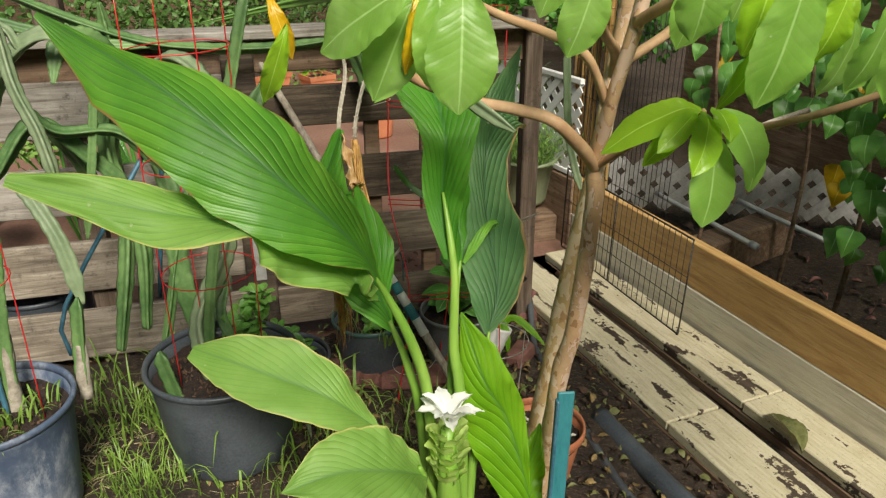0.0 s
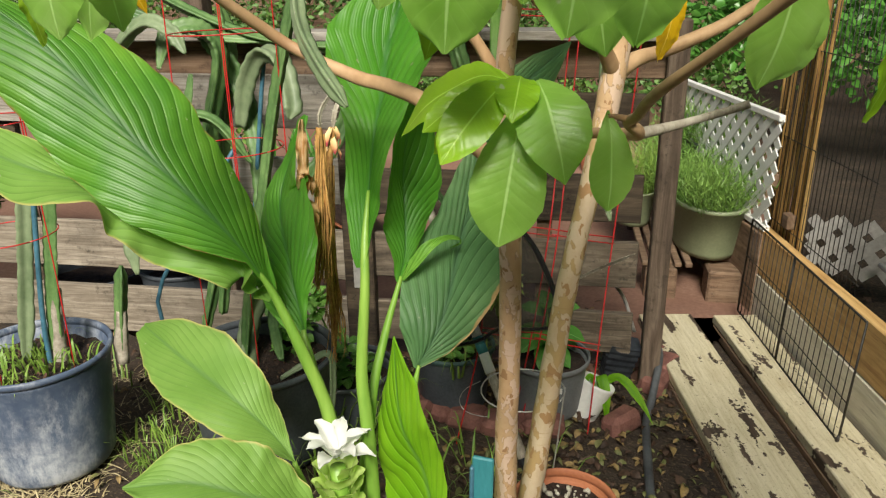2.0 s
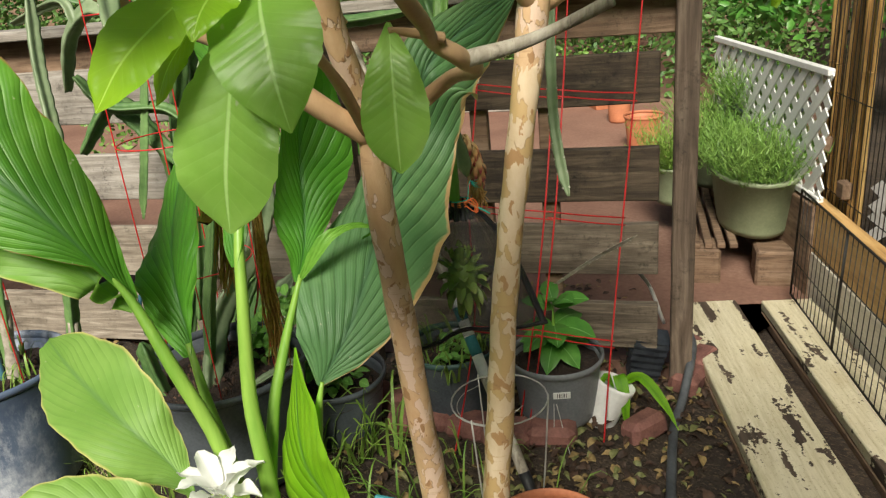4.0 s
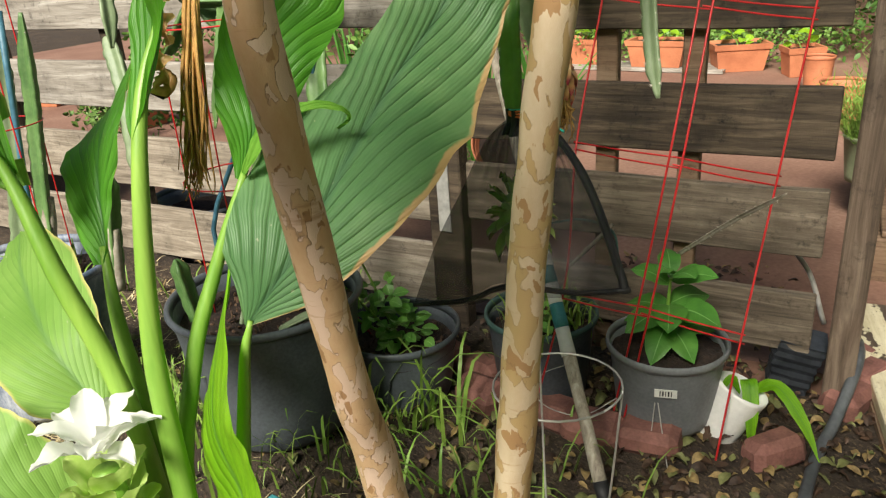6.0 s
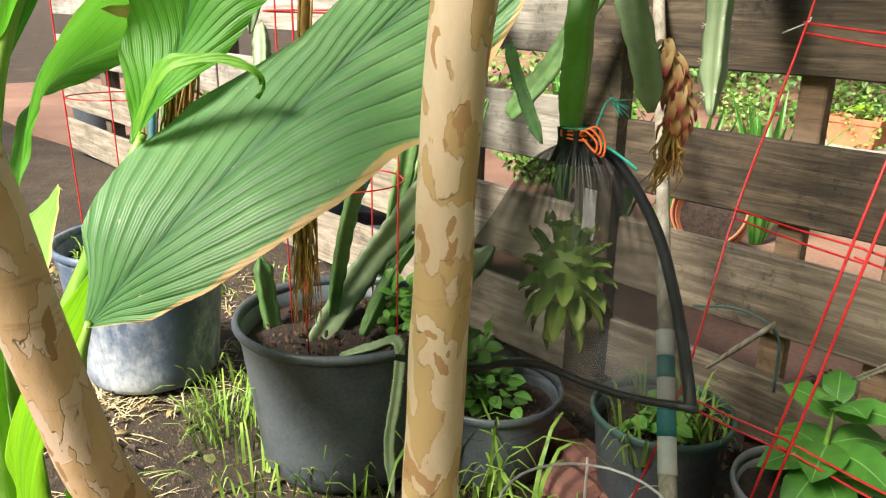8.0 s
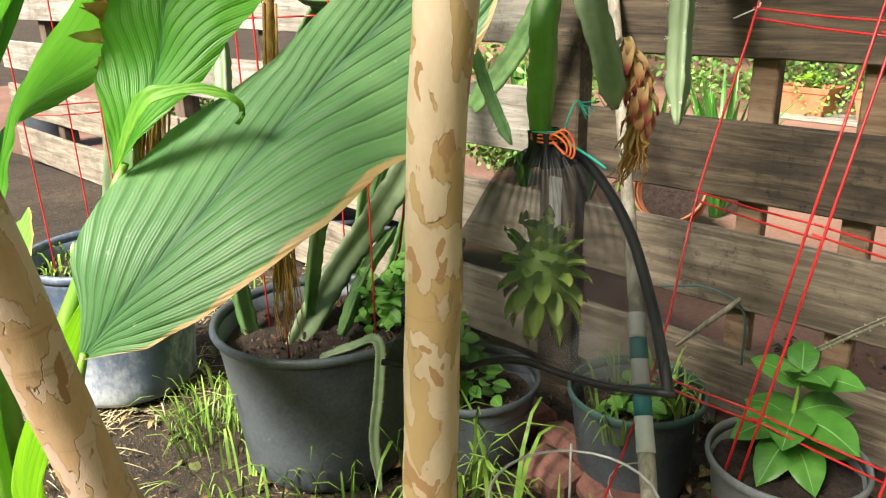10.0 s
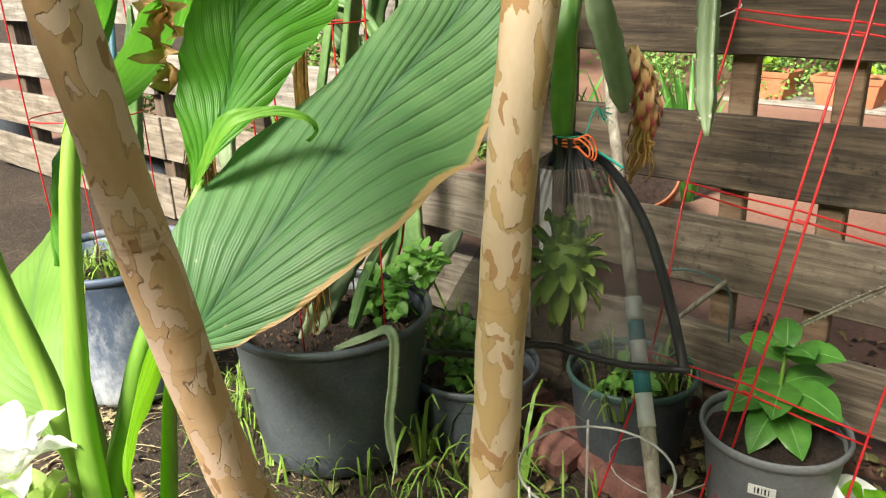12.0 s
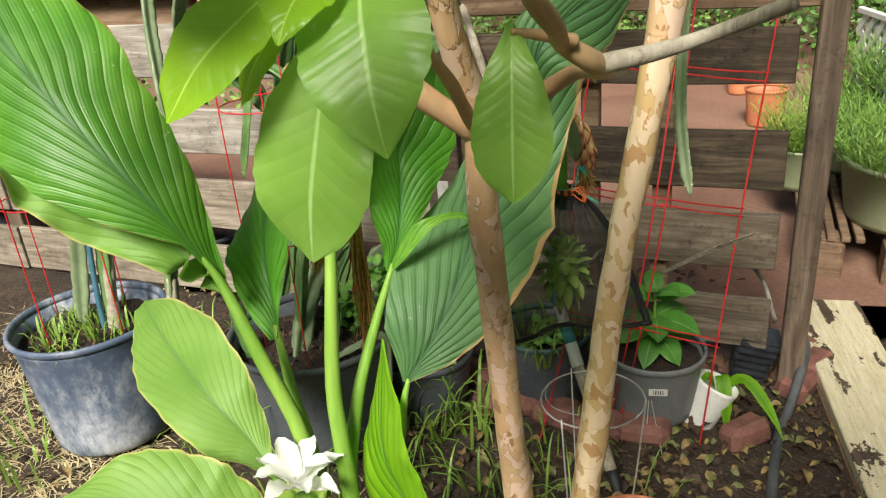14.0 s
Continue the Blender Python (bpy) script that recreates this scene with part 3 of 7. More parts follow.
# terrace of pink concrete behind the fence and past the gate end
def terrace_slab():
    outline = [FENCE @ V((-9, 0.10, 0)), FENCE @ V((0.06, 0.10, 0)), DECK @ V((-0.03, -0.02, 0)), DECK @ V((-0.03, 0.44, 0)), V((0.42, 3.42, 0)), V((0.12, 5.2, 0)), FENCE @ V((1.6, 9, 0)), FENCE @ V((-9, 9, 0))]
    bm = bmesh.new()
    lo = [bm.verts.new(p + V((0, 0, -0.1))) for p in outline]
    hi = [bm.verts.new(p + V((0, 0, 0.016))) for p in outline]
    n = len(outline)
    for k in range(n):
        bm.faces.new((lo[k], lo[(k + 1) % n], hi[(k + 1) % n], hi[k]))
    bm.faces.new(hi)
    bm.faces.new(lo[::-1])
    bmesh.ops.triangulate(bm, faces=[f for f in bm.faces if len(f.verts) > 4])
    bmesh.ops.recalc_face_normals(bm, faces=bm.faces)
    return tagged(part("terrace", bm, "concrete", smooth=False), "worn pink-red concrete terrace behind the fence", "terrace", kind="structure")


terrace_slab()


def board_fence():
    fence = tagged(new("fence"), "weathered horizontal board fence of reused pallet timber with a cap rail", "fence", kind="structure")
    fence.matrix_world = FENCE
    rows = [(0.12, 0.252, "board_grey"), (0.335, 0.475, "board_grey"), (0.535, 0.672, "board"), (0.778, 0.897, "board")]
    for lo, hi, m in rows:
        lay("board", long_board(0.80, 0.022, hi - lo), m, pose(-0.44, 0.0, (lo + hi) / 2), fence)
    left = [(0.085, 0.25, "board_mid"), (0.315, 0.475, "board_mid"), (0.56, 0.70, "board_pale"), (0.79, 0.945, "board_pale")]
    for lo, hi, m in left:
        lay("board", long_board(1.72, 0.022, hi - lo), m, pose(-1.72, 0.004, (lo + hi) / 2, 0, random.uniform(-0.4, 0.4), 0), fence)
        lay("board", long_board(1.9, 0.022, hi - lo), m, pose(-3.54, 0.0, (lo + hi) / 2 + random.uniform(-0.01, 0.01)), fence)
    # rail under the cap, and the cap itself
    lay("rail", long_board(4.4, 0.03, 0.10, wave=0.006), "board_brown", pose(-2.19, 0.02, 0.985), fence)
    lay("cap_board", long_board(4.4, 0.12, 0.026, wave=0.006), "board_pale", pose(-2.19, 0.0, 1.05), fence)
    for s, w, h in ((0.02, 0.055, 1.09), (-1.33, 0.07, 1.3), (-2.62, 0.07, 1.2), (-3.9, 0.07, 1.2)):
        lay("post", slab((w, w, h + 0.1), 0.004), "post", pose(s, 0.0 if s > 0 else 0.052, h / 2 - 0.05), fence)
    lay("post", slab((0.09, 0.05, 1.12), 0.004), "board", pose(-0.86, -0.022, 0.5), fence)
    lay("bracket", slab((0.032, 0.004, 0.22), 0.001), "grey_wire", pose(-0.86, -0.050, 0.42), fence, "galvanised metal strap")
    for s in (-0.31, -0.485):
        lay("batten", slab((0.045, 0.03, 0.95), 0.003), "board_brown", pose(s, 0.028, 0.47), fence)
    for s in (-2.0, -3.2):
        lay("batten", slab((0.06, 0.03, 0.95), 0.003), "board", pose(s, 0.03, 0.47), fence)
    return fence


board_fence()


def deck():
    d = tagged(new("boardwalk"), "narrow boardwalk of planks with flaking cream paint on dark runners", "boardwalk", kind="structure")
    d.matrix_world = DECK
    for y, w, cuts in ((0.068, 0.185, (0.0, 1.15, 2.35)), (0.312, 0.155, (0.015, 1.16, 2.35))):
        for a, b in zip(cuts, cuts[1:]):
            lay("plank", long_board(b - a - 0.006, w, 0.03, wave=0.006, cuts=24), "cream", pose((a + b) / 2, y, 0.035 + random.uniform(-0.002, 0.002)), d)
    for y in (-0.01, 0.15, 0.25, 0.38):
        lay("runner", slab((2.3, 0.035, 0.03), 0.003), "board_brown", pose(1.18, y, 0.004), d)
    return d


deck()


def raised_bed():
    d = tagged(new("raised_bed"), "long low bed edge of a tan plank over a whitewashed plank", "raised bed", kind="structure")
    d.matrix_world = DECK
    lay("plank", long_board(2.6, 0.03, 0.17, wave=0.004), "pale_plank", pose(1.18, 0.42, 0.085), d, "whitewashed lower plank")
    lay("plank", long_board(2.6, 0.04, 0.16, wave=0.004), "tan", pose(1.18, 0.428, 0.252), d, "tan upper plank")
    return d


raised_bed()

# ---- pots ----
def nursery_pot(label, at, r, h, material, rim_material=None, base=0.8, group="nursery pots", lip=0.012, fill=0.06, soil="mulch", name="plant_pot"):
    """A tapered plastic pot with a rolled lip and a fill of soil."""
    pot = thing(name, label, "plant pot", group, at)
    rb = r * base
    prof = [(rb * 0.94, 0.0), (rb, 0.012)]
    for i in range(1, 9):
        f = i / 9
        prof.append((rb + (r * 0.96 - rb) * f, h * 0.9 * f + 0.01))
    prof += [(r * 0.965, h * 0.905), (r * 0.975, h * 0.925), (r * 0.96, h * 0.95), (r * 0.96, h - lip * 1.4)]
    body = part("body", lathe(prof + [(r * 0.93, h - lip * 1.4), (r * 0.91, h * 0.8), (rb * 0.95, 0.02)], 48, 0.008), material, pot)
    ring = [(r * 0.955, h - lip * 1.6), (r * 1.0, h - lip * 1.3), (r * 1.02, h - lip * 0.7), (r * 1.01, h - 0.002), (r * 0.985, h), (r * 0.955, h - 0.003), (r * 0.935, h - lip * 1.7)]
    part("rim", lathe(ring, 48, 0.008, True), rim_material or material, pot)
    bm = bmesh.new()
    rs = r * 0.925
    rings = [[bm.verts.new((rs * k / 9 * math.cos(a), rs * k / 9 * math.sin(a), h - fill + 0.012 * noise.noise((rs * k * math.cos(a) * 9, rs * k * math.sin(a) * 9, h * 50)))) for a in [2 * math.pi * j / 30 for j in range(30)]] for k in range(1, 10)]
    mid = bm.verts.new((0, 0, h - fill + 0.008))
    for j in range(30):
        bm.faces.new((mid, rings[0][j], rings[0][(j + 1) % 30]))
    for a, b in zip(rings, rings[1:]):
        for j in range(30):
            bm.faces.new((a[j], b[j], b[(j + 1) % 30], a[(j + 1) % 30]))
    part("soil", bm, soil, pot, "dark potting mix with bark bits")
    return pot


POT_BLUE = V((-0.674, 1.435, 0.148))
POT_BLACK = V((-0.346, 1.793, 0.106))
POT_HERB = V((-0.323, 2.06, 0.055))
POT_GREEN = V((-0.145, 2.305, 0.045))
POT_GREY = V((0.10, 2.41, 0.060))
nursery_pot("scuffed blue-grey plastic nursery pot with weeds in it", POT_BLUE, 0.163, 0.288, "pot_blue", fill=0.045)
nursery_pot("large black plastic nursery pot with dragon fruit cuttings", POT_BLACK, 0.182, 0.272, "pot_black", fill=0.045)
nursery_pot("small black plastic pot with a yellowing herb", POT_HERB, 0.130, 0.163, "pot_black", fill=0.045)
nursery_pot("black plastic pot with a green lip", POT_GREEN, 0.118, 0.192, "pot_black", "pot_green_rim", fill=0.045)
nursery_pot("grey plastic pot with a white label and a leafy shrub", POT_GREY, 0.114, 0.172, "pot_grey", fill=0.03)

# ---- the turmeric plant in flower ----
PLANT_AT = V((0.29, 1.475, 0))
turmeric = thing("turmeric_plant", "tall turmeric plant with broad pleated leaves and a white flower", "turmeric plant", at=PLANT_AT)


def under(ob, owner, at):
    """Hangs a part under its thing and leaves it where it is."""
    ob.parent = owner
    ob.matrix_parent_inverse = Matrix.Translation(-V(at))
    return ob


def broad_leaf(mid, w, face, material, fold=0.3, wave=0.02, ribs=20, profile=LANCE, sag=0.1, seed=0.0, label="", twist=0.0, amp=0.0, other=None, slant=0.42):
    bm = blade(bmesh.new(), mid, wide(profile, w), face, fold, ribs if amp else 0, amp, wave, 28, 90, sag, slant, seed, twist, other)
    return under(part("leaf", bm, material, None, label), turmeric, PLANT_AT)


def petiole(pts, radii, n=18, material="stalk"):
    radii = [0.8 * r for r in radii]
    return under(tube_part("stalk", pts, radii, material, None, 12, n), turmeric, PLANT_AT)


# stalks
petiole([(0.275, 1.475, 0.0), (0.266, 1.455, 0.40), (0.261, 1.444, 0.599), (0.239, 1.420, 0.720), (0.206, 1.408, 0.803), (0.188, 1.392, 0.850)], [0.0150, 0.0130, 0.0125, 0.0110, 0.0075, 0.002])
petiole([(0.265, 1.48, 0.0), (0.245, 1.465, 0.5), (0.222, 1.460, 0.64), (0.190, 1.468, 0.72)], [0.016, 0.012, 0.009, 0.005])
petiole([(0.315, 1.470, 0.0), (0.318, 1.466, 0.4), (0.312, 1.467, 0.60), (0.300, 1.474, 0.68), (0.298, 1.492, 0.797), (0.285, 1.512, 0.87), (0.266, 1.545, 0.93)], [0.017, 0.014, 0.0125, 0.011, 0.009, 0.007, 0.003])
petiole([(0.30, 1.47, 0.0), (0.302, 1.465, 0.45), (0.290, 1.502, 0.615), (0.286, 1.542, 0.705), (0.287, 1.585, 0.79)], [0.016, 0.0125, 0.010, 0.008, 0.004])
petiole([(0.31, 1.49, 0.0), (0.328, 1.505, 0.4), (0.345, 1.532, 0.62), (0.348, 1.546, 0.675)], [0.015, 0.011, 0.007, 0.003])
petiole([(0.25, 1.46, 0.25), (0.215, 1.435, 0.43), (0.188, 1.428, 0.506)], [0.010, 0.008, 0.005])
petiole([(0.27, 1.46, 0.2), (0.28, 1.42, 0.38), (0.26, 1.385, 0.49)], [0.010, 0.008, 0.005])
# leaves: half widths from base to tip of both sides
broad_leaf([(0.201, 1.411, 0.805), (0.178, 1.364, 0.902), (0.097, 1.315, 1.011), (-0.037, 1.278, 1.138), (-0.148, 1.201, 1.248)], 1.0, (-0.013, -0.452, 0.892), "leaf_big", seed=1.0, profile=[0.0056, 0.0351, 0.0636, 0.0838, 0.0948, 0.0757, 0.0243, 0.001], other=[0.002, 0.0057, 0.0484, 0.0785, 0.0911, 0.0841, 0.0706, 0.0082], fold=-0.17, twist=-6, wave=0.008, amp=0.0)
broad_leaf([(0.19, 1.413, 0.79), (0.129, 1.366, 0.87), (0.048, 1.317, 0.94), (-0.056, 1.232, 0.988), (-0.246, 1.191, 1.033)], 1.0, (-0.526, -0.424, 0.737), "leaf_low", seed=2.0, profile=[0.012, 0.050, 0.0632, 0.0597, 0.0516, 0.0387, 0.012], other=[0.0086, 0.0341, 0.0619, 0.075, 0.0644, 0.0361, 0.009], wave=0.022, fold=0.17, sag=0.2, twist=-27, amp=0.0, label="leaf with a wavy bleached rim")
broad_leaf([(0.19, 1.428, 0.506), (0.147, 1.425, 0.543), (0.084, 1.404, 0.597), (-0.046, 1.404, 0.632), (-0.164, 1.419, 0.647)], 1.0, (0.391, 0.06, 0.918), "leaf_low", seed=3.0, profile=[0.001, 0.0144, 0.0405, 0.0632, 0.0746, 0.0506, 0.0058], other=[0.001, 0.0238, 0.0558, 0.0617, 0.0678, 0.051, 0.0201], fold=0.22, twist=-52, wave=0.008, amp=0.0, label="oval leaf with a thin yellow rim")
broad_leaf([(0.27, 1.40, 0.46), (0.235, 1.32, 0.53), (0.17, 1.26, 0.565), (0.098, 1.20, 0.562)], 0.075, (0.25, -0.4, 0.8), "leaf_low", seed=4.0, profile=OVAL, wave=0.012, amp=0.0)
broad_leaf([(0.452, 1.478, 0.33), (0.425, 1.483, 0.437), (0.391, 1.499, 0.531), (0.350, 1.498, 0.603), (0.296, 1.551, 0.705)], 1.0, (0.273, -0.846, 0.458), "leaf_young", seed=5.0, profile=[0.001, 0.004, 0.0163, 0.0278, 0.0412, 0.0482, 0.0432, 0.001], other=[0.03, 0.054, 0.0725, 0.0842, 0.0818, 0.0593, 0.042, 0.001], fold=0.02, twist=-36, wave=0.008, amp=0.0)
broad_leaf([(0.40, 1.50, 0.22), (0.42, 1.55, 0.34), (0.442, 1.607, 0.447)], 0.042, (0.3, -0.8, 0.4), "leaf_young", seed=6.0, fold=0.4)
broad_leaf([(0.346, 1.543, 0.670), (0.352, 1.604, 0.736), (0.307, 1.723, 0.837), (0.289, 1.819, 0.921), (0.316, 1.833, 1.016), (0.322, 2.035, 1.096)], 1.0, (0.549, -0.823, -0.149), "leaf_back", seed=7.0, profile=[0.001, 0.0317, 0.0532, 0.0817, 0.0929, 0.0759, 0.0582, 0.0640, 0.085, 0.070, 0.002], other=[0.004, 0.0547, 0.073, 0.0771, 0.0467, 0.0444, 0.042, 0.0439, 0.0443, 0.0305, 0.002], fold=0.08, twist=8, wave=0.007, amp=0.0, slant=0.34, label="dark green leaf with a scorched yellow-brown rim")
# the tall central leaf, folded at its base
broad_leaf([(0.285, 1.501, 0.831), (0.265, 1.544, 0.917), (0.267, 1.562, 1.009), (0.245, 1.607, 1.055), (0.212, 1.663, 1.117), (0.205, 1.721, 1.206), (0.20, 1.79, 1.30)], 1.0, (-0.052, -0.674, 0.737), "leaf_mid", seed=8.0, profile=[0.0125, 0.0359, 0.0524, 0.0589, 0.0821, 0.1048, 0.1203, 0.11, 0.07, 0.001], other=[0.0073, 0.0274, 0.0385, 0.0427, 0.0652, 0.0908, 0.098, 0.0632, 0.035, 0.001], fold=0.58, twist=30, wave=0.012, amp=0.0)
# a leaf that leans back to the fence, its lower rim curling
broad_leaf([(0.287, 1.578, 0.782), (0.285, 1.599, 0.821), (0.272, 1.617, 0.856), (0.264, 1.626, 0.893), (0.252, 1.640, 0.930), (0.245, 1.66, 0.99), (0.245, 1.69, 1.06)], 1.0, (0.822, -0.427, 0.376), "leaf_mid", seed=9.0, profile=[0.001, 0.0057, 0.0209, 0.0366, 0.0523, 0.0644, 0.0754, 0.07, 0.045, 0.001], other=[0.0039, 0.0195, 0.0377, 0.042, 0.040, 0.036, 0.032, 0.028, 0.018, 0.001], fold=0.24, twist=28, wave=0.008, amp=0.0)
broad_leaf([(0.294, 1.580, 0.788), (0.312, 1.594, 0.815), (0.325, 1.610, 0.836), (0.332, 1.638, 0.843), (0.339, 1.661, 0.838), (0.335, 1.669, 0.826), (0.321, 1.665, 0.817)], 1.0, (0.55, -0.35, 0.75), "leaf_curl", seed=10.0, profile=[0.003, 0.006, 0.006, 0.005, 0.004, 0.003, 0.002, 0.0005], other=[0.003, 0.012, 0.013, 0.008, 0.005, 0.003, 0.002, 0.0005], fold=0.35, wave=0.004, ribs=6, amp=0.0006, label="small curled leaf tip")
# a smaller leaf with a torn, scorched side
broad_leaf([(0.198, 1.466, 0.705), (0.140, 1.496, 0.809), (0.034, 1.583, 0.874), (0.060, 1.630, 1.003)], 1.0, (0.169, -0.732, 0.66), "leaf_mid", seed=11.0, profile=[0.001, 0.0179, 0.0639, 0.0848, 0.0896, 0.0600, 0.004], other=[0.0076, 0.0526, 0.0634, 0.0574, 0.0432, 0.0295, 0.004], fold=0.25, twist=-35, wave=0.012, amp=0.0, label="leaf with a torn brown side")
for k, (pts, w) in enumerate(((((0.102, 1.570, 0.875), (0.096, 1.580, 0.915), (0.085, 1.592, 0.955), (0.068, 1.612, 1.000)), [0.005, 0.014, 0.011, 0.013, 0.003]), (((0.102, 1.572, 0.885), (0.114, 1.575, 0.868), (0.112, 1.580, 0.848), (0.098, 1.578, 0.856)), [0.006, 0.015, 0.012, 0.004]), (((0.092, 1.575, 0.920), (0.104, 1.585, 0.912), (0.104, 1.590, 0.886)), [0.004, 0.012, 0.009, 0.002]))):
    under(part("dry_strip", blade(bmesh.new(), pts, w, (0.7, -0.7, 0.1), 0.7, 0, 0, 0.04, 10, 24, seed=4.0 + k), "dry_leaf", None, "curled brown dead strip of leaf"), turmeric, PLANT_AT)


def flower_head(at):
    """White star of bracts on a cone of green ones."""
    at = V(at)
    for k in range(22):
        a = k * 2.4
        z = -0.125 + 0.105 * k / 22
        r = 0.027 + 0.006 * math.sin(k / 22 * math.pi)
        b = at + V((r * 0.6 * math.cos(a), r * 0.6 * math.sin(a), z - 0.008))
        t = at + V((r * 1.25 * math.cos(a), r * 1.25 * math.sin(a), z + 0.020))
        under(part("green_bract", blade(bmesh.new(), [b, (b + t) / 2 + V((0, 0, 0.004)), t], [0.016, 0.021, 0.017, 0.004], V((-math.cos(a) * 0.4, -math.sin(a) * 0.4, 1)), 0.35, 0, 0, 0.004, 6, 8, seed=k), "bract_green"), turmeric, PLANT_AT)
    for k in range(10):
        a = k * 2.4 + 0.3
        up = 0.012 + 0.030 * k / 10
        ln = 0.062 - 0.020 * k / 10
        b = at + V((0.005 * math.cos(a), 0.005 * math.sin(a), -0.012 + up * 0.5))
        t = at + V((ln * math.cos(a), ln * math.sin(a), up))
        mid = (b + t) / 2 + V((0, 0, 0.008))
        under(part("white_bract", blade(bmesh.new(), [b, mid, t], [0.007, 0.014, 0.015, 0.010, 0.001], V((-math.cos(a) * 0.5, -math.sin(a) * 0.5, 1)), 0.45, 0, 0, 0.006, 8, 12, seed=k), "petal"), turmeric, PLANT_AT)
    petiole([at + V((0.004, 0.02, -0.55)), at + V((0.002, 0.006, -0.2)), at + V((0, 0, -0.02))], [0.012, 0.030, 0.014], 8)


flower_head((0.304, 1.409, 0.580))

# ---- the guava tree ----
TREE_AT = V((0.40, 1.71, 0))
tree = thing("guava_tree", "young guava tree with two slender trunks of peeling tan bark", "tree", at=TREE_AT)


def limb(name, pts, radii, material="branch", seg=12, n=44, rough=0.28, label=""):
    return under(tube_part(name, pts, radii, material, None, seg, n, rough, label), tree, TREE_AT)


limb("trunk", [(0.428, 1.672, -0.02), (0.438, 1.653, 0.173), (0.451, 1.633, 0.313), (0.464, 1.608, 0.452), (0.476, 1.587, 0.590), (0.494, 1.563, 0.688), (0.512, 1.529, 0.928), (0.509, 1.531, 1.004), (0.527, 1.486, 1.110), (0.555, 1.462, 1.246), (0.58, 1.42, 1.50)], [0.0190, 0.0186, 0.0180, 0.0172, 0.0164, 0.0148, 0.0138, 0.0146, 0.0104, 0.0100, 0.009], "bark", 18, 110, 0.12)
limb("trunk", [(0.385, 1.765, -0.02), (0.405, 1.763, 0.199), (0.432, 1.754, 0.391), (0.453, 1.754, 0.554), (0.466, 1.756, 0.676), (0.486, 1.756, 0.810), (0.508, 1.762, 0.946), (0.516, 1.774, 1.025)], [0.023, 0.0215, 0.0200, 0.0186, 0.0172, 0.0160, 0.0158, 0.0166], "bark_pale", 18, 90, 0.12, "trunk with pale bark and long olive patches")
limb("trunk", [(0.514, 1.771, 1.005), (0.516, 1.774, 1.025), (0.520, 1.780, 1.080), (0.532, 1.788, 1.175), (0.541, 1.782, 1.268), (0.56, 1.77, 1.5)], [0.0158, 0.0169, 0.0176, 0.0150, 0.013, 0.011], "bark", 18, 50, 0.16, "upper trunk with smooth tan bark")
limb("branch", [(0.509, 1.530, 0.995), (0.488, 1.480, 1.040), (0.450, 1.450, 1.085), (0.390, 1.455, 1.098), (0.328, 1.457, 1.106), (0.247, 1.424, 1.146), (0.226, 1.317, 1.228), (0.19, 1.22, 1.34)], [0.0115, 0.0098, 0.0090, 0.0085, 0.0080, 0.0073, 0.0066, 0.006])
limb("branch", [(0.522, 1.500, 1.095), (0.489, 1.461, 1.172), (0.436, 1.430, 1.207), (0.377, 1.391, 1.234), (0.30, 1.34, 1.28)], [0.008, 0.0065, 0.006, 0.0055, 0.005])
limb("branch", [(0.510, 1.550, 0.995), (0.545, 1.560, 1.022), (0.589, 1.555, 1.047), (0.654, 1.511, 1.062), (0.702, 1.440, 1.082), (0.700, 1.418, 1.095), (0.720, 1.390, 1.108), (0.758, 1.330, 1.138), (0.818, 1.282, 1.180), (0.876, 1.243, 1.223), (0.96, 1.15, 1.28)], [0.0085, 0.0070, 0.0064, 0.0062, 0.0064, 0.0052, 0.0046, 0.0044, 0.0042, 0.004, 0.0036], n=60)
limb("twig", [(0.700, 1.442, 1.080), (0.735, 1.475, 1.090), (0.785, 1.482, 1.110)], [0.0050, 0.0041, 0.0036], "stick", label="bare grey dead twig")
limb("twig", [(0.706, 1.420, 1.097), (0.700, 1.402, 1.102), (0.696, 1.385, 1.106)], [0.0035, 0.003, 0.002])
limb("twig", [(0.512, 1.525, 1.00), (0.575, 1.44, 1.07), (0.637, 1.338, 1.135)], [0.006, 0.0045, 0.0035])
limb("branch", [(0.521, 1.780, 1.085), (0.524, 1.735, 1.125), (0.520, 1.681, 1.152), (0.505, 1.590, 1.190), (0.49, 1.50, 1.26)], [0.012, 0.0095, 0.0088, 0.008, 0.006])
limb("branch", [(0.520, 1.785, 1.085), (0.535, 1.830, 1.100), (0.558, 1.872, 1.109), (0.619, 1.951, 1.144), (0.70, 2.06, 1.22)], [0.013, 0.0112, 0.0105, 0.0095, 0.007])
limb("branch", [(0.55, 1.46, 1.22), (0.64, 1.33, 1.29), (0.72, 1.20, 1.35), (0.80, 1.10, 1.42)], [0.008, 0.007, 0.006])


def tree_leaf(base, tip, w, material="tree_leaf", face=(0.45, -0.75, 0.3), bow=0.02, fold=0.18, seed=0.0, profile=OBOVATE, label="", wave=0.003):
    base, tip = V(base), V(tip)
    f = V(face).normalized()
    mid = (base + tip) / 2 + f * bow
    bm = blade(bmesh.new(), [base, base.lerp(mid, 0.5) + f * bow * 0.4, mid, mid.lerp(tip, 0.5) + f * bow * 0.3, tip], wide(profile, w), face, fold, 0, 0.0, wave, 14, 30, 0.12, 0.22, seed)
    return under(part("leaf", bm, material, None, label), tree, TREE_AT)


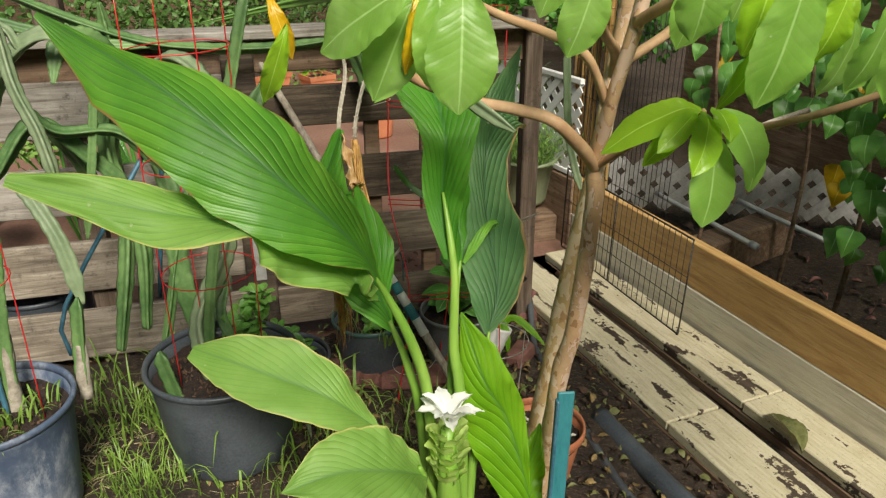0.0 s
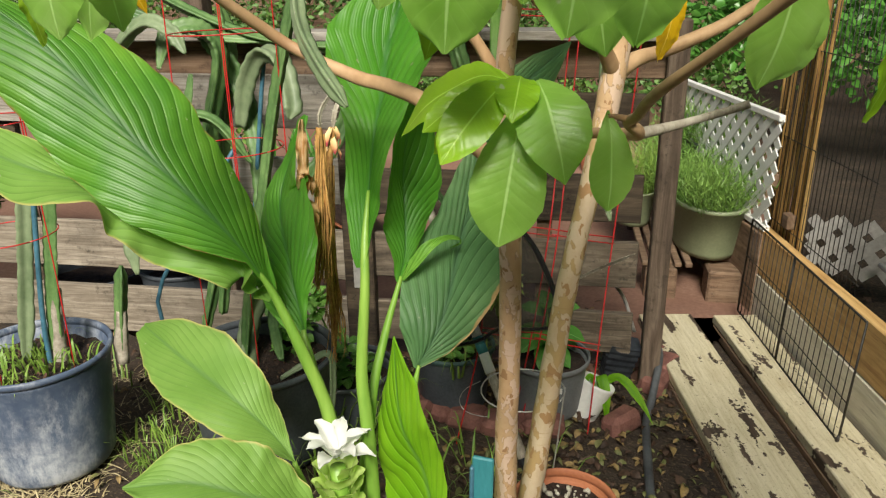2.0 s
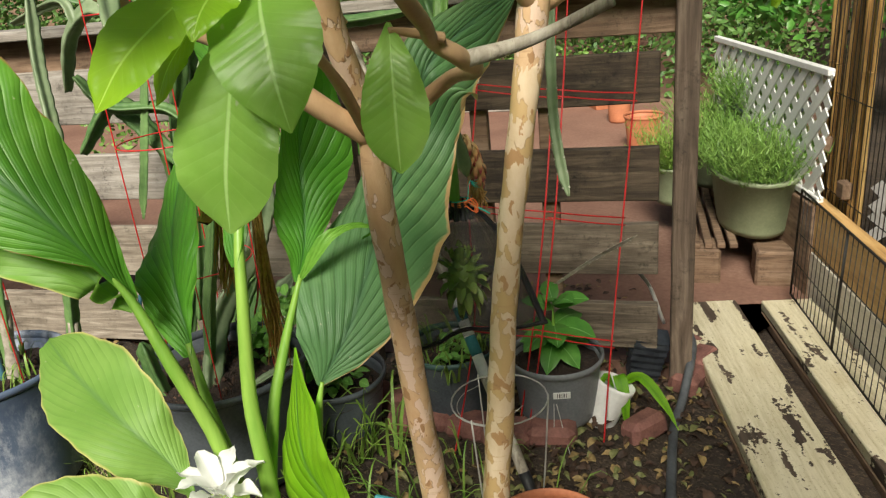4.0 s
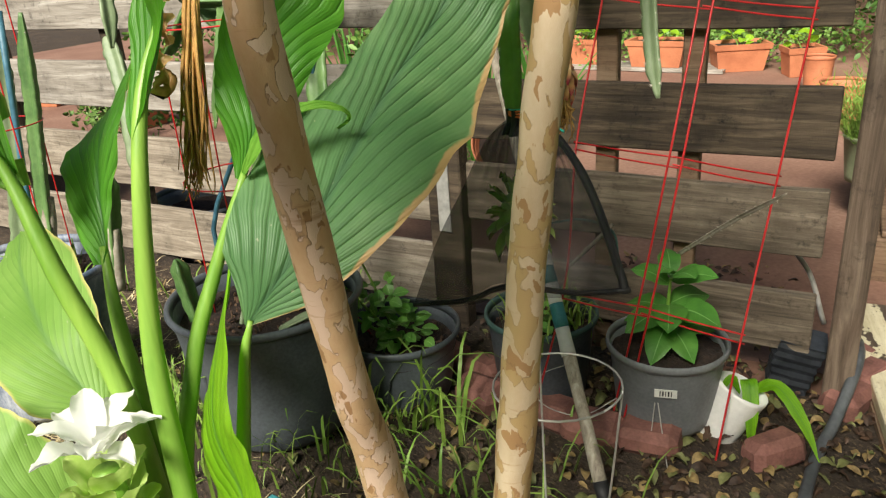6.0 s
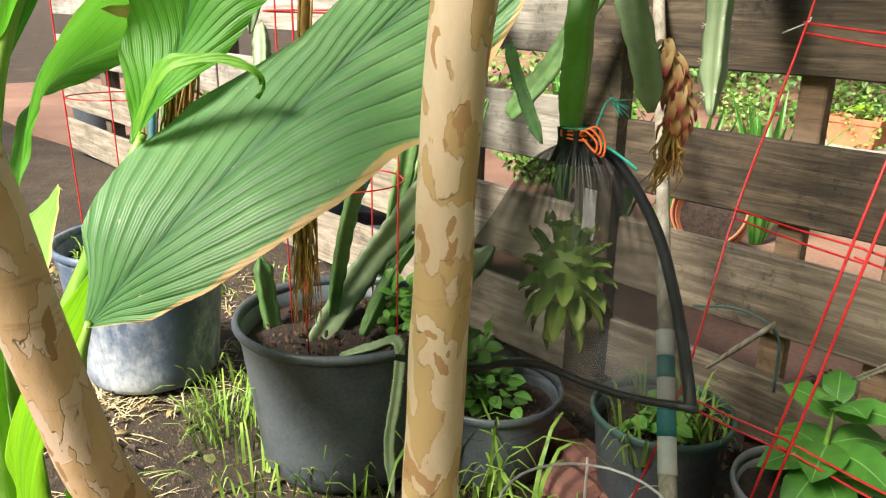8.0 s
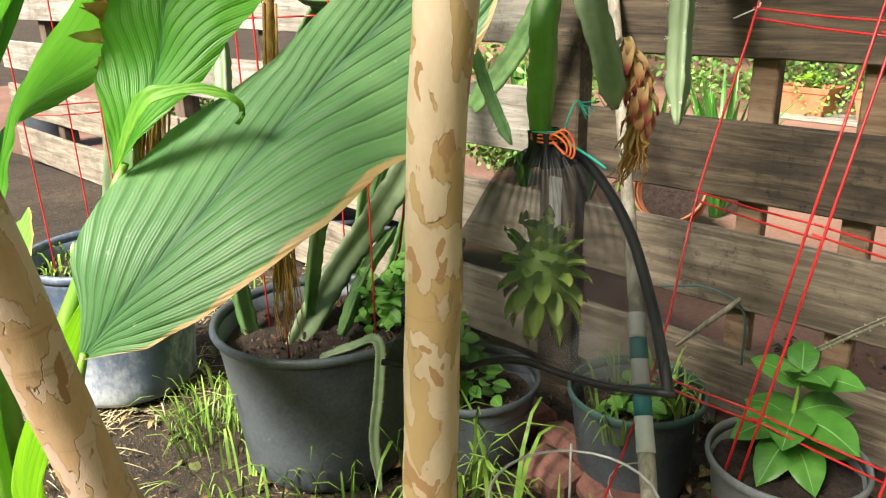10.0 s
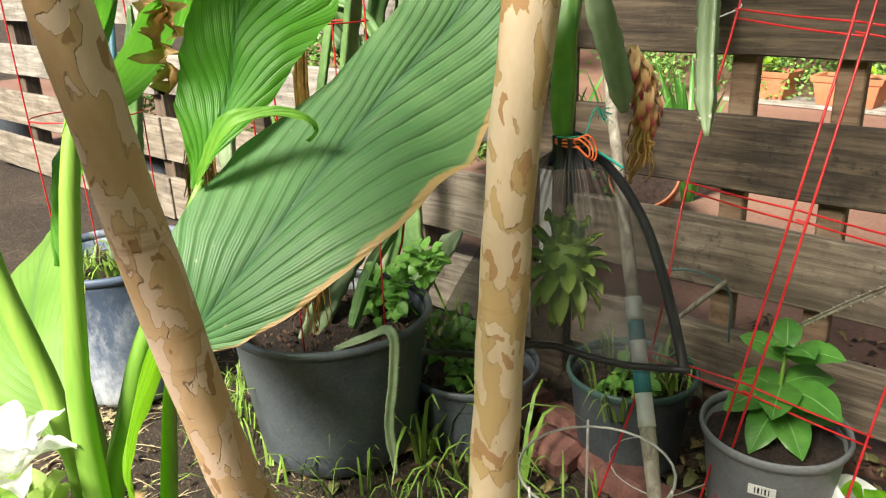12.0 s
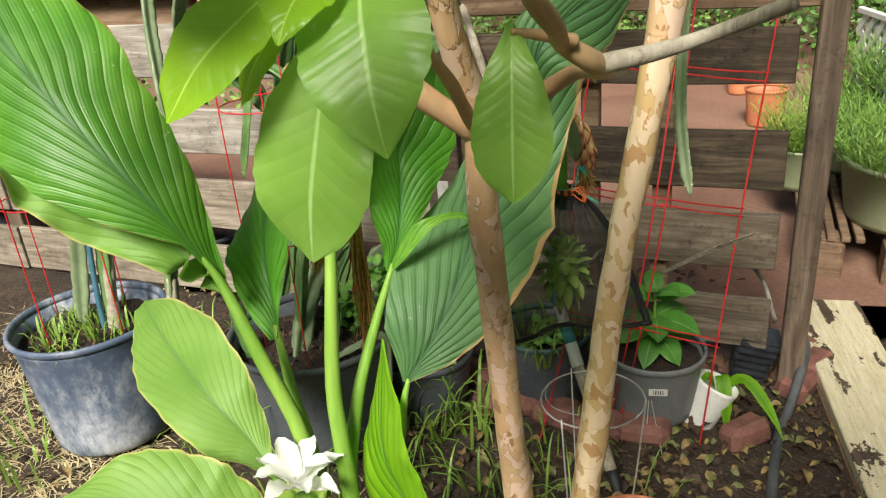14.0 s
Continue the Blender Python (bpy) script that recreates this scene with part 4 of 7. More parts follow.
# the rosette that hangs from the near twig
tree_leaf((0.634, 1.333, 1.136), (0.521, 1.318, 1.080), 0.023, "tree_leaf_new", (0.3, -0.5, 0.8), 0.028, seed=1)
tree_leaf((0.634, 1.325, 1.138), (0.624, 1.240, 1.084), 0.021, "tree_leaf_new", (0.5, -0.5, 0.7), 0.016, seed=2)
tree_leaf((0.622, 1.330, 1.128), (0.571, 1.301, 1.073), 0.014, "tree_leaf_new", (0.4, -0.5, 0.7), 0.012, seed=3)
tree_leaf((0.646, 1.325, 1.121), (0.647, 1.288, 1.006), 0.032, "tree_leaf", (0.50, -0.80, 0.25), 0.012, seed=4, label="grey-green leaf with a pale midrib")
tree_leaf((0.656, 1.332, 1.140), (0.700, 1.303, 1.065), 0.031, "tree_leaf", (0.55, -0.7, 0.40), 0.014, seed=5, profile=OVAL)
tree_leaf((0.644, 1.325, 1.143), (0.664, 1.279, 1.114), 0.018, "tree_leaf_new", (0.45, -0.6, 0.6), 0.008, seed=6, profile=OVAL)
tree_leaf((0.694, 1.388, 1.110), (0.707, 1.371, 1.026), 0.020, "tree_leaf", (0.65, -0.7, 0.1), 0.010, seed=7)
tree_leaf((0.628, 1.332, 1.136), (0.585, 1.268, 1.100), 0.014, "tree_leaf_new", (0.4, -0.6, 0.7), 0.010, seed=8)
# leaves that hang into view from the boughs above
for i, (b, t, w, m, f) in enumerate((
        ((0.33, 1.19, 1.29), (0.282, 1.166, 1.169), 0.032, "tree_leaf", (0.3, -0.85, 0.3)),
        ((0.332, 1.165, 1.29), (0.319, 1.160, 1.200), 0.011, "tree_leaf_old", (0.5, -0.8, 0.1)),
        ((0.352, 1.17, 1.31), (0.359, 1.152, 1.180), 0.032, "tree_leaf", (0.35, -0.9, 0.15)),
        ((0.345, 1.13, 1.29), (0.233, 1.146, 1.222), 0.036, "tree_leaf", (0.2, -0.75, 0.6)),
        ((0.607, 1.20, 1.34), (0.603, 1.215, 1.232), 0.031, "tree_leaf", (0.3, -0.9, 0.2)),
        ((0.692, 1.19, 1.32), (0.668, 1.188, 1.175), 0.039, "tree_leaf", (0.4, -0.9, 0.1)),
        ((0.675, 1.215, 1.26), (0.635, 1.21, 1.167), 0.014, "tree_leaf_new", (0.5, -0.8, 0.1)),
        ((0.182, 1.18, 1.245), (0.140, 1.193, 1.155), 0.014, "tree_leaf_new", (0.5, -0.8, 0.2)),
        ((0.39, 1.11, 1.30), (0.393, 1.08, 1.181), 0.036, "tree_leaf", (0.3, -0.9, 0.2)),
        ((0.83, 1.385, 1.25), (0.816, 1.375, 1.139), 0.029, "tree_leaf", (0.7, -0.7, 0.1)),
        ((0.82, 1.495, 1.228), (0.791, 1.491, 1.125), 0.029, "tree_leaf", (0.7, -0.7, 0.1)),
        ((0.878, 1.495, 1.225), (0.876, 1.483, 1.103), 0.018, "tree_leaf_new", (0.9, -0.4, 0.1)),
        ((0.715, 1.462, 1.230), (0.706, 1.460, 1.145), 0.012, "tree_leaf_old", (0.7, -0.7, 0.1)),
        ((0.785, 1.25, 1.28), (0.765, 1.266, 1.178), 0.027, "tree_leaf", (0.5, -0.8, 0.2)),
        ((0.76, 1.31, 1.29), (0.738, 1.306, 1.201), 0.021, "tree_leaf_new", (0.3, -0.9, 0.2)),
        ((0.80, 1.16, 1.32), (0.772, 1.157, 1.192), 0.036, "tree_leaf", (0.3, -0.9, 0.1)),
        ((0.50, 1.36, 1.30), (0.47, 1.35, 1.19), 0.033, "tree_leaf", (0.4, -0.8, 0.3)),
        ((0.70, 1.30, 1.29), (0.720, 1.320, 1.163), 0.032, "tree_leaf", (0.4, -0.8, 0.3)),
        ((0.62, 1.42, 1.32), (0.60, 1.40, 1.195), 0.034, "tree_leaf", (0.5, -0.8, 0.2)),
        ((0.69, 1.36, 1.33), (0.67, 1.34, 1.20), 0.032, "tree_leaf_new", (0.5, -0.8, 0.2)),
        ((0.46, 1.50, 1.36), (0.42, 1.48, 1.22), 0.034, "tree_leaf", (0.4, -0.8, 0.3)),
        ((0.09, 1.33, 1.26), (0.114, 1.335, 1.178), 0.013, "tree_leaf_old", (0.4, -0.8, 0.3)),
        ((0.70, 1.66, 1.33), (0.69, 1.64, 1.20), 0.034, "tree_leaf", (0.6, -0.7, 0.2)),
        ((0.80, 1.60, 1.32), (0.80, 1.57, 1.19), 0.034, "tree_leaf", (0.7, -0.7, 0.2)),
)):
    tree_leaf(b, t, 0.94 * w, m, f, 0.014, seed=20 + i, wave=0.006)
# crown leaves overhead, out of view, added to shade the fence and the boardwalk
rng = random.Random(5)
for i in range(420):
    if i % 3 == 0:
        b = V((rng.uniform(-0.1, 1.0), rng.uniform(1.35, 2.3), rng.uniform(1.5, 2.05)))
    elif i % 3 == 1:
        b = V((rng.uniform(1.08, 1.7), rng.uniform(0.45, 1.5), rng.uniform(1.6, 1.95)))
    else:
        b = V((rng.uniform(1.25, 1.9), rng.uniform(0.5, 2.0), rng.uniform(1.5, 2.1)))
    if noise.noise((b.x * 2.3, b.y * 2.3, 4.0)) < -0.12:
        continue
    t = b + V((rng.uniform(-0.12, 0.12), rng.uniform(-0.12, 0.12), -rng.uniform(0.05, 0.13)))
    bm = blade(bmesh.new(), [b, (b + t) / 2 + V((0, 0, 0.015)), t], wide(OBOVATE, rng.uniform(0.034, 0.05)), (rng.uniform(-0.5, 0.5), rng.uniform(-0.6, 0.3), 1), 0.2, 0, 0, 0.006, 6, 10, seed=i)
    under(part("leaf", bm, "tree_leaf"), tree, TREE_AT)
# unseen boughs for the added shade leaves
for k in range(7):
    a = k * 0.9
    limb("branch", [(0.58, 1.45, 1.45), (0.7 + 0.4 * math.cos(a), 1.75 + 0.3 * math.sin(a), 1.7), (0.85 + 0.8 * math.cos(a), 2.0 + 0.6 * math.sin(a), 1.95)], [0.008, 0.006, 0.003], n=10)

# ---- dragon fruit: three-winged stems, cages, the bagged fruit ----
def winged(bm, pts, r, wings=3, turn=0.0, spines=None, step=0.036, notch=0.22):
    """A climbing cactus stem: thin wings with scalloped edges, woolly cushions in the notches."""
    line = catmull(pts, 10)
    length = sum((b - a).length for a, b in zip(line, line[1:]))
    n = max(16, int(length / 0.007))
    line = catmull(pts, n)
    rings, per, done = [], 8, -1
    for i, (p, (t, s, b)) in enumerate(zip(line, frames_along(line))):
        f = i / n
        k = min(1.0, 0.6 + 3 * f) * min(1.0, 0.25 + 6 * (1 - f))
        wave = abs(math.sin(math.pi * f * length / step)) ** 0.7
        ring = []
        for q in range(wings * per):
            a = turn + 2 * math.pi * q / (wings * per)
            w = (0.5 + 0.5 * math.cos(wings * (a - turn))) ** 2.4
            drift = 1 + 0.12 * noise.noise((f * length * 14, q // per * 5.1, turn))
            rr = r * k * (0.36 + 0.70 * w * (1 - notch + notch * wave) * drift)
            ring.append(bm.verts.new(p + (s * math.cos(a) + b * math.sin(a)) * rr))
        rings.append(ring)
        mark = int(f * length / step)
        if spines is not None and mark != done and 0 < i < n:
            done = mark
            for wv in range(wings):
                a = turn + 2 * math.pi * wv / wings
                out = s * math.cos(a) + b * math.sin(a)
                c = p + out * r * k * 0.84
                bmesh.ops.create_icosphere(spines, subdivisions=1, radius=0.0013, matrix=Matrix.Translation(c))
                for g in (-0.7, 0.1, 0.8):
                    tube(spines, [c, c + (out + t * g).normalized() * 0.003], [0.0004, 0.0002], 3, 1)
    m = wings * per
    for a, b in zip(rings, rings[1:]):
        for k in range(m):
            bm.faces.new((a[k], a[(k + 1) % m], b[(k + 1) % m], b[k]))
    bm.faces.new(rings[0][::-1])
    bm.faces.new(rings[-1])
    return bm


def dragon_fruit(label, at, stems):
    """One cactus: stems is a list of (points, radius, material)."""
    plant = thing("dragon_fruit_cactus", label, "cactus", "dragon fruit cacti", at)
    for i, (pts, r, m) in enumerate(stems):
        sp = bmesh.new()
        stem = under(part("stem", winged(bmesh.new(), pts, r, 3, i * 0.7, sp, *((0.055, 0.10) if m == "cactus_fresh" else (0.036, 0.22))), m), plant, at)
        tagged(part("spine_wool", sp, "spine", stem), "pale woolly spine cushions", kind="stuff")
    return plant


dragon_fruit("dragon fruit cactus with leaning grey-green stems in the black pot", POT_BLACK, [
    ([(-0.328, 1.734, 0.318), (-0.428, 1.844, 0.423), (-0.398, 1.950, 0.575), (-0.408, 2.035, 0.712)], 0.030, "cactus_pale"),
    ([(-0.395, 1.677, 0.313), (-0.406, 1.667, 0.384), (-0.418, 1.661, 0.458)], 0.020, "cactus"),
    ([(-0.294, 1.820, 0.352), (-0.388, 1.888, 0.423), (-0.402, 1.948, 0.497)], 0.015, "cactus"),
    ([(-0.252, 1.776, 0.336), (-0.214, 1.825, 0.365), (-0.172, 1.857, 0.388), (-0.162, 1.851, 0.312), (-0.166, 1.840, 0.223), (-0.157, 1.844, 0.125)], 0.010, "cactus_pale"),
    ([(-0.370, 1.768, 0.322), (-0.361, 1.797, 0.493), (-0.343, 1.834, 0.667), (-0.302, 1.874, 0.937), (-0.261, 1.904, 1.127), (-0.239, 1.933, 1.238)], 0.016, "cactus"),
    ([(-0.633, 1.963, 0.242), (-0.612, 1.997, 0.368), (-0.595, 2.050, 0.531), (-0.565, 2.112, 0.705)], 0.016, "cactus"),
])
dragon_fruit("tall dragon fruit cactus arching over the fence cap", POT_HERB, [
    ([(-0.529, 2.040, 0.143), (-0.592, 2.041, 0.444), (-0.617, 2.084, 0.675), (-0.683, 2.118, 0.867), (-0.750, 2.105, 1.002), (-0.812, 2.050, 1.107)], 0.0300, "cactus"),
    ([(-0.629, 1.909, 0.348), (-0.636, 1.962, 0.591), (-0.723, 2.007, 0.804), (-0.694, 2.044, 1.010), (-0.716, 2.010, 1.083), (-0.749, 1.948, 1.073), (-0.751, 1.902, 0.993)], 0.0250, "cactus"),
    ([(-0.675, 2.076, 0.827), (-0.631, 2.077, 0.951), (-0.557, 2.071, 1.027), (-0.481, 2.065, 1.002), (-0.435, 2.044, 0.918), (-0.426, 2.026, 0.880)], 0.0275, "cactus_pale"),
    ([(-0.728, 1.914, 0.263), (-0.727, 2.027, 0.572), (-0.764, 2.076, 0.787), (-0.740, 2.111, 1.005), (-0.732, 2.092, 1.155)], 0.0250, "cactus"),
    ([(-0.528, 1.973, 0.194), (-0.521, 2.044, 0.323), (-0.485, 2.108, 0.428)], 0.0250, "cactus_pale"),
    ([(-0.509, 2.140, 0.677), (-0.460, 2.211, 0.786), (-0.409, 2.282, 0.939)], 0.0250, "cactus"),
    ([(-0.224, 2.401, 1.114), (-0.183, 2.400, 1.002), (-0.135, 2.391, 0.892)], 0.0275, "cactus"),
    ([(-0.879, 1.835, 0.928), (-0.819, 1.844, 1.046), (-0.728, 1.869, 1.109), (-0.652, 1.886, 1.086), (-0.609, 1.886, 1.040)], 0.020, "cactus_pale"),
    ([(-0.791, 1.881, 0.911), (-0.732, 1.934, 0.817), (-0.668, 1.990, 0.717)], 0.022, "cactus"),
    ([(-0.933, 1.853, 0.765), (-0.860, 1.935, 0.883), (-0.790, 1.995, 0.752), (-0.778, 2.000, 0.604)], 0.0225, "cactus"),
])
dragon_fruit("dragon fruit stems trailing along the top rail", (-0.75, 2.25, 0), [
    ([(-0.923, 2.015, 1.177), (-0.798, 2.058, 1.118), (-0.667, 2.126, 1.060), (-0.535, 2.194, 1.035), (-0.364, 2.306, 1.025), (-0.207, 2.410, 1.040)], 0.0170, "cactus"),
    ([(-0.725, 1.746, 1.150), (-0.684, 1.712, 1.029), (-0.626, 1.685, 0.941), (-0.591, 1.669, 0.824)], 0.0170, "cactus_pale"),
    ([(-0.719, 1.693, 0.836), (-0.679, 1.692, 0.774), (-0.631, 1.683, 0.686), (-0.596, 1.667, 0.554)], 0.0204, "cactus_pale"),
    ([(-0.792, 1.824, 0.966), (-0.739, 1.863, 0.891), (-0.644, 1.957, 0.869), (-0.556, 2.003, 0.756)], 0.0170, "cactus"),
    ([(-0.675, 1.941, 0.982), (-0.694, 1.909, 0.810), (-0.723, 1.871, 0.615)], 0.0119, "cactus"),
    ([(-1.202, 1.780, 1.243), (-1.067, 1.850, 1.183), (-0.948, 1.912, 1.141), (-0.755, 2.058, 1.062), (-0.586, 2.191, 1.045)], 0.0153, "cactus"),
    ([(-0.969, 1.789, 1.092), (-0.819, 1.844, 1.130), (-0.770, 1.847, 1.074)], 0.0136, "cactus_pale"),
    ([(0.225, 1.475, 1.215), (0.261, 1.443, 1.165), (0.330, 1.400, 1.128), (0.408, 1.364, 1.090)], 0.0115, "cactus_pale"),
])
blue_cuttings = dragon_fruit("slender dragon fruit cuttings with corky bases in the blue pot", POT_BLUE, [
    ([(-0.656, 1.476, 0.371), (-0.660, 1.491, 0.508), (-0.656, 1.510, 0.643), (-0.649, 1.525, 0.747), (-0.641, 1.542, 0.899)], 0.017, "cactus"),
    ([(-0.560, 1.575, 0.388), (-0.558, 1.590, 0.499), (-0.553, 1.607, 0.607)], 0.017, "cactus"),
    ([(-0.705, 1.429, 0.402), (-0.706, 1.465, 0.584), (-0.695, 1.488, 0.738), (-0.677, 1.501, 0.839)], 0.019, "cactus_pale"),
])
for a, b in (((-0.653, 1.475, 0.364), (-0.660, 1.504, 0.560)), ((-0.556, 1.570, 0.377), (-0.558, 1.591, 0.499))):
    under(tube_part("corky_base", [a, b], [0.016, 0.012], "cactus_dry", None, 9, 8, 0.4, "corky pale brown base of an old cutting"), blue_cuttings, POT_BLUE)

# hanging stems by the gate end of the fence
dragon_fruit("green dragon fruit stem that carries the bagged fruit", (-0.05, 2.3, 0), [
    ([(0.252, 1.928, 0.765), (0.244, 1.932, 0.804), (0.238, 1.937, 0.841), (0.233, 1.941, 0.883), (0.20, 1.98, 0.98), (0.12, 2.10, 1.16), (-0.1, 2.35, 1.17), (-0.40, 2.50, 1.12), (-0.62, 2.36, 1.075)], 0.0150, "cactus_fresh"),
    ([(0.42, 1.97, 1.16), (0.436, 1.940, 0.960), (0.452, 1.925, 0.885), (0.474, 1.912, 0.822)], 0.0090, "cactus_pale"),
    ([(0.150, 2.01, 0.95), (0.160, 2.017, 0.892), (0.165, 2.026, 0.861), (0.173, 2.035, 0.824), (0.182, 2.041, 0.781)], 0.0165, "cactus_pale"),
    ([(0.10, 1.85, 1.14), (0.075, 1.75, 1.08), (0.085, 1.645, 1.02), (0.086, 1.632, 0.98)], 0.004, "cactus_dry"),
    ([(-0.06, 1.95, 1.12), (-0.01, 1.85, 1.06), (0.010, 1.755, 1.00), (0.012, 1.735, 0.955)], 0.005, "cactus_dry"),
    ([(0.060, 1.934, 0.840), (0.092, 1.939, 0.795), (0.158, 1.938, 0.750)], 0.008, "cactus"),
    ([(0.030, 2.488, 0.349), (0.218, 2.406, 0.501), (0.352, 2.340, 0.599)], 0.0045, "cactus_dry"),
    ([(-0.330, 1.703, 0.030), (-0.262, 1.812, 0.030), (-0.137, 1.920, 0.030), (-0.035, 2.021, 0.030)], 0.018, "cactus_pale"),
])


def withered_flower(pts, label, bracts=44, reach=0.55, top=8):
    """A spent flower: red-tipped dry bracts above, a beard of brown threads below."""
    pts = [V(p) for p in pts]
    ob = thing("withered_flower", label, "withered flower", "withered flowers", pts[0])
    line = catmull(pts, 20)
    for k in range(bracts):
        f = k / bracts * reach
        c = line[int(f * 20)]
        a = k * 2.4
        out = V((math.cos(a), math.sin(a), 0))
        t = c + out * (0.010 + 0.004 * (k % 3)) + V((0, 0, -0.024 - 0.004 * (k % 4)))
        under(part("bract", blade(bmesh.new(), [c + out * 0.003, (c + t) / 2 + out * 0.006, t], [0.0045, 0.0062, 0.0050, 0.0009], out, 0.3, 0, 0, 0.002, 4, 6, seed=k), "bract"), ob, pts[0])
    bm = bmesh.new()
    for k in range(46):
        a, i0, i1 = k * 2.4, top + k % 5, 20 - (k * 7) % 6
        o = V((math.cos(a), math.sin(a), 0)) * (0.002 + 0.007 * ((k * 7) % 10) / 10)
        pts2 = []
        for q in range(6):
            f = q / 5
            c = line[round(i0 + (i1 - i0) * f)]
            sway = V((noise.noise((k * 0.37, f * 2.6, 1.7)), noise.noise((k * 0.37, f * 2.6, 8.3)), 0.3 * noise.noise((k * 0.5, f * 4.0, 4.1))))
            pts2.append(c + o * (0.7 + f) + sway * 0.015 * (0.3 + f))
        tube(bm, pts2, [0.0018, 0.0022, 0.0012, 0.0006], 4, 12)
    under(part("threads", bm, "dead"), ob, pts[0])
    under(tube_part("flower_tube", line[:12], [0.005, 0.0065, 0.004], "dead", None, 9, 16, 0.4, "shrivelled brown flower tube"), ob, pts[0])
    return ob


withered_flower([(0.166, 2.058, 0.850), (0.176, 2.072, 0.818), (0.178, 2.073, 0.779), (0.181, 2.065, 0.740), (0.184, 2.054, 0.700)], "spent cactus flower with red-tipped bracts and brown threads")
withered_flower([(0.012, 1.735, 0.96), (0.009, 1.721, 0.867), (0.004, 1.716, 0.68), (0.007, 1.711, 0.59), (0.006, 1.709, 0.50)], "long spent cactus flower hanging above the black pot", 10, 0.16, 3)
withered_flower([(0.085, 1.632, 0.985), (0.090, 1.625, 0.93), (0.103, 1.606, 0.843), (0.106, 1.590, 0.755), (0.104, 1.588, 0.72)], "long brown stringy withered cactus flower behind the turmeric", 0, 0, 0)


# ---- wire cages ----
def wire_loop(bm, c, r, rad, seg=26, tilt=0.0):
    pts = [V(c) + V((r * math.cos(2 * math.pi * k / seg), r * math.sin(2 * math.pi * k / seg), tilt * r * math.cos(2 * math.pi * k / seg))) for k in range(seg + 1)]
    return tube(bm, pts, rad, 5)


def tomato_cage(label, at, r, foot, rings, legs, top, material="red_wire", rad=0.0014, taper=1.0, lean=(0, 0), start=0.0):
    cage = thing("plant_cage", label, "plant cage", "plant cages", at)
    for k in range(legs):
        a = start + 2 * math.pi * k / legs
        d = V((math.cos(a), math.sin(a), 0))
        p0, p1 = d * r * taper + V((0, 0, foot)), d * r + V((lean[0], lean[1], top))
        part("leg", tube(bmesh.new(), [p0, (p0 + p1) / 2 + d * 0.004, p1], rad, 6, 8), material, cage)
    for z in rings:
        f = (z - foot) / (top - foot)
        part("ring", wire_loop(bmesh.new(), (lean[0] * f, lean[1] * f, z), r * (taper + (1 - taper) * f), rad, tilt=0.03), material, cage)
    return cage


tomato_cage("red wire plant cage in the blue pot", POT_BLUE, 0.10, 0.22, (0.56, 0.80, 1.02), 4, 1.15, start=0.4)
tomato_cage("red wire plant cage in the black pot", POT_BLACK, 0.105, 0.21, (0.50, 0.76, 1.0), 4, 1.15, start=0.9)
tagged(tube_part("wire_stake", [POT_HERB + V((-0.07, 0.0, 0.06)), (-0.428, 1.946, 0.348), (-0.430, 1.962, 0.445), (-0.422, 1.977, 0.563)], 0.0026, "red_wire", None, 6, 12), "red wire stake in the small black pot", "stake", "stakes")
cage_at = V((0.29, 1.952, 0.411))
tomato_cage("low galvanised wire cage standing over a paver", (cage_at.x, cage_at.y, 0), 0.086, 0.04, (cage_at.z,), 3, cage_at.z + 0.006, "grey_wire", 0.0016, 0.55, start=0.6)


def wire_tower():
    """A folded tower of red wire that leans on the fence: three uprights, paired rungs."""
    at = V((0.1, 2.33, 0))
    tower = thing("plant_tower", "tall folded tower of red wire leaning on the fence", "plant tower", "plant cages", at)
    right = [V(p) for p in ((0.243, 2.379, 0.0), (0.225, 2.46, 0.272), (0.204, 2.555, 0.545), (0.197, 2.625, 0.82), (0.19, 2.69, 1.10))]
    mid = [V(p) for p in ((0.062, 2.30, 0.0), (0.105, 2.335, 0.325), (0.115, 2.39, 0.597), (0.085, 2.485, 0.848), (0.065, 2.56, 1.12))]
    left = [V(p) for p in ((-0.02, 2.13, 0.0), (0.0, 2.235, 0.352), (-0.085, 2.35, 0.597), (-0.108, 2.441, 0.862), (-0.12, 2.50, 1.12))]
    side = V((0.011, 0.004, 0))
    for line in (right, [p - side for p in mid], [p + side for p in mid], left):
        under(part("upright", tube(bmesh.new(), line, 0.0020, 6, 24), "red_wire"), tower, at)
    for k in (1, 2, 3, 4):
        for a, b in ((left, mid), (mid, right)):
            for dz in (0.0, -0.014):
                p, q = a[k] + V((0, 0, dz)), b[k] + V((0, 0, dz * 1.3))
                ext = (q - p).normalized() * 0.006
                under(part("rung", tube(bmesh.new(), [p - ext, (p + q) / 2 + V((0, 0, -0.002)), q + ext], 0.0017, 6, 6), "red_wire"), tower, at)
    tie = tube(bmesh.new(), [left[3] + V((-0.05, 0.0, -0.016)), left[3], left[3] + V((0.006, 0, 0.008))], 0.0012, 5, 6)
    under(part("cable_tie", tie, "white", None, "white plastic cable tie"), tower, at)
    return tower


wire_tower()

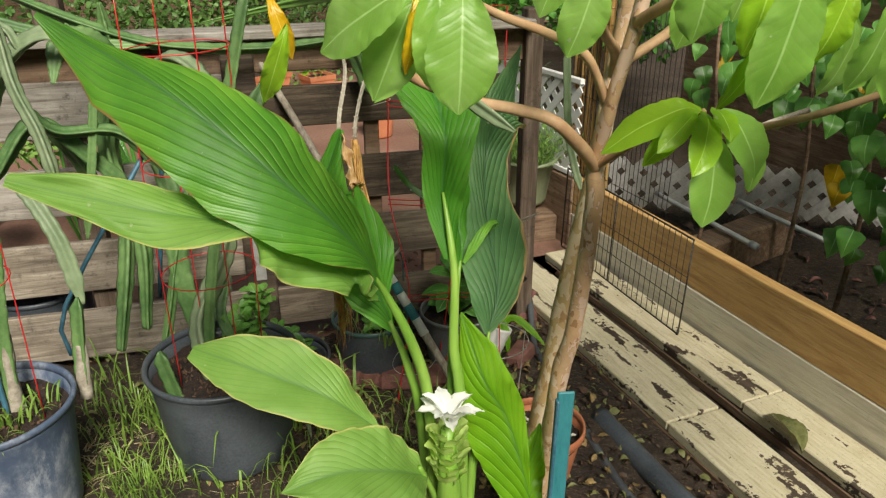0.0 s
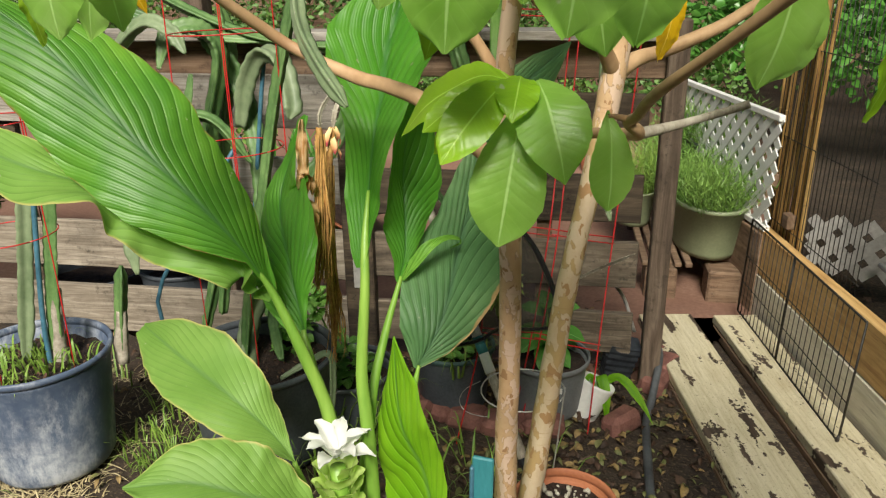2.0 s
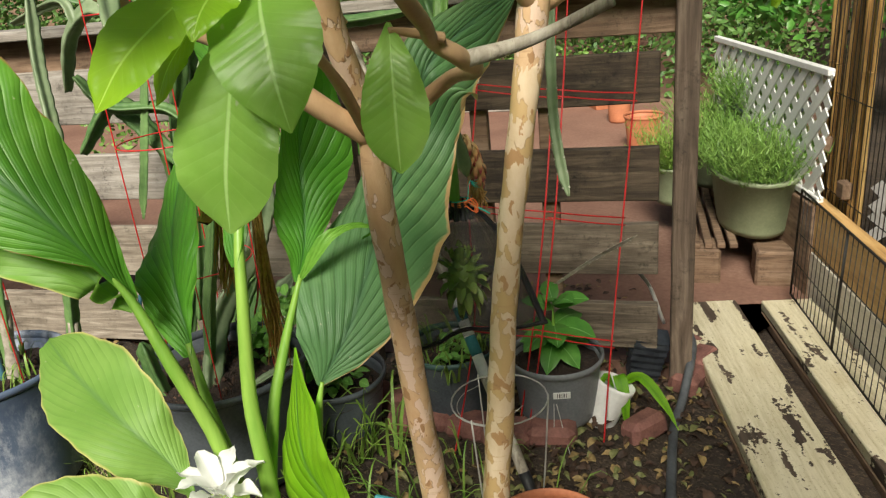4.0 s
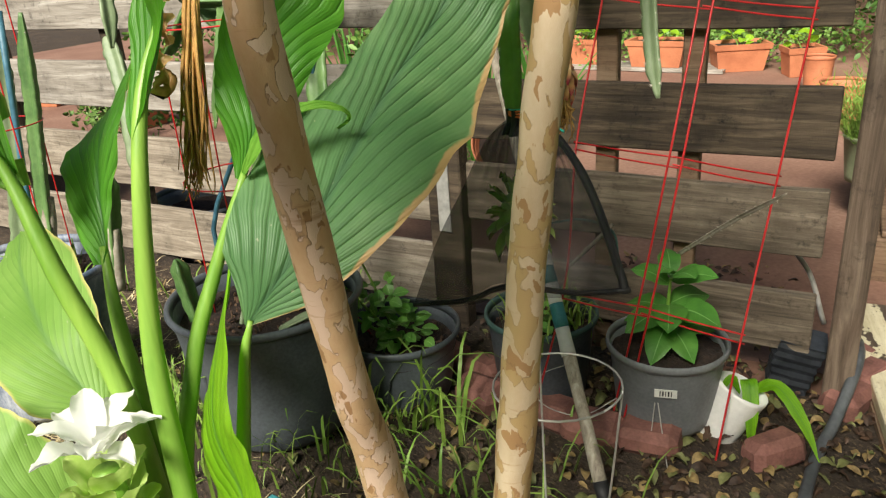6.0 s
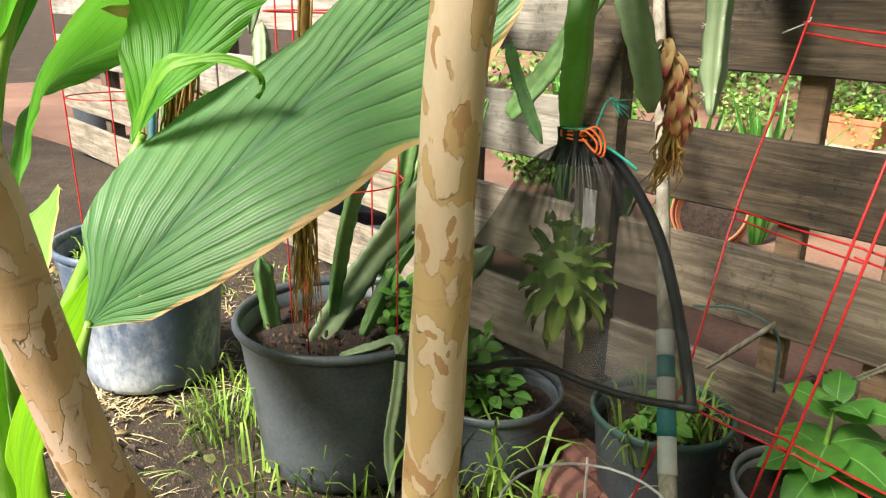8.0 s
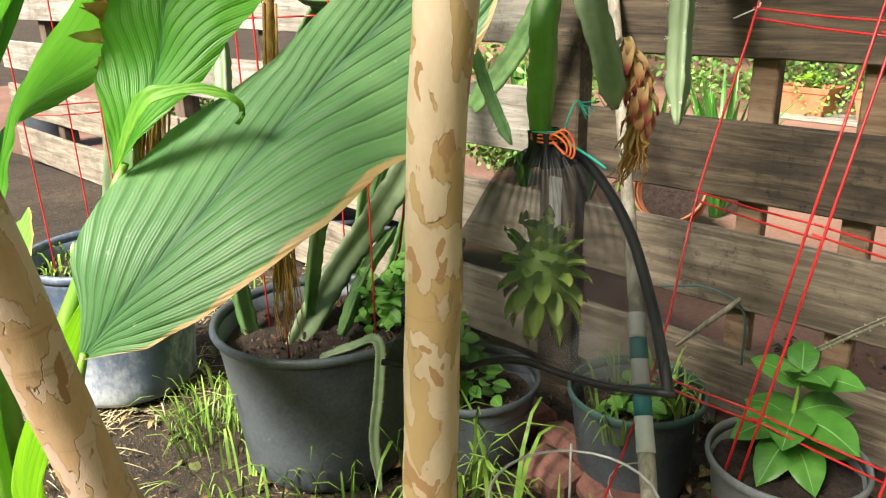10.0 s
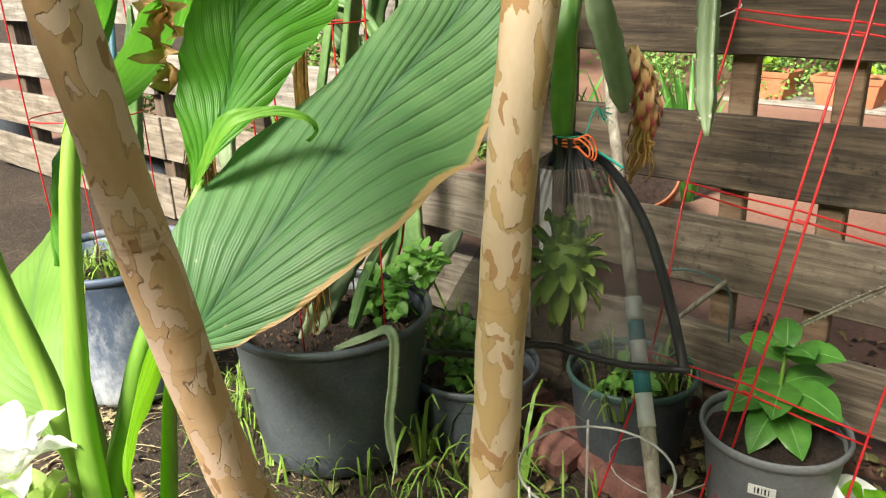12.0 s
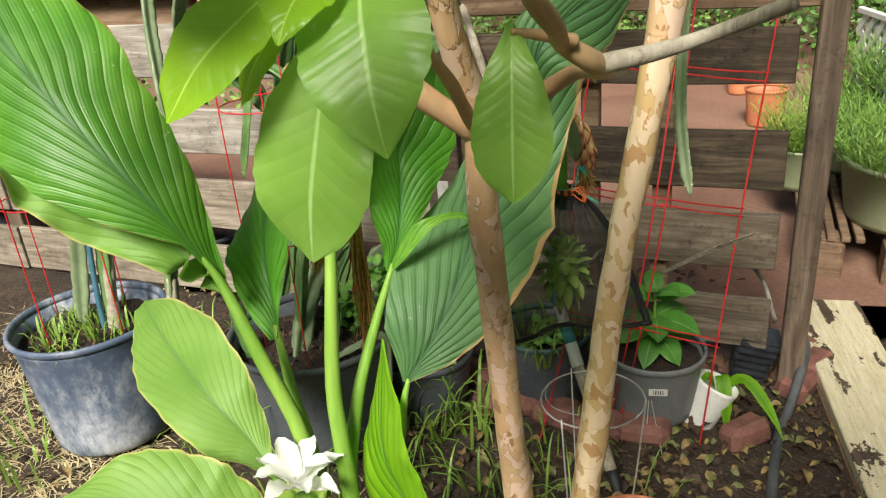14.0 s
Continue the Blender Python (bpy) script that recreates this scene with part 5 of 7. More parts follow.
# ---- the mesh bag round the fruit ----
def mesh_bag():
    """A flat drawstring bag hung from its gathered neck: two sheets of netting, a wide hem down one side and along the foot."""
    top = V((0.255, 1.932, 0.771))
    left = catmull([(0.250, 1.925, 0.771), (0.235, 1.895, 0.748), (0.229, 1.861, 0.694), (0.229, 1.817, 0.634), (0.237, 1.774, 0.569)], 36)
    right = catmull([(0.258, 1.940, 0.771), (0.271, 1.971, 0.750), (0.293, 1.998, 0.700), (0.315, 2.011, 0.643), (0.341, 2.015, 0.583), (0.356, 2.014, 0.551)], 36)
    foot = catmull([(0.237, 1.774, 0.569), (0.259, 1.838, 0.561), (0.268, 1.873, 0.567), (0.280, 1.901, 0.567), (0.294, 1.923, 0.560), (0.323, 1.965, 0.551), (0.356, 2.014, 0.551)], 40)
    bag = thing("mesh_bag", "black drawstring mesh bag tied over a dragon fruit", "mesh bag", at=top)
    out = (right[-1] - left[-1]).cross(V((0, 0, 1))).normalized()
    nv, nu = 36, 40
    bm = bmesh.new()
    uvl = bm.loops.layers.uv.verify()

    def sheet(sign, seed):
        rows = []
        for i in range(nv + 1):
            f = i / nv
            row = []
            for k in range(nu + 1):
                u = k / nu
                brow = left[0].lerp(right[0], u)
                flat = left[0].lerp(right[0], u) * (1 - f) + left[-1].lerp(right[-1], u) * f
                p = left[i].lerp(right[i], u) + brow * (1 - f) + foot[k] * f - flat
                belly = 0.050 * math.sin(math.pi * u) ** 0.8 * math.sin(math.pi * min(1.0, f * 0.86 + 0.04)) ** 0.8
                folds = 0.0045 * (1 - f) ** 1.6 * math.sin(u * 58 + seed) + 0.010 * math.sin(math.pi * u) * noise.noise((u * 4 + seed, f * 2.2, seed)) + 0.004 * math.sin(math.pi * u) * noise.noise((u * 13, f * 4, seed))
                row.append(bm.verts.new(p + out * sign * (belly + folds)))
            rows.append(row)
        for i in range(nv):
            for k in range(nu):
                fc = bm.faces.new((rows[i][k], rows[i][k + 1], rows[i + 1][k + 1], rows[i + 1][k]))
                for lp, (x, y) in zip(fc.loops, ((k, i), (k + 1, i), (k + 1, i + 1), (k, i + 1))):
                    lp[uvl].uv = (x / nu, y / nv)

    sheet(1, 1.0)
    sheet(-1, 4.0)
    under(part("netting", bm, "netting"), bag, top)

    def ribbon(line, inward, width, name, label=""):
        """A flat sewn hem with a slight roll."""
        hb = bmesh.new()
        rows = []
        for q, p in enumerate(line):
            w = width * (0.75 + 0.25 * min(1, q / 6))
            wob = 0.0012 * noise.noise((q * 0.5, 2, width * 900))
            rows.append([hb.verts.new(p + inward * x * w + out * (z + wob)) for x, z in ((0, 0.0022), (0.5, 0.0034), (1, 0.0022), (1, -0.0022), (0, -0.0022))])
        for a, b in zip(rows, rows[1:]):
            for k in range(5):
                hb.faces.new((a[k], a[(k + 1) % 5], b[(k + 1) % 5], b[k]))
        hb.faces.new(rows[0][::-1])
        hb.faces.new(rows[-1])
        bmesh.ops.recalc_face_normals(hb, faces=hb.faces)
        under(part(name, hb, "hem", None, label), bag, top)

    ribbon(right, V((-0.45, -0.88, -0.1)).normalized(), 0.0105, "side_hem", "wide stitched side hem")
    ribbon(foot, V((0, 0, 1)), 0.0060, "foot_hem")
    # gathered neck: folds squeezed round the stem, and the cords
    neck = bmesh.new()
    rings = []
    for q in range(7):
        f = q / 6
        r = 0.0125 + 0.007 * abs(f - 0.45) ** 1.2 + 0.004 * f
        rings.append([neck.verts.new(top + V((r * (1 + 0.22 * math.sin(9 * a)) * math.cos(a), r * (1 + 0.22 * math.sin(9 * a + 0.5)) * math.sin(a), 0.010 - 0.030 * f))) for a in [2 * math.pi * k / 54 for k in range(54)]])
    for a, b in zip(rings, rings[1:]):
        for k in range(54):
            neck.faces.new((a[k], a[(k + 1) % 54], b[(k + 1) % 54], b[k]))
    under(part("neck", neck, "hem"), bag, top)
    for k in range(3):
        under(part("orange_cord", wire_loop(bmesh.new(), top + V((0, 0, 0.003 + 0.0022 * k)), 0.0150, 0.0011, tilt=0.12 * (k - 1)), "tie_orange"), bag, top)
    for k in range(3):
        a = 0.35 * k
        loop = [top + V((0.013, -0.006, 0.005)), top + V((0.020 + 0.002 * k, -0.004 + 0.004 * k, 0.010 + 0.002 * k)), top + V((0.027, 0.004 + 0.004 * k, 0.002)), top + V((0.026, 0.004 + 0.003 * k, -0.007 - 0.002 * k)), top + V((0.015, -0.003, 0.003))]
        under(part("orange_cord", tube(bmesh.new(), loop, 0.0010, 5, 16), "tie_orange"), bag, top)
    under(part("teal_cord", wire_loop(bmesh.new(), top + V((0, 0, 0.0095)), 0.0142, 0.0009, tilt=0.1), "tie_teal"), bag, top)
    under(part("teal_cord", tube(bmesh.new(), [top + V((0.010, 0.010, 0.008)), top + V((0.006, 0.020, 0.030)), top + V((0.004, 0.028, 0.034)), top + V((0.006, 0.034, 0.022))], 0.0009, 5, 12), "tie_teal"), bag, top)
    frayed = bmesh.new()
    for k in range(16):
        o = V((math.sin(k * 2.4), math.cos(k * 2.4), math.sin(k * 1.7))) * 0.006
        tube(frayed, [top + V((0.005, 0.027, 0.032)), top + V((0.005, 0.031, 0.030)) + o * 0.6, top + V((0.006, 0.035, 0.027)) + o * 1.3], 0.0003, 4, 4)
    under(part("frayed_end", frayed, "tie_teal"), bag, top)
    under(part("teal_cord", tube(bmesh.new(), [top + V((0.012, 0.016, -0.002)), top + V((0.018, 0.032, -0.013)), top + V((0.024, 0.046, -0.024))], 0.0014, 5, 16), "tie_teal"), bag, top)
    return bag


mesh_bag()


def fruit_scale():
    """Fleshy green scales with a purple-brown rim and tip."""
    n = Nodes("fruit_scale", 0.45)
    u, v = n.uv()
    side = n.math("ABSOLUTE", n.math("SUBTRACT", n.math("MULTIPLY", u, 2.0), 1.0))
    grain = n.noise(n.where((1, 1, 1), rnd=True), 40, 3)
    col = n.ramp(n.math("MULTIPLY_ADD", grain, 0.5, n.math("MULTIPLY", v, 0.5)), (0.2, (0.26, 0.42, 0.07)), (0.75, (0.56, 0.68, 0.18)))
    rim = n.math("MAXIMUM", n.step(v, 0.80, 1.0), n.math("MULTIPLY", n.step(side, 0.70, 0.95), n.step(v, 0.30, 0.7)))
    n.base(n.mix(n.math("MULTIPLY", rim, 0.8), col, (0.13, 0.045, 0.035))).bump(grain, 0.2, 0.001)
    return n.mat


MAT["fruit_scale"] = fruit_scale()


def dragon_bud(at):
    at = V(at)
    bud = thing("dragon_fruit_bud", "unripe green dragon fruit with fleshy pointed scales", "dragon fruit", at=at)
    core = bmesh.new()
    bmesh.ops.create_uvsphere(core, u_segments=18, v_segments=12, radius=0.026)
    bmesh.ops.scale(core, vec=(1, 1, 1.3), verts=core.verts)
    part("body", core, "fruit_scale", bud)
    for k in range(46):
        z = 1 - 2 * (k + 0.5) / 46
        a = k * 2.4
        d = V((math.sqrt(1 - z * z) * math.cos(a), math.sqrt(1 - z * z) * math.sin(a), z))
        b = at + V((d.x * 0.024, d.y * 0.024, d.z * 0.032))
        ln = 0.026 + 0.010 * ((k * 7) % 5) / 5
        t = b + d * ln * 0.75 + V((0, 0, ln * (0.55 * z - 0.15)))
        under(part("scale", blade(bmesh.new(), [b, (b + t) / 2 + d * 0.005, t], [0.0085, 0.0100, 0.0078, 0.0045, 0.0008], d + V((0, 0, 0.4)), 0.55, 0, 0, 0.002, 6, 10, seed=k), "fruit_scale"), bud, at)
    return bud


dragon_bud((0.247, 1.933, 0.644))

# the old painted stick that stands in front of the fence
stick = thing("stake", "old grey wooden stake with peeling white and teal paint bands", "stake", "stakes", (0.26, 2.117, 0))
sa, sb = V((0.26, 2.117, -0.02)), V((-0.50, 2.41, 1.0))
under(tube_part("shaft", [sa, sa.lerp(sb, 0.3), sa.lerp(sb, 0.6), sb], [0.0125, 0.012, 0.011, 0.010], "stick", None, 12, 30, 0.15), stick, (0.26, 2.117, 0))
for f0, f1, m in ((0.0, 0.10, "hem"), (0.27, 0.31, "white"), (0.31, 0.345, "teal"), (0.345, 0.375, "white"), (0.375, 0.40, "teal"), (0.40, 0.43, "white")):
    under(tube_part("paint_band", [sa.lerp(sb, f0), sa.lerp(sb, f1)], [0.0136, 0.0134], m, None, 12, 5, 0.12), stick, (0.26, 2.117, 0))

# ---- small things on the ground by the fence ----
def paver(at, turn, size=(0.115, 0.075, 0.06), tilt=0.0, label="weathered red paver edging stone"):
    """A chamfered paver with one scalloped side."""
    bm = slab(size, 0.015, 0.008)
    ob = part("paver", bm, "brick", None, "", False)
    ob.matrix_world = Matrix.Translation((at[0], at[1], soil_z(at[0], at[1]))) @ pose(0, 0, size[2] / 2 - 0.014, tilt, tilt * 0.6, turn)
    return tagged(ob, label, "paver", "red pavers")


for k, (x, y, a, tl) in enumerate(((-0.36, 2.20, 10, 4), (-0.255, 2.225, 5, -6), (-0.15, 2.225, -4, 5), (-0.045, 2.24, 15, -5), (0.05, 2.262, 24, 7), (0.145, 2.318, 32, -4), (0.29, 2.49, 70, -6), (0.275, 2.78, 95, 5), (0.262, 2.885, 80, -4), (0.215, 2.985, 88, 5))):
    paver((x, y, 0), a, tilt=tl)
paver((-0.185, 2.165, 0.080), 25, (0.10, 0.075, 0.07), 14, "pink-red paver lying askew inside the wire cage")


def ribbed_cup(base, top, r):
    """A torn white cup with ribs, leaning."""
    base, top = V(base), V(top)
    h = (top - base).length
    prof = []
    for i in range(15):
        f = i / 14
        prof.append((r * (0.80 + 0.20 * f) * (1.0 + (0.02 if i % 2 else 0)), h * f))
    bm = lathe(prof + [(r * 0.96, h), (r * 0.78, 0.01)], 28, 0.03)
    ob = part("cup", bm, "white")
    ob.matrix_world = Matrix.Translation(base) @ (top - base).to_track_quat("Z", "Y").to_matrix().to_4x4()
    return tagged(ob, "ribbed white plastic cup with a wilted seedling", "cup")


ribbed_cup((0.178, 2.455, 0.02), (0.216, 2.495, 0.14), 0.050)
seedling = thing("seedling", "wilting seedling with long drooping yellow-green leaves in the white cup", "seedling", at=(0.205, 2.51, 0.1))
for mid, w in (([(0.208, 2.515, 0.11), (0.222, 2.50, 0.155), (0.25, 2.475, 0.10), (0.262, 2.465, 0.02)], 0.016), ([(0.21, 2.52, 0.11), (0.26, 2.53, 0.15), (0.33, 2.51, 0.115), (0.385, 2.48, 0.075)], 0.014), ([(0.20, 2.51, 0.11), (0.19, 2.49, 0.15), (0.17, 2.47, 0.09)], 0.008)):
    under(part("leaf", blade(bmesh.new(), mid, wide(LANCE, w), (0.4, -0.5, 0.8), 0.3, 0, 0, 0.006, 8, 24), "leaf_young"), seedling, (0.205, 2.51, 0.1))

MAT["tray"] = two_tone("crumpled_black_plastic", (0.010, 0.012, 0.016), (0.040, 0.046, 0.056), 25, 0.45, 150, bump=0.2)


def ribbed_tray(sx, sy, h, ridges=6):
    """A square plastic tray with ridged, dented sides, standing on its foot."""
    bm = bmesh.new()
    rings = []
    steps = ridges * 4
    for k in range(steps + 1):
        f = k / steps
        grow = 0.82 + 0.18 * f + 0.035 * math.sin(f * ridges * 2 * math.pi)
        ring = []
        for q in range(16):
            side, u = divmod(q, 4)
            x, y = [(-1 + u / 2, -1), (1, -1 + u / 2), (1 - u / 2, 1), (-1, 1 - u / 2)][side]
            dent = 1 - 0.10 * noise.noise((x * 1.3, y * 1.3, f * 2.5)) - 0.04 * (1 - abs(u / 2 - 0))
            ring.append(bm.verts.new((x * sx * grow * dent, y * sy * grow * dent, h * f)))
        rings.append(ring)
    for a, b in zip(rings, rings[1:]):
        for q in range(16):
            bm.faces.new((a[q], a[(q + 1) % 16], b[(q + 1) % 16], b[q]))
    bm.faces.new(rings[0][::-1])
    bm.faces.new(rings[-1])
    return bm


crate = part("plastic_tray", ribbed_tray(0.050, 0.036, 0.135), "tray", None, "", False)
crate.matrix_world = Matrix.Translation((0.150, 2.752, 0.008)) @ pose(0, 0, 0, 8, 10, 35)
tagged(crate, "crumpled black plastic tray wedged by the fence post", "plastic tray")


def wall_label():
    """A blank-barred white price label on the grey pot."""
    lab = part("label", slab((0.040, 0.0012, 0.018), 0), "white", None, "", False)
    c = V((0.115, 2.392, 0.151))
    d = (c - POT_GREY)
    d.z = 0
    d.normalize()
    place = POT_GREY + d * 0.1085 + V((0, 0, 0.115))
    m = Matrix.Translation(place) @ V((d.x, d.y, -0.1)).to_track_quat("-Y", "Z").to_matrix().to_4x4()
    lab.matrix_world = m
    tagged(lab, "small white sticker with dark bars on the grey pot", "sticker")
    for k in range(5):
        bar = part("bar", slab((0.0016 + 0.001 * (k % 2), 0.0006, 0.011), 0, m=pose(-0.010 + 0.005 * k, -0.0009, 0)), "hem", lab)
    return lab


wall_label()

# terracotta pot by the trunks
TERRA = V((0.42, 1.905, 0.068))
tp = nursery_pot("small terracotta-coloured pot with pale pebbles", TERRA, 0.105, 0.158, "terracotta", None, 0.72, "terracotta pots", 0.018, 0.035)
pebbles = bmesh.new()
rng = random.Random(3)
for k in range(130):
    a, r = rng.uniform(0, 6.28), 0.088 * math.sqrt(rng.random())
    m = Matrix.Translation((TERRA.x + r * math.cos(a), TERRA.y + r * math.sin(a), 0.196 + rng.uniform(0, 0.006))) @ Euler((rng.random() * 3, rng.random() * 3, 0)).to_matrix().to_4x4() @ Matrix.Diagonal((1, 0.7, 0.5, 1))
    bmesh.ops.create_icosphere(pebbles, subdivisions=1, radius=rng.uniform(0.003, 0.010), matrix=m)
tagged(part("pebbles", pebbles, "spine"), "pale pebbles and dry bits on the pot soil", "pebbles", kind="stuff")

# teal slat and blue canes
slat = thing("garden_stake", "teal-painted wooden slat stake beside the trunk", "stake", "stakes", (0.485, 1.50, 0))
under(part("slat", slab((0.030, 0.007, 0.62), 0.002, m=Matrix.Translation((0.487, 1.500, 0.29)) @ pose(0, 0, 0, 0, 1, 20)), "teal", None, "", False), slat, (0.485, 1.50, 0))
under(part("slat_edge", slab((0.006, 0.014, 0.60), 0.002, m=Matrix.Translation((0.474, 1.494, 0.285)) @ pose(0, 0, 0, 0, 1, 20)), "blue_stake", None, "", False), slat, (0.485, 1.50, 0))
for pts, g in ((((-0.655, 1.456, 0.372), (-0.664, 1.468, 0.530), (-0.646, 1.509, 0.905)), "slim blue cane in the blue pot"), (((-0.840, 1.856, 0.270), (-0.843, 1.877, 0.407), (-0.619, 2.027, 0.814)), "slim blue cane in the black pot"), (((-0.680, 2.051, 0.366), (-0.609, 2.089, 0.862), (-0.585, 2.101, 1.010)), "slim blue cane by the fence")):
    tagged(tube_part("cane", list(pts), 0.006, "blue_stake", None, 8, 6), g, "cane", "blue canes")

# hose, drain pipe, pale board scraps
tagged(tube_part("hose", [(0.20, 2.95, 0.06), (0.275, 2.80, 0.10), (0.31, 2.67, 0.035), (0.34, 2.555, 0.02), (0.42, 2.37, 0.03), (0.50, 2.20, 0.035), (0.61, 1.98, 0.03), (0.72, 1.82, 0.025), (0.9, 1.62, 0.02)], 0.0115, "hose", None, 10, 50), "grey garden hose lying on the litter", "hose")
tagged(tube_part("conduit", [FENCE @ V((-0.30, 0.06, 0.36)), FENCE @ V((-0.16, 0.09, 0.345)), FENCE @ V((-0.07, 0.10, 0.27)), FENCE @ V((-0.02, 0.10, 0.14))], 0.0055, "grey_wire", None, 10, 24), "grey hose looped behind the fence boards", "hose")
tagged(tube_part("drain_pipe", [(0.56, 2.24, 0.02), (0.66, 2.09, 0.022), (0.78, 1.93, 0.02), (0.92, 1.78, 0.02)], 0.032, "pot_black", None, 16, 30, 0.03), "black flexible drain pipe half sunk in soil", "drain pipe")
tagged(tube_part("wire", [(-0.231, 2.398, 0.379), (-0.155, 2.437, 0.399), (-0.096, 2.468, 0.375), (-0.088, 2.472, 0.276)], 0.0026, "pot_green_rim", None, 6, 24), "loose green wire loop by the fence", "wire")
tagged(tube_part("dead_twig", [(-0.178, 2.403, 0.283), (-0.130, 2.427, 0.344), (-0.085, 2.451, 0.403)], [0.003, 0.005, 0.004], "stick", None, 7, 12, 0.3), "short dead twig caught by the fence", "twig")

hanger = thing("pot_hanger", "thin grey wire hanger draped over the grey pot", "wire hanger", at=POT_GREY)
for pts in ([(0.144, 2.331, 0.168), (0.191, 2.306, 0.069), (0.238, 2.280, -0.016)], [(0.144, 2.331, 0.168), (0.161, 2.301, 0.087), (0.177, 2.270, -0.011)], [(0.071, 2.306, 0.125), (0.036, 2.248, 0.092), (-0.018, 2.203, 0.105), (-0.046, 2.198, 0.133), (-0.036, 2.212, 0.168), (-0.006, 2.240, 0.189)]):
    under(tube_part("wire", pts, 0.0011, "grey_wire", None, 5, 18), hanger, POT_GREY)


# ---- potted plants ----
def bush_leaf(bm, b, t, w, up, seed):
    b, t = V(b), V(t)
    blade(bm, [b, (b + t) / 2 + V((0, 0, 0.010)), t], wide(OVAL, w), up, 0.2, 0, 0, 0.004, 8, 14, 0.1, seed=seed)


def potted_shrub(at, top, leaves, label):
    """A young shrub: one stem and large oval leaves, each its own."""
    at = V(at)
    ob = thing("shrub", label, "shrub", at=at)
    under(tube_part("stem", [at, at + V((0.005, -0.01, top * 0.6)), at + V((0, 0, top))], [0.005, 0.004, 0.002], "stalk", None, 8, 10), ob, at)
    for k, (a, z, ln, w, dz) in enumerate(leaves):
        b = at + V((0, 0, z))
        t = b + V((ln * math.cos(a), ln * math.sin(a), dz))
        bm = bmesh.new()
        bush_leaf(bm, b, t, w, (0.2, -0.3, 1), k)
        under(part("leaf", bm, "shrub"), ob, at)
    return ob


potted_shrub((0.085, 2.43, 0.20), 0.15, [(a, 0.78 * z, 0.85 * ln, 0.85 * w, dz) for a, z, ln, w, dz in ((-0.3, 0.19, 0.09, 0.030, 0.03), (0.5, 0.18, 0.10, 0.032, 0.02), (2.4, 0.19, 0.08, 0.026, 0.03), (3.6, 0.17, 0.09, 0.028, 0.02), (-1.3, 0.20, 0.06, 0.022, 0.02), (-0.9, 0.12, 0.12, 0.040, -0.01), (0.1, 0.11, 0.13, 0.040, -0.005), (1.2, 0.12, 0.10, 0.034, 0.0), (-1.9, 0.10, 0.11, 0.036, -0.03), (3.2, 0.10, 0.12, 0.036, -0.02), (-2.6, 0.08, 0.10, 0.032, -0.02), (-1.2, 0.07, 0.11, 0.034, -0.05), (-0.4, 0.06, 0.12, 0.034, -0.03), (0.7, 0.05, 0.10, 0.03, 0.0))], "young leafy shrub with broad oval leaves in the grey pot")


def clump(bm, c, r, count, leaf, rng, flat=0.7):
    """Many small leaves round a centre."""
    for k in range(count):
        d = V((rng.gauss(0, 1), rng.gauss(0, 1), rng.gauss(0, flat)))
        d = d.normalized() * r * rng.random() ** 0.4
        b = V(c) + d
        t = b + (d.normalized() * 0.5 + V((rng.uniform(-1, 1), rng.uniform(-1, 1), rng.uniform(-0.6, 0.5)))).normalized() * leaf * rng.uniform(0.7, 1.2)
        blade(bm, [b, (b + t) / 2 + V((0, 0, leaf * 0.08)), t], wide(OVAL, leaf * 0.42), (rng.uniform(-0.6, 0.6), rng.uniform(-0.8, 0.2), 1), 0.25, 0, 0, leaf * 0.05, 4, 5, seed=k)


def herb(at, blobs, leaf, material, label, stems=True, name="herb", count=46):
    at = V(at)
    ob = thing(name, label, "herb", at=at)
    rng = random.Random(int(abs(at.x) * 1000))
    for c, r in blobs:
        bm = bmesh.new()
        clump(bm, V(c), r, count, leaf, rng)
        under(part("foliage", bm, material), ob, at)
        if stems:
            under(tube_part("stem", [at, at.lerp(V(c), 0.5) + V((0.01, 0, 0)), V(c)], [0.004, 0.003, 0.002], "stalk", None, 6, 8), ob, at)
    return ob


hp = POT_HERB + V((0, 0, 0.118))
herb(hp, [((-0.346, 1.914, 0.393), 0.045), ((-0.339, 1.902, 0.323), 0.05), ((-0.320, 2.017, 0.285), 0.055), ((-0.340, 1.976, 0.435), 0.035), ((-0.281, 2.046, 0.223), 0.05)], 0.030, "herb", "bushy green herb with small lobed leaves in a black pot")
herb(POT_GREEN + V((0, 0, 0.147)), [(POT_GREEN + V((0.03, -0.02, 0.17)), 0.05)], 0.03, "herb", "low weeds in the green-lipped pot", False)


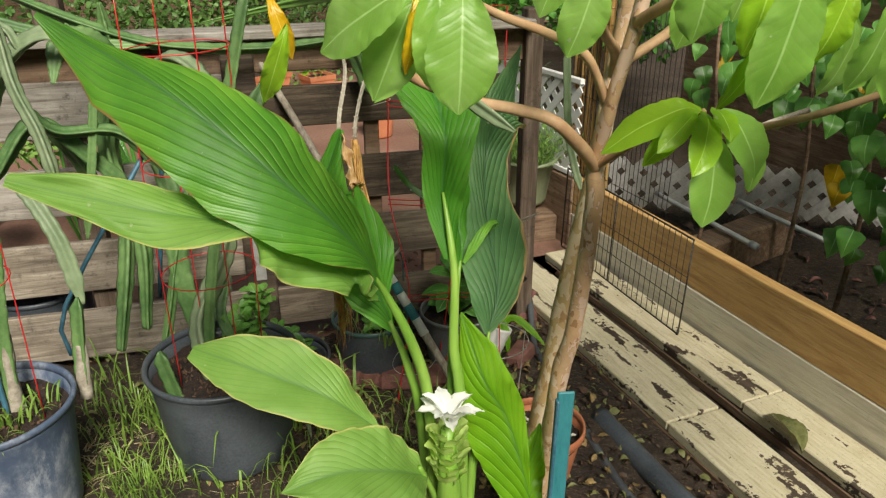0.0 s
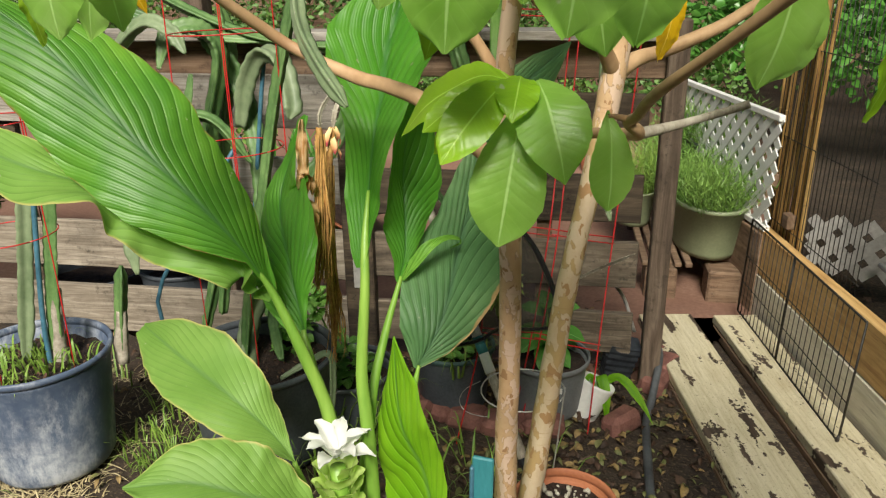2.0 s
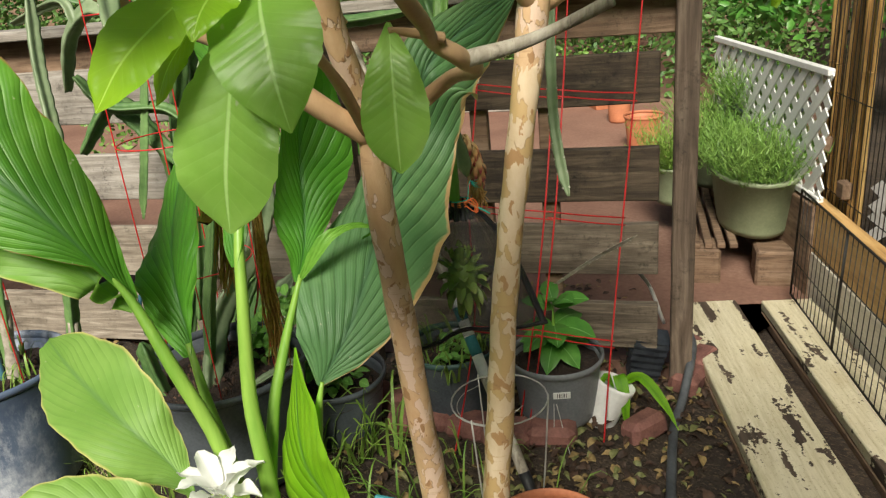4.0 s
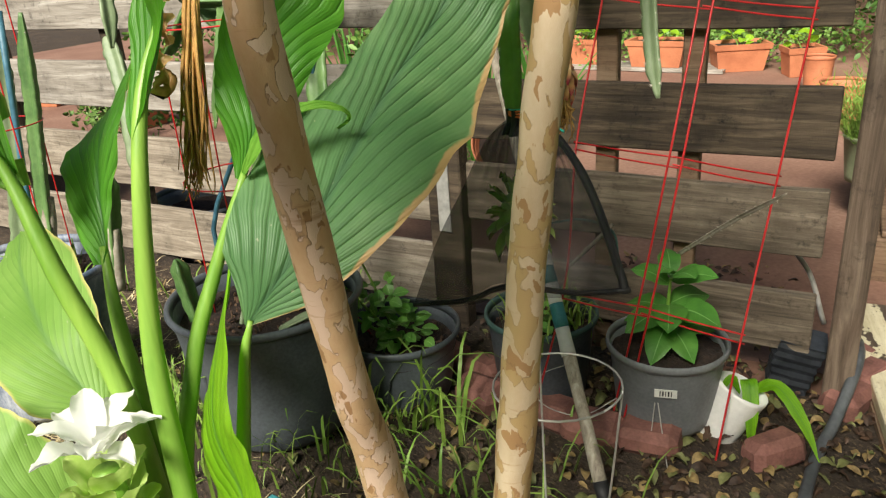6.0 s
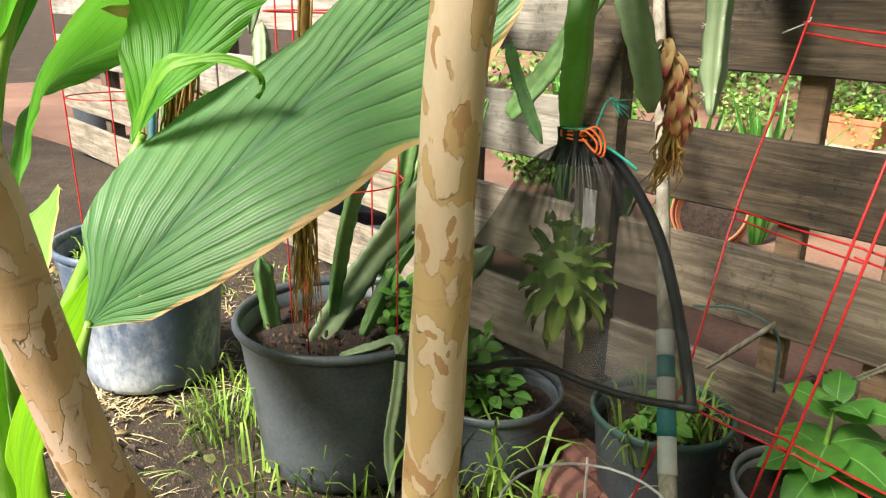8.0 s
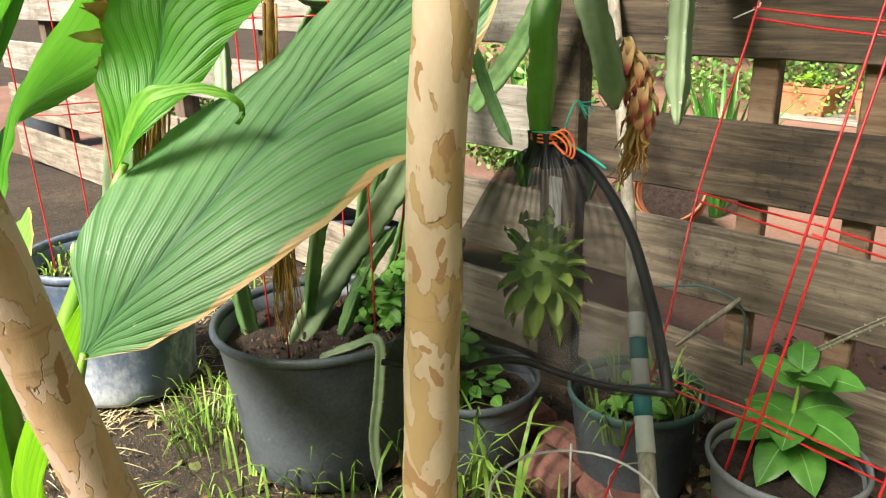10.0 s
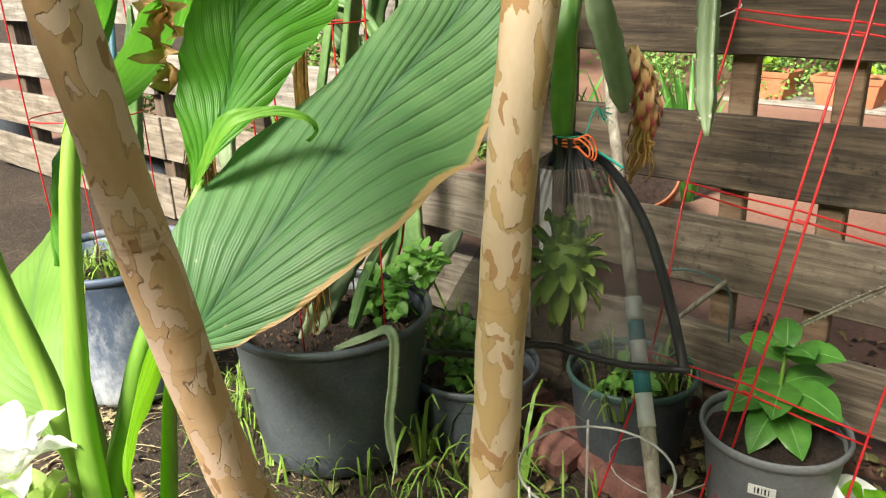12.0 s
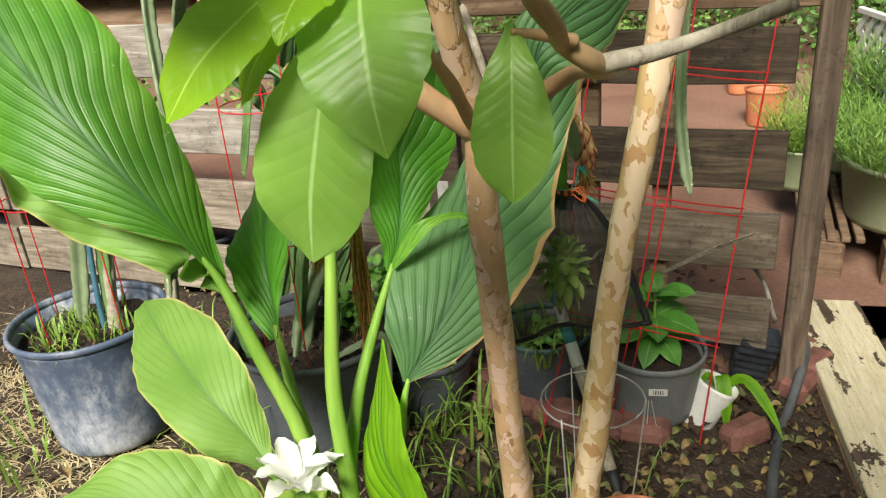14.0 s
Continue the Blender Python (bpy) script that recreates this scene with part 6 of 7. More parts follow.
# ---- grass and litter ----
def tufts(name, label, spots, material, rng, blades=26, height=0.10, spread=0.05, width=0.0028, lie=1.0):
    bm = bmesh.new()
    for x, y, z, k in spots:
        for j in range(int(blades * k)):
            a, r = rng.uniform(0, 6.28), spread * math.sqrt(rng.random())
            b = V((x + r * math.cos(a), y + r * math.sin(a), 0))
            b.z = z if z > 0.1 else soil_z(b.x, b.y) + z - 0.008
            h = height * rng.uniform(0.45, 1.15)
            d = V((math.cos(a) + rng.uniform(-0.6, 0.6), math.sin(a) + rng.uniform(-0.6, 0.6), 0)) * h * rng.uniform(0.25, 0.9)
            tip = b + d + V((0, 0, lie * h * rng.uniform(0.3, 0.9)))
            mid = b + d * 0.35 + V((0, 0, lie * h * 1.1))
            side = V((-d.y, d.x, 0)).normalized() * width * rng.uniform(0.7, 1.4) if d.length > 1e-5 else V((width, 0, 0))
            prev = None
            for q in range(5):
                f = q / 4
                c = b * (1 - f) ** 2 + mid * 2 * f * (1 - f) + tip * f * f
                w = side * (1 - f) ** 0.6 if q < 4 else side * 0.06
                pair = (bm.verts.new(c - w), bm.verts.new(c + w))
                if prev:
                    bm.faces.new((prev[0], prev[1], pair[1], pair[0]))
                prev = pair
    return tagged(part(name, bm, material), label, "grass", kind="stuff")


rng = random.Random(11)
spots = [(POT_BLACK.x + 0.19 * math.cos(a), POT_BLACK.y + 0.19 * math.sin(a), 0, rng.uniform(0.3, 0.8)) for a in [0.3 * k - 1.6 for k in range(9)]]
spots += [(rng.uniform(-0.75, 0.05), rng.uniform(1.75, 2.15), 0, rng.uniform(0.3, 0.9)) for k in range(24)]
spots += [(rng.uniform(-1.0, -0.5), rng.uniform(1.75, 2.1), 0, 0.6) for k in range(10)]
spots += [(rng.uniform(-1.3, -0.6), rng.uniform(1.1, 1.7), 0, 0.3) for k in range(16)]
spots += [(rng.uniform(0.0, 0.3), rng.uniform(1.75, 2.1), 0, 0.5) for k in range(8)]
spots = [s for s in spots if (V(s[:2] + (POT_BLACK.z,)) - POT_BLACK).length > 0.15 and (V(s[:2] + (POT_BLUE.z,)) - POT_BLUE).length > 0.15 and (V(s[:2] + (POT_HERB.z,)) - POT_HERB).length > 0.11]
tufts("grass", "tufts of bright green grass round the pots", spots, "grass", rng, 15, 0.13, 0.08, 0.0026)
tufts("long_grass", "long arching weed grass beside the black pot", [(-0.20, 2.0, 0, 1), (-0.26, 1.93, 0, 1), (-0.12, 2.05, 0, 0.7), (-0.33, 1.78, 0, 0.8)], "grass", rng, 14, 0.21, 0.05, 0.0042)
tufts("grass", "yellowing grass on the soil between the pots", [(rng.uniform(-0.62, -0.42), rng.uniform(1.52, 1.72), 0, 0.8) for k in range(9)], "grass", rng, 26, 0.08, 0.06, 0.0016)
tufts("dry_grass", "dry straw and dead grass on the soil", [(rng.uniform(-1.5, 0.1), rng.uniform(0.9, 1.85), -0.005, 0.7) for k in range(200)], "straw", rng, 26, 0.075, 0.11, 0.0017, 0.16)
tufts("dry_grass", "pale dry straw in front of the blue pot", [(rng.uniform(-1.25, -0.30), rng.uniform(0.95, 1.42), -0.004, 0.8) for k in range(170)], "straw", rng, 26, 0.08, 0.10, 0.0018, 0.16)
tufts("pot_weeds", "bright weeds growing in the blue pot", [(POT_BLUE.x + rng.uniform(-0.10, 0.10), POT_BLUE.y + rng.uniform(-0.10, 0.10), POT_BLUE.z + 0.24, 0.7) for k in range(14)], "grass", rng, 16, 0.06, 0.03, 0.0025)
tufts("pot_weeds", "weeds growing in the green-lipped pot", [(POT_GREEN.x + rng.uniform(-0.08, 0.08), POT_GREEN.y + rng.uniform(-0.08, 0.08), POT_GREEN.z + 0.145, 0.6) for k in range(9)], "grass", rng, 14, 0.10, 0.03, 0.003)


def litter(name, label, region, count, materials, rng, size=(0.018, 0.042)):
    bms = {m: bmesh.new() for m in materials}
    for k in range(count):
        x, y = region(rng)
        a = rng.uniform(0, 6.28)
        ln = rng.uniform(*size)
        b = V((x, y, soil_z(x, y) + rng.uniform(-0.004, 0.010)))
        t = b + V((ln * math.cos(a), ln * math.sin(a), rng.uniform(-0.003, 0.012)))
        blade(bms[materials[k % len(materials)]], [b, (b + t) / 2 + V((0, 0, ln * rng.uniform(0.05, 0.35))), t], wide(OVAL, ln * rng.uniform(0.2, 0.4)), (rng.uniform(-0.6, 0.6), rng.uniform(-0.6, 0.6), 1), rng.uniform(-0.3, 0.8), 0, 0, ln * 0.12, 4, 6, seed=k)
    for m, bm in bms.items():
        tagged(part(name, bm, m), label, "leaf litter", kind="stuff")


MAT["bark_chip"] = two_tone("bark_chip", (0.03, 0.016, 0.010), (0.15, 0.085, 0.05), 40, 0.85, 150)


def bark_chips(at, r, z, count, rng, label):
    """Chips and crumbs of bark on a pot's soil."""
    bm = bmesh.new()
    for k in range(count):
        a, q = rng.uniform(0, 6.28), r * math.sqrt(rng.random())
        m = Matrix.Translation((at.x + q * math.cos(a), at.y + q * math.sin(a), at.z + z + rng.uniform(0.0, 0.010))) @ Euler((rng.random() * 3, rng.random() * 3, rng.random() * 3)).to_matrix().to_4x4() @ Matrix.Diagonal((rng.uniform(0.8, 2.2), 0.8, 0.35, 1))
        bmesh.ops.create_icosphere(bm, subdivisions=1, radius=rng.uniform(0.002, 0.006), matrix=m)
    tagged(part("bark_chips", bm, "bark_chip", smooth=False), label, "bark chips", kind="stuff")


chips = random.Random(77)
bark_chips(POT_BLACK, 0.155, 0.225, 260, chips, "dark bark chips on the soil of the black pot")
bark_chips(POT_BLUE, 0.135, 0.242, 160, chips, "dark bark chips on the soil of the blue pot")
bark_chips(POT_HERB, 0.105, 0.117, 110, chips, "dark bark chips on the soil of the small pot")
bark_chips(POT_GREEN, 0.10, 0.146, 110, chips, "dark bark chips in the green-lipped pot")
MAT["litter_brown"] = two_tone("dead_leaf_brown", (0.020, 0.011, 0.007), (0.080, 0.042, 0.022), 30, 0.7, 120)
MAT["litter_tan"] = two_tone("dead_leaf_tan", (0.12, 0.075, 0.030), (0.34, 0.24, 0.09), 30, 0.7, 120)
MAT["litter_green"] = two_tone("fallen_leaf_green", (0.085, 0.10, 0.03), (0.20, 0.20, 0.07), 30, 0.6, 120)
rng = random.Random(21)


def by_path(r):
    f, s = r.uniform(-0.25, 2.3), r.uniform(-0.62, -0.03)
    p = DECK @ V((f, s, 0))
    return p.x, p.y


litter("leaf_litter", "curled brown and tan fallen leaves on dark soil", by_path, 1700, ["litter_brown", "litter_tan", "litter_brown", "litter_green"], rng, (0.012, 0.034))
litter("leaf_litter", "scattered dead leaves and husks on bare soil", lambda r: (r.uniform(-1.4, 0.4), r.uniform(1.0, 2.4)), 700, ["litter_brown", "litter_tan", "litter_green"], rng, (0.012, 0.034))
litter("leaf_litter", "brown fallen leaves banked against the pavers", lambda r: (r.uniform(-0.45, 0.45), r.uniform(1.85, 2.75)), 620, ["litter_brown", "litter_tan", "litter_brown", "litter_green"], rng, (0.012, 0.034))
litter("leaf_litter", "fallen leaves inside the raised bed", lambda r: tuple((DECK @ V((r.uniform(-0.3, 2.2), r.uniform(0.47, 1.6), 0)))[:2]), 420, ["litter_brown", "brick", "litter_brown"], rng, (0.02, 0.06))
yl = blade(bmesh.new(), [(1.079, 2.149, 0.058), (1.075, 2.212, 0.075), (1.041, 2.259, 0.075), (1.031, 2.314, 0.060)], wide(OVAL, 0.03), (0.2, -0.2, 1), 0.5, 0, 0, 0.01, 10, 20)
tagged(part("fallen_leaf", yl, "litter_green"), "curled yellow-green fallen leaf on the boardwalk", "fallen leaf")

# ---- beyond the boardwalk: lattice, bench of tubs, cane frame, vines ----
def lattice(name, a, b, z0, z1, cell, material, label, frame=True, width=0.03):
    """Crossed slats in two layers, cut to the panel, with a cap and sill."""
    a, b = V(a), V(b)
    length = (b - a).length
    panel = thing(name, label, "lattice", "lattice panels", a)
    ax = (b - a).normalized()
    m = Matrix((( ax.x, -ax.y, 0, a.x), (ax.y, ax.x, 0, a.y), (0, 0, 1, 0), (0, 0, 0, 1)))
    panel.matrix_world = m
    h = z1 - z0
    for layer, sgn in ((0.0, 1), (0.006, -1)):
        k = -h
        while k < length:
            x0, x1 = k, k + h
            lo, hi = max(0, -x0), min(h, length - x0)
            if hi - lo > 0.02:
                p, q = V((x0 + lo, 0, lo)), V((x0 + hi, 0, hi))
                if sgn < 0:
                    p, q = V((x0 + lo, 0, h - lo)), V((x0 + hi, 0, h - hi))
                d = q - p
                ob = part("slat", slab((d.length, 0.005, width), 0), material, panel, "", False)
                ob.matrix_local = Matrix.Translation((p + q) / 2 + V((0, layer, z0))) @ Matrix.Rotation(-math.atan2(d.z, d.x), 4, "Y")
            k += cell
    if frame:
        for z in (z0, z1):
            ob = part("cap", slab((length + 0.006, 0.022, 0.022), 0.003), material, panel, "", False)
            ob.matrix_local = Matrix.Translation((length / 2, 0.003, z))
    return panel


LAT_NEAR, LAT_FAR = V((0.38, 3.46, 0)), V((-0.268, 4.209, 0.800))
LAT_FAR.z = 0
lattice("lattice", LAT_FAR, LAT_NEAR, 0.34, 0.73, 0.085, "white", "white plastic garden lattice beside the terrace", width=0.031)
low_a, low_b = V((0.47, 3.755, 0)), V((1.85, 3.735, 0))
lattice("lattice", low_a, low_b, 0.12, 0.33, 0.10, "white_shaded", "low strip of white lattice behind the bed, shade in its colour", False, 0.042)
# plinth boards under the lattice
pl = lay("plinth", slab(((LAT_NEAR - LAT_FAR).length, 0.03, 0.32), 0.004), "board_brown", Matrix.Translation((LAT_NEAR + LAT_FAR) / 2 + V((0, 0, 0.16))) @ pose(0, 0, 0, 0, 0, math.degrees(math.atan2(LAT_NEAR.y - LAT_FAR.y, LAT_NEAR.x - LAT_FAR.x))))
tagged(pl, "dark brown board under the lattice", "plinth", kind="structure")

# a plank bench on blocks, with planting tubs
BENCH = Matrix.Translation((0.07, 3.54, 0)) @ pose(0, 0, 0, 0, 0, 28)


def plank_bench():
    b = thing("bench", "low slatted wooden bench on timber blocks", "bench", at=BENCH)
    for x in (-0.10, -0.06, -0.02, 0.02, 0.06):
        part("slat", slab((0.026, 0.95, 0.018), 0.003, m=Matrix.Translation((x - 0.05, 0.36, 0.150))), "board_brown", b, "", False)
    for x, y in ((-0.09, -0.06), (0.14, -0.08), (-0.09, 0.72)):
        part("block", slab((0.12, 0.12, 0.135), 0.008, 0.004, m=Matrix.Translation((x, y, 0.070))), "board_brown", b, "", False)
    return b


plank_bench()
MAT["sage"] = two_tone("sage_plastic", (0.19, 0.23, 0.13), (0.30, 0.34, 0.20), 6, 0.5, 120, bump=0.06)


def trough(at, sx, sy, h, label, material="sage"):
    t = thing("planter", label, "planter", "planting tubs", at)
    bm = lathe([(0.76, 0), (0.80, 0.02), (0.97, h * 0.92), (1.0, h * 0.93), (1.02, h), (0.95, h), (0.90, h * 0.85)], 40)
    bmesh.ops.scale(bm, vec=(sx, sy, 1), verts=bm.verts)
    part("body", bm, material, t)
    return t


def feathery(name, label, at, sx, sy, h, count, rng, material="grass"):
    """A mound of thin feathery stems."""
    bm = bmesh.new()
    for k in range(count):
        a, r = rng.uniform(0, 6.28), math.sqrt(rng.random())
        b = V((r * sx * math.cos(a), r * sy * math.sin(a), 0))
        d = V((math.cos(a) * r * 0.6 + rng.uniform(-0.5, 0.5), math.sin(a) * r * 0.6 + rng.uniform(-0.5, 0.5), rng.uniform(0.7, 1.6))).normalized() * h * rng.uniform(0.6, 1.1)
        for j in range(5):
            p = b + d * (0.2 + 0.2 * j)
            q = p + V((rng.uniform(-1, 1), rng.uniform(-1, 1), rng.uniform(0, 1))).normalized() * h * 0.22
            s = V((rng.uniform(-1, 1), rng.uniform(-1, 1), 0)).normalized() * 0.0022
            bm.faces.new([bm.verts.new(v) for v in (p - s, p + s, q)])
            c = b + d * (0.2 * j)
            bm.faces.new([bm.verts.new(v) for v in (c - s, c + s, p)])
    ob = part(name, bm, material)
    ob.matrix_world = at if isinstance(at, Matrix) else Matrix.Translation(at)
    return tagged(ob, label, "foliage", kind="stuff")


MAT["feather"] = two_tone("feathery_green", (0.085, 0.195, 0.028), (0.21, 0.35, 0.07), 6, 0.55, 40)
rng = random.Random(31)
tub_m = BENCH @ Matrix.Translation((0.10, 0.12, 0.16))
trough(tub_m, 0.155, 0.26, 0.21, "long sage-green planting tub on the bench")
feathery("asparagus_fern", "feathery light green foliage filling the sage tub", tub_m @ Matrix.Translation((0, 0, 0.17)), 0.14, 0.24, 0.20, 900, rng, "feather")
tub2 = BENCH @ Matrix.Translation((0.02, 0.60, 0.16))
trough(tub2, 0.13, 0.13, 0.20, "round sage-green tub on the bench")
feathery("asparagus_fern", "feathery foliage in the round tub", tub2 @ Matrix.Translation((0, 0, 0.17)), 0.12, 0.12, 0.22, 420, rng, "feather")
tub3 = BENCH @ Matrix.Translation((0.20, 0.50, 0.28))
trough(tub3, 0.14, 0.14, 0.22, "round black tub behind the sage tub", "pot_black")
feathery("asparagus_fern", "feathery foliage hanging from the black tub", tub3 @ Matrix.Translation((-0.04, 0, 0.20)), 0.12, 0.12, 0.20, 420, rng, "feather")
tub4 = BENCH @ Matrix.Translation((-0.16, 0.35, 0.16))
trough(tub4, 0.085, 0.085, 0.15, "small sage-green tub on the bench")
feathery("herb_mound", "leafy herbs in the small tub", tub4 @ Matrix.Translation((0, 0, 0.13)), 0.08, 0.08, 0.20, 300, rng, "grass")


def cane_frame():
    """A pen front: canes lashed upright, with black wire mesh between."""
    fr = thing("pen_fence", "tall pen front of lashed bamboo canes and black wire mesh", "pen frame", at=DECK @ V((-0.2, 0.47, 0)))
    fr.matrix_world = DECK @ Matrix.Translation((-0.2, 0.47, 0))
    for x, y, r, lean in ((0.0, 0.0, 0.013, 0.02), (0.028, 0.01, 0.012, 0.025), (0.056, 0.0, 0.010, 0.02), (0.082, 0.012, 0.011, 0.03), (0.11, 0.02, 0.009, 0.02), (0.15, 0.015, 0.010, 0.04), (0.20, 0.0, 0.012, 0.05), (0.235, 0.01, 0.009, 0.05)):
        pts = [(x + lean * f, y + 0.006 * math.sin(f * 7 + x * 30), 1.55 * f) for f in (0, 0.2, 0.4, 0.6, 0.8, 1.0)]
        cane = part("cane", tube(bmesh.new(), pts, r, 10, 20), "bamboo", fr)
        for f in (0.12, 0.3, 0.48, 0.66, 0.84):
            c = V((x + lean * f, y + 0.006 * math.sin(f * 7 + x * 30), 1.55 * f))
            part("node_ring", wire_loop(bmesh.new(), c, r, 0.0022, 12), "bamboo", cane)
    for k in range(26):
        x = 0.01 + k * 0.026
        part("wire", tube(bmesh.new(), [(x, -0.012, 0.02), (x + 0.03, -0.012, 1.5)], 0.0014, 4), "black_wire", fr)
    for z in (0.05, 0.36, 0.66, 0.96, 1.26):
        part("wire", tube(bmesh.new(), [(0, -0.012, z), (0.68, -0.012, z)], 0.0016, 4), "black_wire", fr)
    for x, y, z in ((0.05, -0.02, 0.18), (0.05, -0.02, 0.5), (0.22, -0.02, 0.40)):
        part("block", slab((0.05, 0.03, 0.05), 0.004, m=Matrix.Translation((x, y, z))), "board_brown", fr, "", False)
    return fr


cane_frame()


def wire_panel():
    """A low folding panel of black wire on the boardwalk."""
    p = thing("folding_pen", "low black wire pen panel standing on the boardwalk", "pen", at=DECK)
    m = Matrix.Translation((-0.02, 0.335, 0.05))
    L, H = 0.795, 0.345
    part("frame", tube(bmesh.new(), [m @ V(q) for q in ((0, 0, 0), (L, -0.025, 0), (L, -0.012, H), (0, 0.01, H), (0, 0, 0))], 0.0035, 6), "black_wire", p)
    part("mid_bar", tube(bmesh.new(), [m @ V((L * 0.45, -0.011, 0)), m @ V((L * 0.45, 0, H))], 0.003, 6), "black_wire", p)
    for k in range(1, 26):
        x = L * k / 26
        part("wire", tube(bmesh.new(), [m @ V((x, -0.025 * x / L, 0)), m @ V((x, 0.01 - 0.022 * x / L, H))], 0.0013, 4), "black_wire", p)
    for z in (H * 0.33, H * 0.62):
        part("cross_wire", tube(bmesh.new(), [m @ V((0, 0.004, z)), m @ V((L, -0.02, z))], 0.0018, 4), "black_wire", p)
    part("foot", tube(bmesh.new(), [m @ V((L, -0.025, 0.02)), m @ V((L, -0.03, -0.005))], 0.0038, 6), "black_wire", p)
    return p


wire_panel()

for pts in (((0.726, 3.707, 0.200), (0.919, 3.418, 0.200), (1.075, 3.187, 0.200)), ((1.072, 3.685, 0.200), (1.228, 3.457, 0.200), (1.372, 3.255, 0.200))):
    pipe = thing("pipe", "white plastic pipe lying across the bed", "pipe", "white pipes", pts[0])
    under(tube_part("tube", list(pts), 0.0105, "pvc", None, 12, 6), pipe, pts[0])
    e = V(pts[2])
    d = (e - V(pts[1])).normalized()
    under(tube_part("end_cap", [e - d * 0.02, e + d * 0.012], 0.0145, "pvc", None, 12), pipe, pts[0])
for x in (0.35, 1.5):
    prop = lay("timber_block", slab((0.12, 0.6, 0.18), 0.01, 0.006), "board_brown", DECK @ pose(x, 0.95, 0.09, 0, 0, 12))
    tagged(prop, "dark timber block under the pipes", "timber block", "timber blocks")


def vine(at, spots, rng, label, leaf=0.085):
    """A climbing vine: woody stems and large heart-shaped leaves."""
    ob = thing("vine", label, "vine", "vines", at)
    heart = [0.55, 0.95, 1.0, 0.95, 0.85, 0.72, 0.55, 0.36, 0.18, 0.01]
    for k, p in enumerate(spots):
        p = V(p)
        ln = leaf * rng.uniform(0.7, 1.25)
        t = p + V((rng.uniform(-0.5, 0.3), rng.uniform(-0.7, 0.1), -1)).normalized() * ln
        face = V((-0.25 + rng.uniform(-0.5, 0.5), -0.9 + rng.uniform(-0.3, 0.3), rng.uniform(0.1, 0.7)))
        bm = blade(bmesh.new(), [p, (p + t) / 2 + face * 0.012, t], wide(heart, ln * 0.46), face, 0.2, 0, 0, 0.006, 8, 10, 0.1, seed=k)
        under(part("leaf", bm, "vine" if k % 17 else "tree_leaf_old"), ob, at)
    return ob


rng = random.Random(41)


def wall_spots(n, s, y, z, thin=0.0):
    out = []
    while len(out) < n:
        p = V((rng.uniform(*s), rng.uniform(*y), rng.uniform(*z)))
        if noise.noise((p.x * 3, p.y * 3, p.z * 3)) > -0.25:
            out.append(DECK @ p)
    return out


vine(DECK @ V((1.4, 1.0, 0)), wall_spots(300, (0.95, 2.2), (0.52, 1.0), (0.36, 1.35)), rng, "dense dark green vine with large heart-shaped leaves")
vine(DECK @ V((1.0, 1.2, 0)), wall_spots(110, (0.5, 1.6), (1.0, 1.45), (0.5, 1.25)), rng, "vine hanging over the raised bed", 0.10)
vine(DECK @ V((0.6, 1.7, 0)), wall_spots(230, (-0.9, 1.8), (1.62, 2.0), (0.55, 1.6)), rng, "vine covering the back of the pen", 0.10)
hanging_vine = vine(DECK @ V((0.3, 0.8, 0)), wall_spots(200, (0.05, 1.3), (0.6, 1.4), (0.75, 1.45)), rng, "vine hanging from the top of the pen")
for s, y in ((0.42, 0.66), (0.62, 0.9), (0.95, 0.8), (1.3, 0.9), (1.65, 0.85)):
    p0 = DECK @ V((s, y, 0))
    under(tube_part("stem", [p0, p0 + V((0.02, 0.01, 0.5)), p0 + V((-0.02, 0.02, 1.0)), p0 + V((0.03, 0, 1.5))], [0.009, 0.007, 0.006], "board_brown", None, 8, 16, 0.2, "bare dark woody stem"), hanging_vine, DECK @ V((0.3, 0.8, 0)))

# the dark back wall of the pen
wall = lay("wall_pen", long_board(5.2, 0.05, 1.75, cuts=4), "board_brown", DECK @ pose(1.1, 2.15, 0.86))
tagged(wall, "dark timber back wall of the pen", "wall", kind="structure")
wall2 = lay("wall_pen_side", long_board(1.9, 0.05, 1.75, cuts=4), "board_brown", DECK @ pose(3.3, 1.25, 0.86, 0, 0, 90))
tagged(wall2, "dark timber side wall of the pen", "wall", kind="structure")

# ---- behind the fence ----
def planter_box(at, turn, label, w=0.35, d=0.22, h=0.21):
    m = Matrix.Translation(at) @ pose(0, 0, 0, 0, 0, turn)
    box = thing("planter_box", label, "planter box", "orange planter boxes", m)
    bm = bmesh.new()
    prof = [(0.40, 0), (0.47, h * 0.8), (0.5, h * 0.8), (0.52, h), (0.46, h), (0.42, h * 0.6)]
    rings = [[bm.verts.new((sx * w * f, sy * d * f, z)) for sx, sy in ((1, -1), (1, 1), (-1, 1), (-1, -1))] for f, z in prof]
    for a, b in zip(rings, rings[1:]):
        for k in range(4):
            bm.faces.new((a[k], a[(k + 1) % 4], b[(k + 1) % 4], b[k]))
    bm.faces.new(rings[-1])
    part("body", bm, "terracotta", box, "", False)
    part("soil", slab((w * 0.86, d * 0.86, 0.01), 0, m=Matrix.Translation((0, 0, h * 0.86))), "mulch", box, "", False)
    return box


